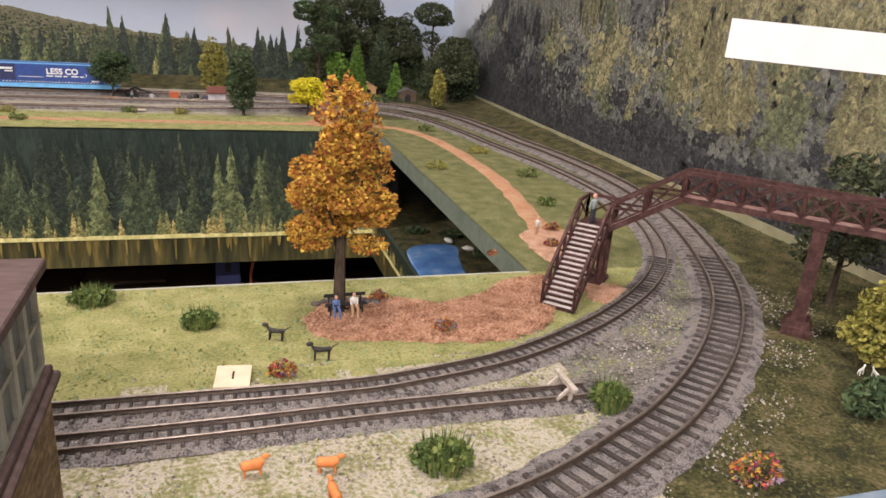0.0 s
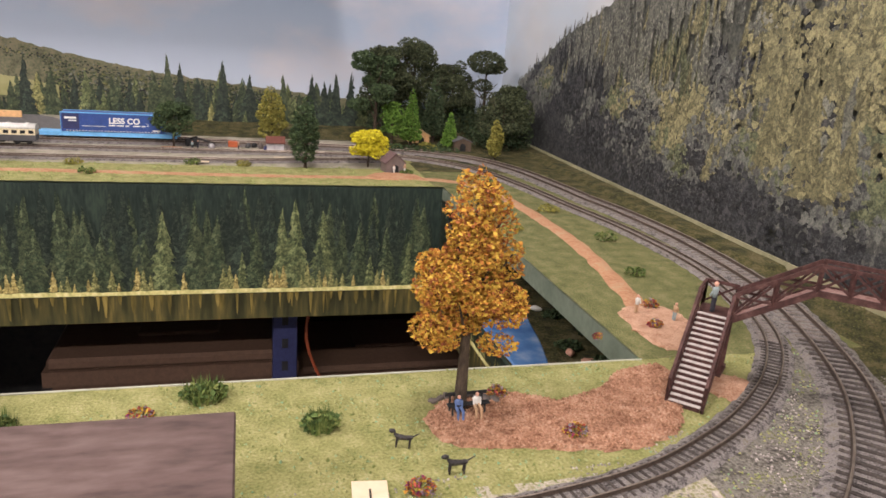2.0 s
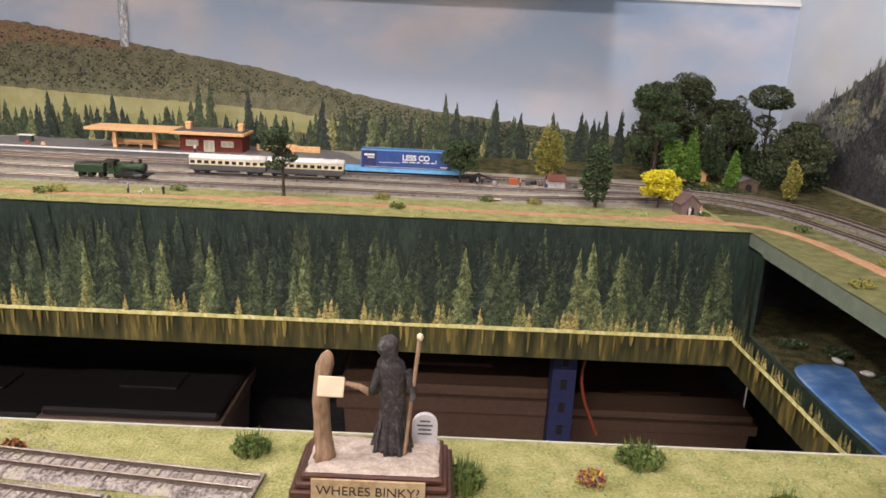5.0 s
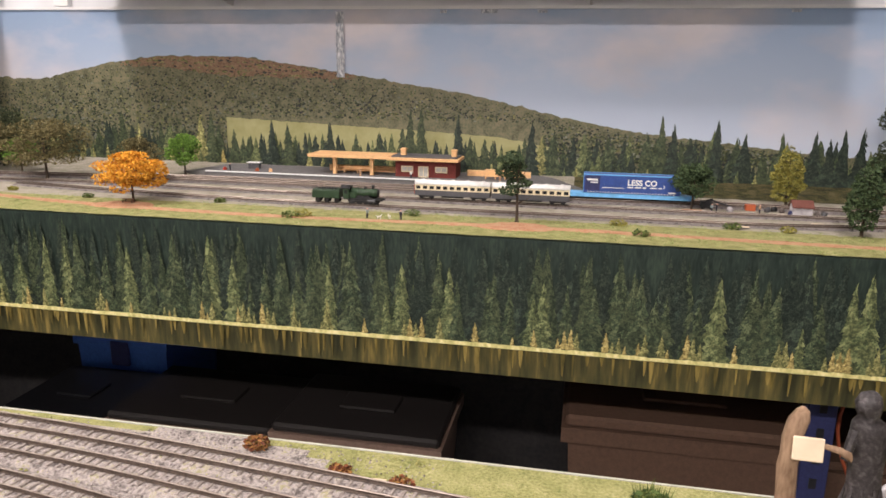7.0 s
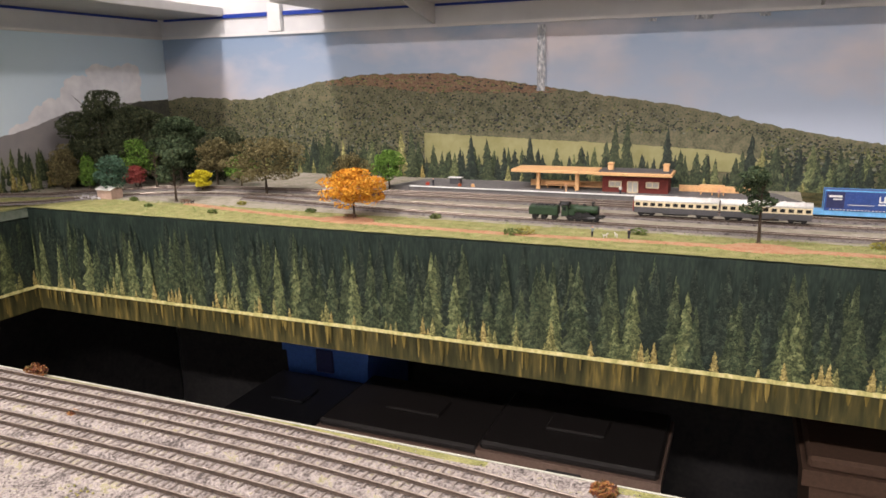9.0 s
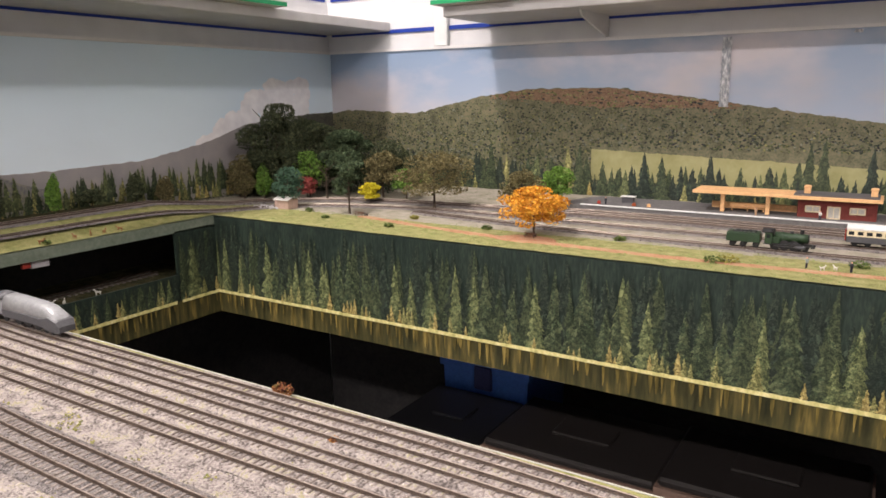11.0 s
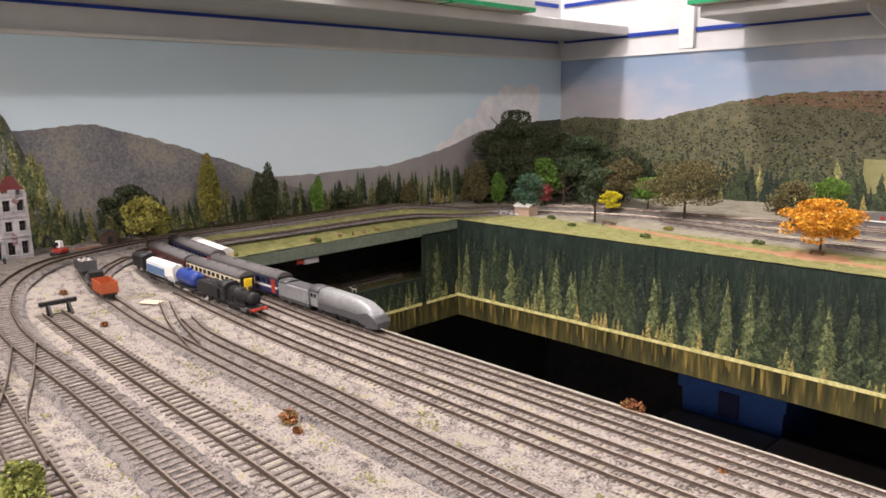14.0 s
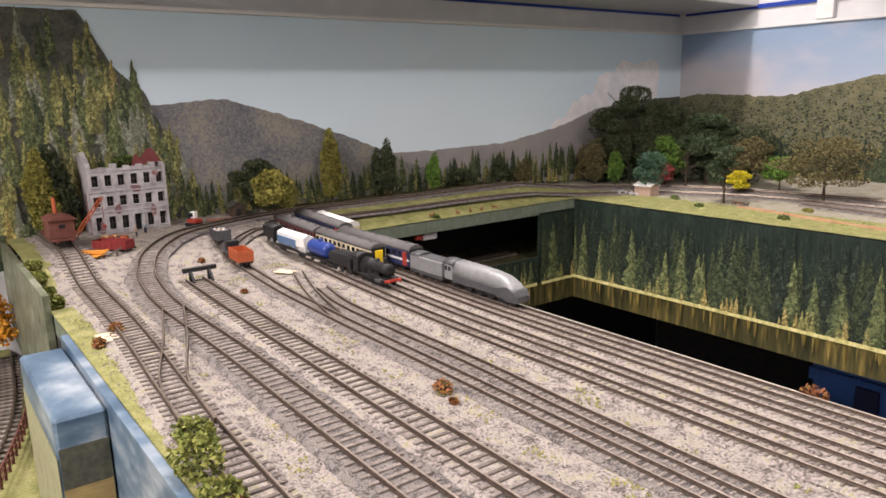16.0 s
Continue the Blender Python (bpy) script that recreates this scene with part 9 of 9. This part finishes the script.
# ---- storage under the boards, seen through the well ----
def storage():
    dark = paint("black_crate", (0.012, 0.012, 0.014), 0.3)
    lid = paint("smoky_lid", (0.022, 0.019, 0.018), 0.35)
    tub = paint("smoky_tub", (0.20, 0.135, 0.105), 0.4)
    tan = paint("brown_carton", (0.095, 0.055, 0.036), 0.8)
    slab("shelf_under", (XL, 0.56, 0.40, XR, 0.98, 0.425), M_BLACK, "dark storage shelf under the station", "shelf")
    rows = ((-1.12, 0.69, 0.243, 0.088, dark, dark, "storage_crate", "black plastic tool case on the storage shelf"), (-1.12, 0.88, 0.315, 0.088, P_BLUE, P_BLUE, "storage_crate", "bright blue plastic crate under the layout"), (-0.893, 0.70, 0.256, 0.130, tub, lid, "storage_crate", "smoky plastic tub with a dark lid"), (-0.638, 0.70, 0.267, 0.122, tub, lid, "storage_crate", "smoky plastic tub with a dark lid"), (-0.195, 0.70, 0.325, 0.155, tan, tan, "cardboard_carton", "brown cardboard carton under the layout"), (0.115, 0.78, 0.255, 0.14, tan, tan, "cardboard_carton", "brown cardboard carton under the layout"))
    for x, y, h, a, m1, m2, name, label in rows:
        root = thing(name, label, "box", (x, y, 0.425))
        b = 0.09
        bm = bmesh.new()
        ring_mesh(bm, [[(s * aa, t * bb, zz) for s, t in ((-1, -1), (1, -1), (1, 1), (-1, 1))] for zz, aa, bb in ((0.0, a * 0.86, b * 0.86), (h * 0.88, a * 0.97, b * 0.97), (h * 0.88 + 0.002, a * 1.03, b * 1.03), (h * 0.95, a * 1.03, b * 1.03))])
        part("box", bm, m1, root)
        bm = bmesh.new()
        box(bm, -a, -b, h * 0.95, a, b, h, 0.004)
        box(bm, -a * 0.35, -b * 0.3, h, a * 0.35, b * 0.3, h + 0.005, 0.002)
        part("lid", bm, m2, root)
        if name == "cardboard_carton":
            continue
        bm = bmesh.new()
        box(bm, -a * 0.2, -b * 1.06, h * 0.78, a * 0.2, -b * 0.99, h * 0.92, 0.002)
        part("handle", bm, lid if m1 is not P_BLUE else P_NAVY, root)
    root = thing("rack_upright", "blue steel racking upright with slots", "rack", (-0.055, 0.60, 0))
    bm = bmesh.new()
    box(bm, -0.016, -0.012, 0, 0.016, 0.012, 0.981, 0.001)
    part("upright", bm, P_NAVY, root)
    bm = bmesh.new()
    for k in range(12):
        box(bm, -0.004, -0.0135, 0.5 + k * 0.033, 0.004, -0.012, 0.513 + k * 0.033)
    part("slots", bm, P_BLACK, root)
    bm = bmesh.new()
    prev = None
    for q in range(16):
        p = Vector((-0.005 + 0.02 * math.sin(q * 0.45), 0.62, 0.981 - q * 0.020))
        if prev:
            rod(bm, prev, p, 0.0022, 0.0022, 6)
        prev = p
    solo("cable", bm, paint("dull_orange_cable", (0.30, 0.07, 0.03), 0.5), "orange cable hanging under the layout", "cable")
    root = thing("trestle", "yellow pole lying across dark trestles", "pole", (0, 0, 0))
    bm = bmesh.new()
    rod(bm, (-1.60, 0.36, 0.735), (-1.14, 0.44, 0.715), 0.006, 0.006, 10)
    part("pole", bm, P_YELLOW, root)
    for x in (-1.55, -1.2):
        bm = bmesh.new()
        box(bm, x - 0.01, 0.34, 0.0, x + 0.01, 0.45, 0.712)
        part("trestle_leg", bm, P_BLACK, root)
    bm = bmesh.new()
    blob(bm, (0, 0, 0.01), 0.022, 3, 3, (1.6, 0.8, 0.5), 0.9)
    solo("teal_bag", bm, paint("teal_bag", (0.02, 0.20, 0.16), 0.4), "crumpled teal bag hung over the trestle", "bag", (-1.19, 0.42, 0.712))


storage()


# ---- the lower front scene beside the board ----
def lower_front():
    slab("lower_front_ground", (-1.66, -0.62, 0.86, -0.95, -0.275, 0.885), M_GRASS, "lower front board with grass scatter", "ground")
    line = [(-1.62, -0.285), (-1.46, -0.300), (-1.33, -0.33), (-1.20, -0.375)]
    for off in (-0.020, 0.022):
        root = thing("rail_fence", "low rusty red post and rail fence", "fence", (0, 0, 0), 0, "fences")
        pts = smooth_line([(x, y + off) for x, y in line], 0.014)
        bm = bmesh.new()
        box(bm, -0.0010, -0.0010, 0, 0.0010, 0.0010, 0.016)
        me = mesh_of("post", bm, P_OXIDE)
        for p in pts:
            ob = new("post", me)
            ob.parent = root
            ob.matrix_world = pose(p[0], p[1], 0.885)
        for z in (0.890, 0.8955, 0.8995):
            v, f = sweep(pts, 0.0, [(-0.0005, z - 1.0), (0.0005, z - 1.0), (0.0005, z - 0.9985), (-0.0005, z - 0.9985)])
            v = [(a, b, c - ramp(a, b)) for a, b, c in v]
            ob = new("rail", from_arrays("rail", v, f, P_OXIDE))
            ob.parent = root
    # track of the lower scene
    root = thing("railway_track", "brown track with timber sleepers on the lower board", "railway track", (0, 0, 0), kind="structure")
    pts = smooth_line(line, 0.0105)
    bm = bmesh.new()
    box(bm, -0.0022, -0.0150, 0, 0.0022, 0.0150, 0.0022, 0.0003)
    me = mesh_of("sleeper", bm, M_SLEEPER)
    for k, p in enumerate(pts):
        q0, q1 = pts[max(0, k - 1)], pts[min(len(pts) - 1, k + 1)]
        ob = new("sleeper", me)
        ob.parent = root
        ob.matrix_world = pose(p[0], p[1], 0.886, 0, 0, math.degrees(math.atan2(q1[1] - q0[1], q1[0] - q0[0])))
    for s in (-0.00825, 0.00825):
        v, f = sweep(pts, s, [(-0.0010, 0), (0.0010, 0), (0.0010, 0.0026), (-0.0010, 0.0026)])
        v = [(a, b, c - ramp(a, b) - 0.112) for a, b, c in v]
        ob = new("rail", from_arrays("rail", v, f, M_RAIL))
        ob.parent = root
    # printed strips along the front of the board and a printed box standing against it
    pr = mat("printed_lake_sky", [(0.035, 0.065, 0.11), (0.11, 0.165, 0.23), (0.34, 0.38, 0.42)], 14, 0.4, bump=0, stretch=(1, 1, 2.5))
    slab("fascia_west", (XL, -0.2685, 0.90, -1.345, -0.2630, 1.017), mat("printed_hedge", [(0.05, 0.06, 0.04), (0.14, 0.15, 0.10), (0.26, 0.27, 0.22)], 30, 0.5, bump=0), "printed scenic strip along the board front", "panel")
    slab("fascia", (-1.275, -0.2685, 0.86, -0.2, -0.2630, 1.0015), pr, "printed blue sky strip along the board front", "panel")
    slab("fascia_east", (-0.2, -0.188, 0.86, XR, -0.1830, 1.0015), pr, "printed blue strip along the board front", "panel")
    # black strip between the fascias in place of the shade in the gap
    slab("fascia_gap_shade", (-1.345, -0.262, 0.90, -1.275, -0.258, 0.981), M_BLACK, "black strip added for the shade in the gap under the board", "panel")
    root = thing("printed_box", "cardboard box covered with a printed lake and sky landscape", "box", (0, 0, 0))
    x0, x1, y0, y1, zt = -1.262, -1.125, -0.2980, -0.2690, 0.9965
    bm = bmesh.new()
    box(bm, x0, y0, 0.80, x1, y1, zt, 0.002)
    part("box", bm, pr, root)
    bm = bmesh.new()
    box(bm, x1, y0 + 0.001, 0.80, x1 + 0.0006, y1 - 0.001, 0.952)
    part("field_print", bm, mat("printed_wheat", [(0.24, 0.17, 0.07), (0.36, 0.27, 0.12)], 30, 0.5, bump=0, stretch=(1, 1, 4)), root, "printed wheat field")
    bm = bmesh.new()
    box(bm, x1, y0 + 0.001, 0.9522, x1 + 0.0006, y1 - 0.001, 0.978)
    part("wood_print", bm, H_DKHILL, root, "printed dark woodland")
    bm = bmesh.new()
    box(bm, x0 + 0.001, y0 - 0.0006, 0.80, x1 - 0.001, y0, 0.972)
    part("meadow_print", bm, mat("printed_pale_meadow", [(0.22, 0.22, 0.13), (0.34, 0.33, 0.21), (0.14, 0.17, 0.09)], 30, 0.5, bump=0), root, "printed pale meadow")
    tree("broadleaf_tree", "bright orange autumn tree on the lower board", (-1.60, -0.292, 0.885), 0.085, 0.055, F_ORANGE, 1500, 0.003, 0.3, "round", 950)
    root = thing("tent", "small yellow and blue tent on the lower board", "tent", (-1.50, -0.325, 0.885), 30)
    for s, m in ((-1, P_NAVY), (1, P_YELLOW)):
        bm = bmesh.new()
        ring_mesh(bm, [[(x, 0, 0.018), (x, s * 0.014, 0.0), (x, s * 0.014, 0.001), (x, 0, 0.0192)] for x in (-0.014, 0.014)])
        part("tent_side", bm, m, root)


lower_front()


# ---- lower east pond scene ----
def pond_side():
    rng = random.Random(31)
    for k, (x, y) in enumerate(((0.21, 0.30), (0.23, 0.26), (0.25, 0.33), (0.23, 0.38), (0.21, 0.45), (0.17, 0.47), (0.24, 0.20), (0.28, 0.25))):
        bush("dark green shrub on the lower bank", (x, y, 0.886), 0.03, 0.009, F_GREEN, 700 + k, 300)
    for k, (x, y) in enumerate(((0.215, 0.265), (0.225, 0.25), (0.205, 0.285), (0.20, 0.43), (0.215, 0.40))):
        bm = bmesh.new()
        blob(bm, (0, 0, 0.002), 0.0045, k, 2, (1.6, 1, 0.6), 0.5)
        solo("rock", bm, FIG[5] if k < 3 else FIG[1], "pale pinkish rock beside the pond", "rock", (x, y, 0.8865), 35 * k, "rocks by the pond")
    bm = bmesh.new()
    for x in (0.148,):
        for y in (0.07, 0.54):
            box(bm, x, y - 0.006, 0.886, x + 0.012, y + 0.006, 0.982)
    solo("support_post", bm, P_BLACK, "dark timber post under the east board", "post", kind="structure")
    # things on the west lower level
    root = thing("railway_track", "rusty track on the lower west board", "railway track", (0, 0, 0), kind="structure")
    for x in (-1.575, -1.5585):
        bm = bmesh.new()
        box(bm, x - 0.0012, 0.06, 0.9070, x + 0.0012, 0.46, 0.9095)
        part("rail", bm, M_RAIL, root)
    bm = bmesh.new()
    for k in range(40):
        box(bm, -1.582, 0.062 + k * 0.010, 0.9050, -1.5515, 0.066 + k * 0.010, 0.9070)
    ob = part("sleepers", bm, M_SLEEPER, root)
    tagged(ob, kind="stuff")
    bush("dark bush on the lower west board", (-1.52, 0.15, 0.905), 0.04, 0.03, F_GREEN, 801, 500)
    root = thing("point_motor", "small red and grey switch unit under the west board", "switch", (-1.500, 0.235, 0.9835))
    bm = bmesh.new()
    box(bm, -0.006, -0.010, -0.012, 0.006, 0.014, -0.001, 0.0005)
    part("case", bm, P_STONE, root)
    bm = bmesh.new()
    box(bm, 0.0005, -0.022, -0.010, 0.006, -0.011, -0.003, 0.0005)
    part("terminal", bm, P_RED, root)


pond_side()
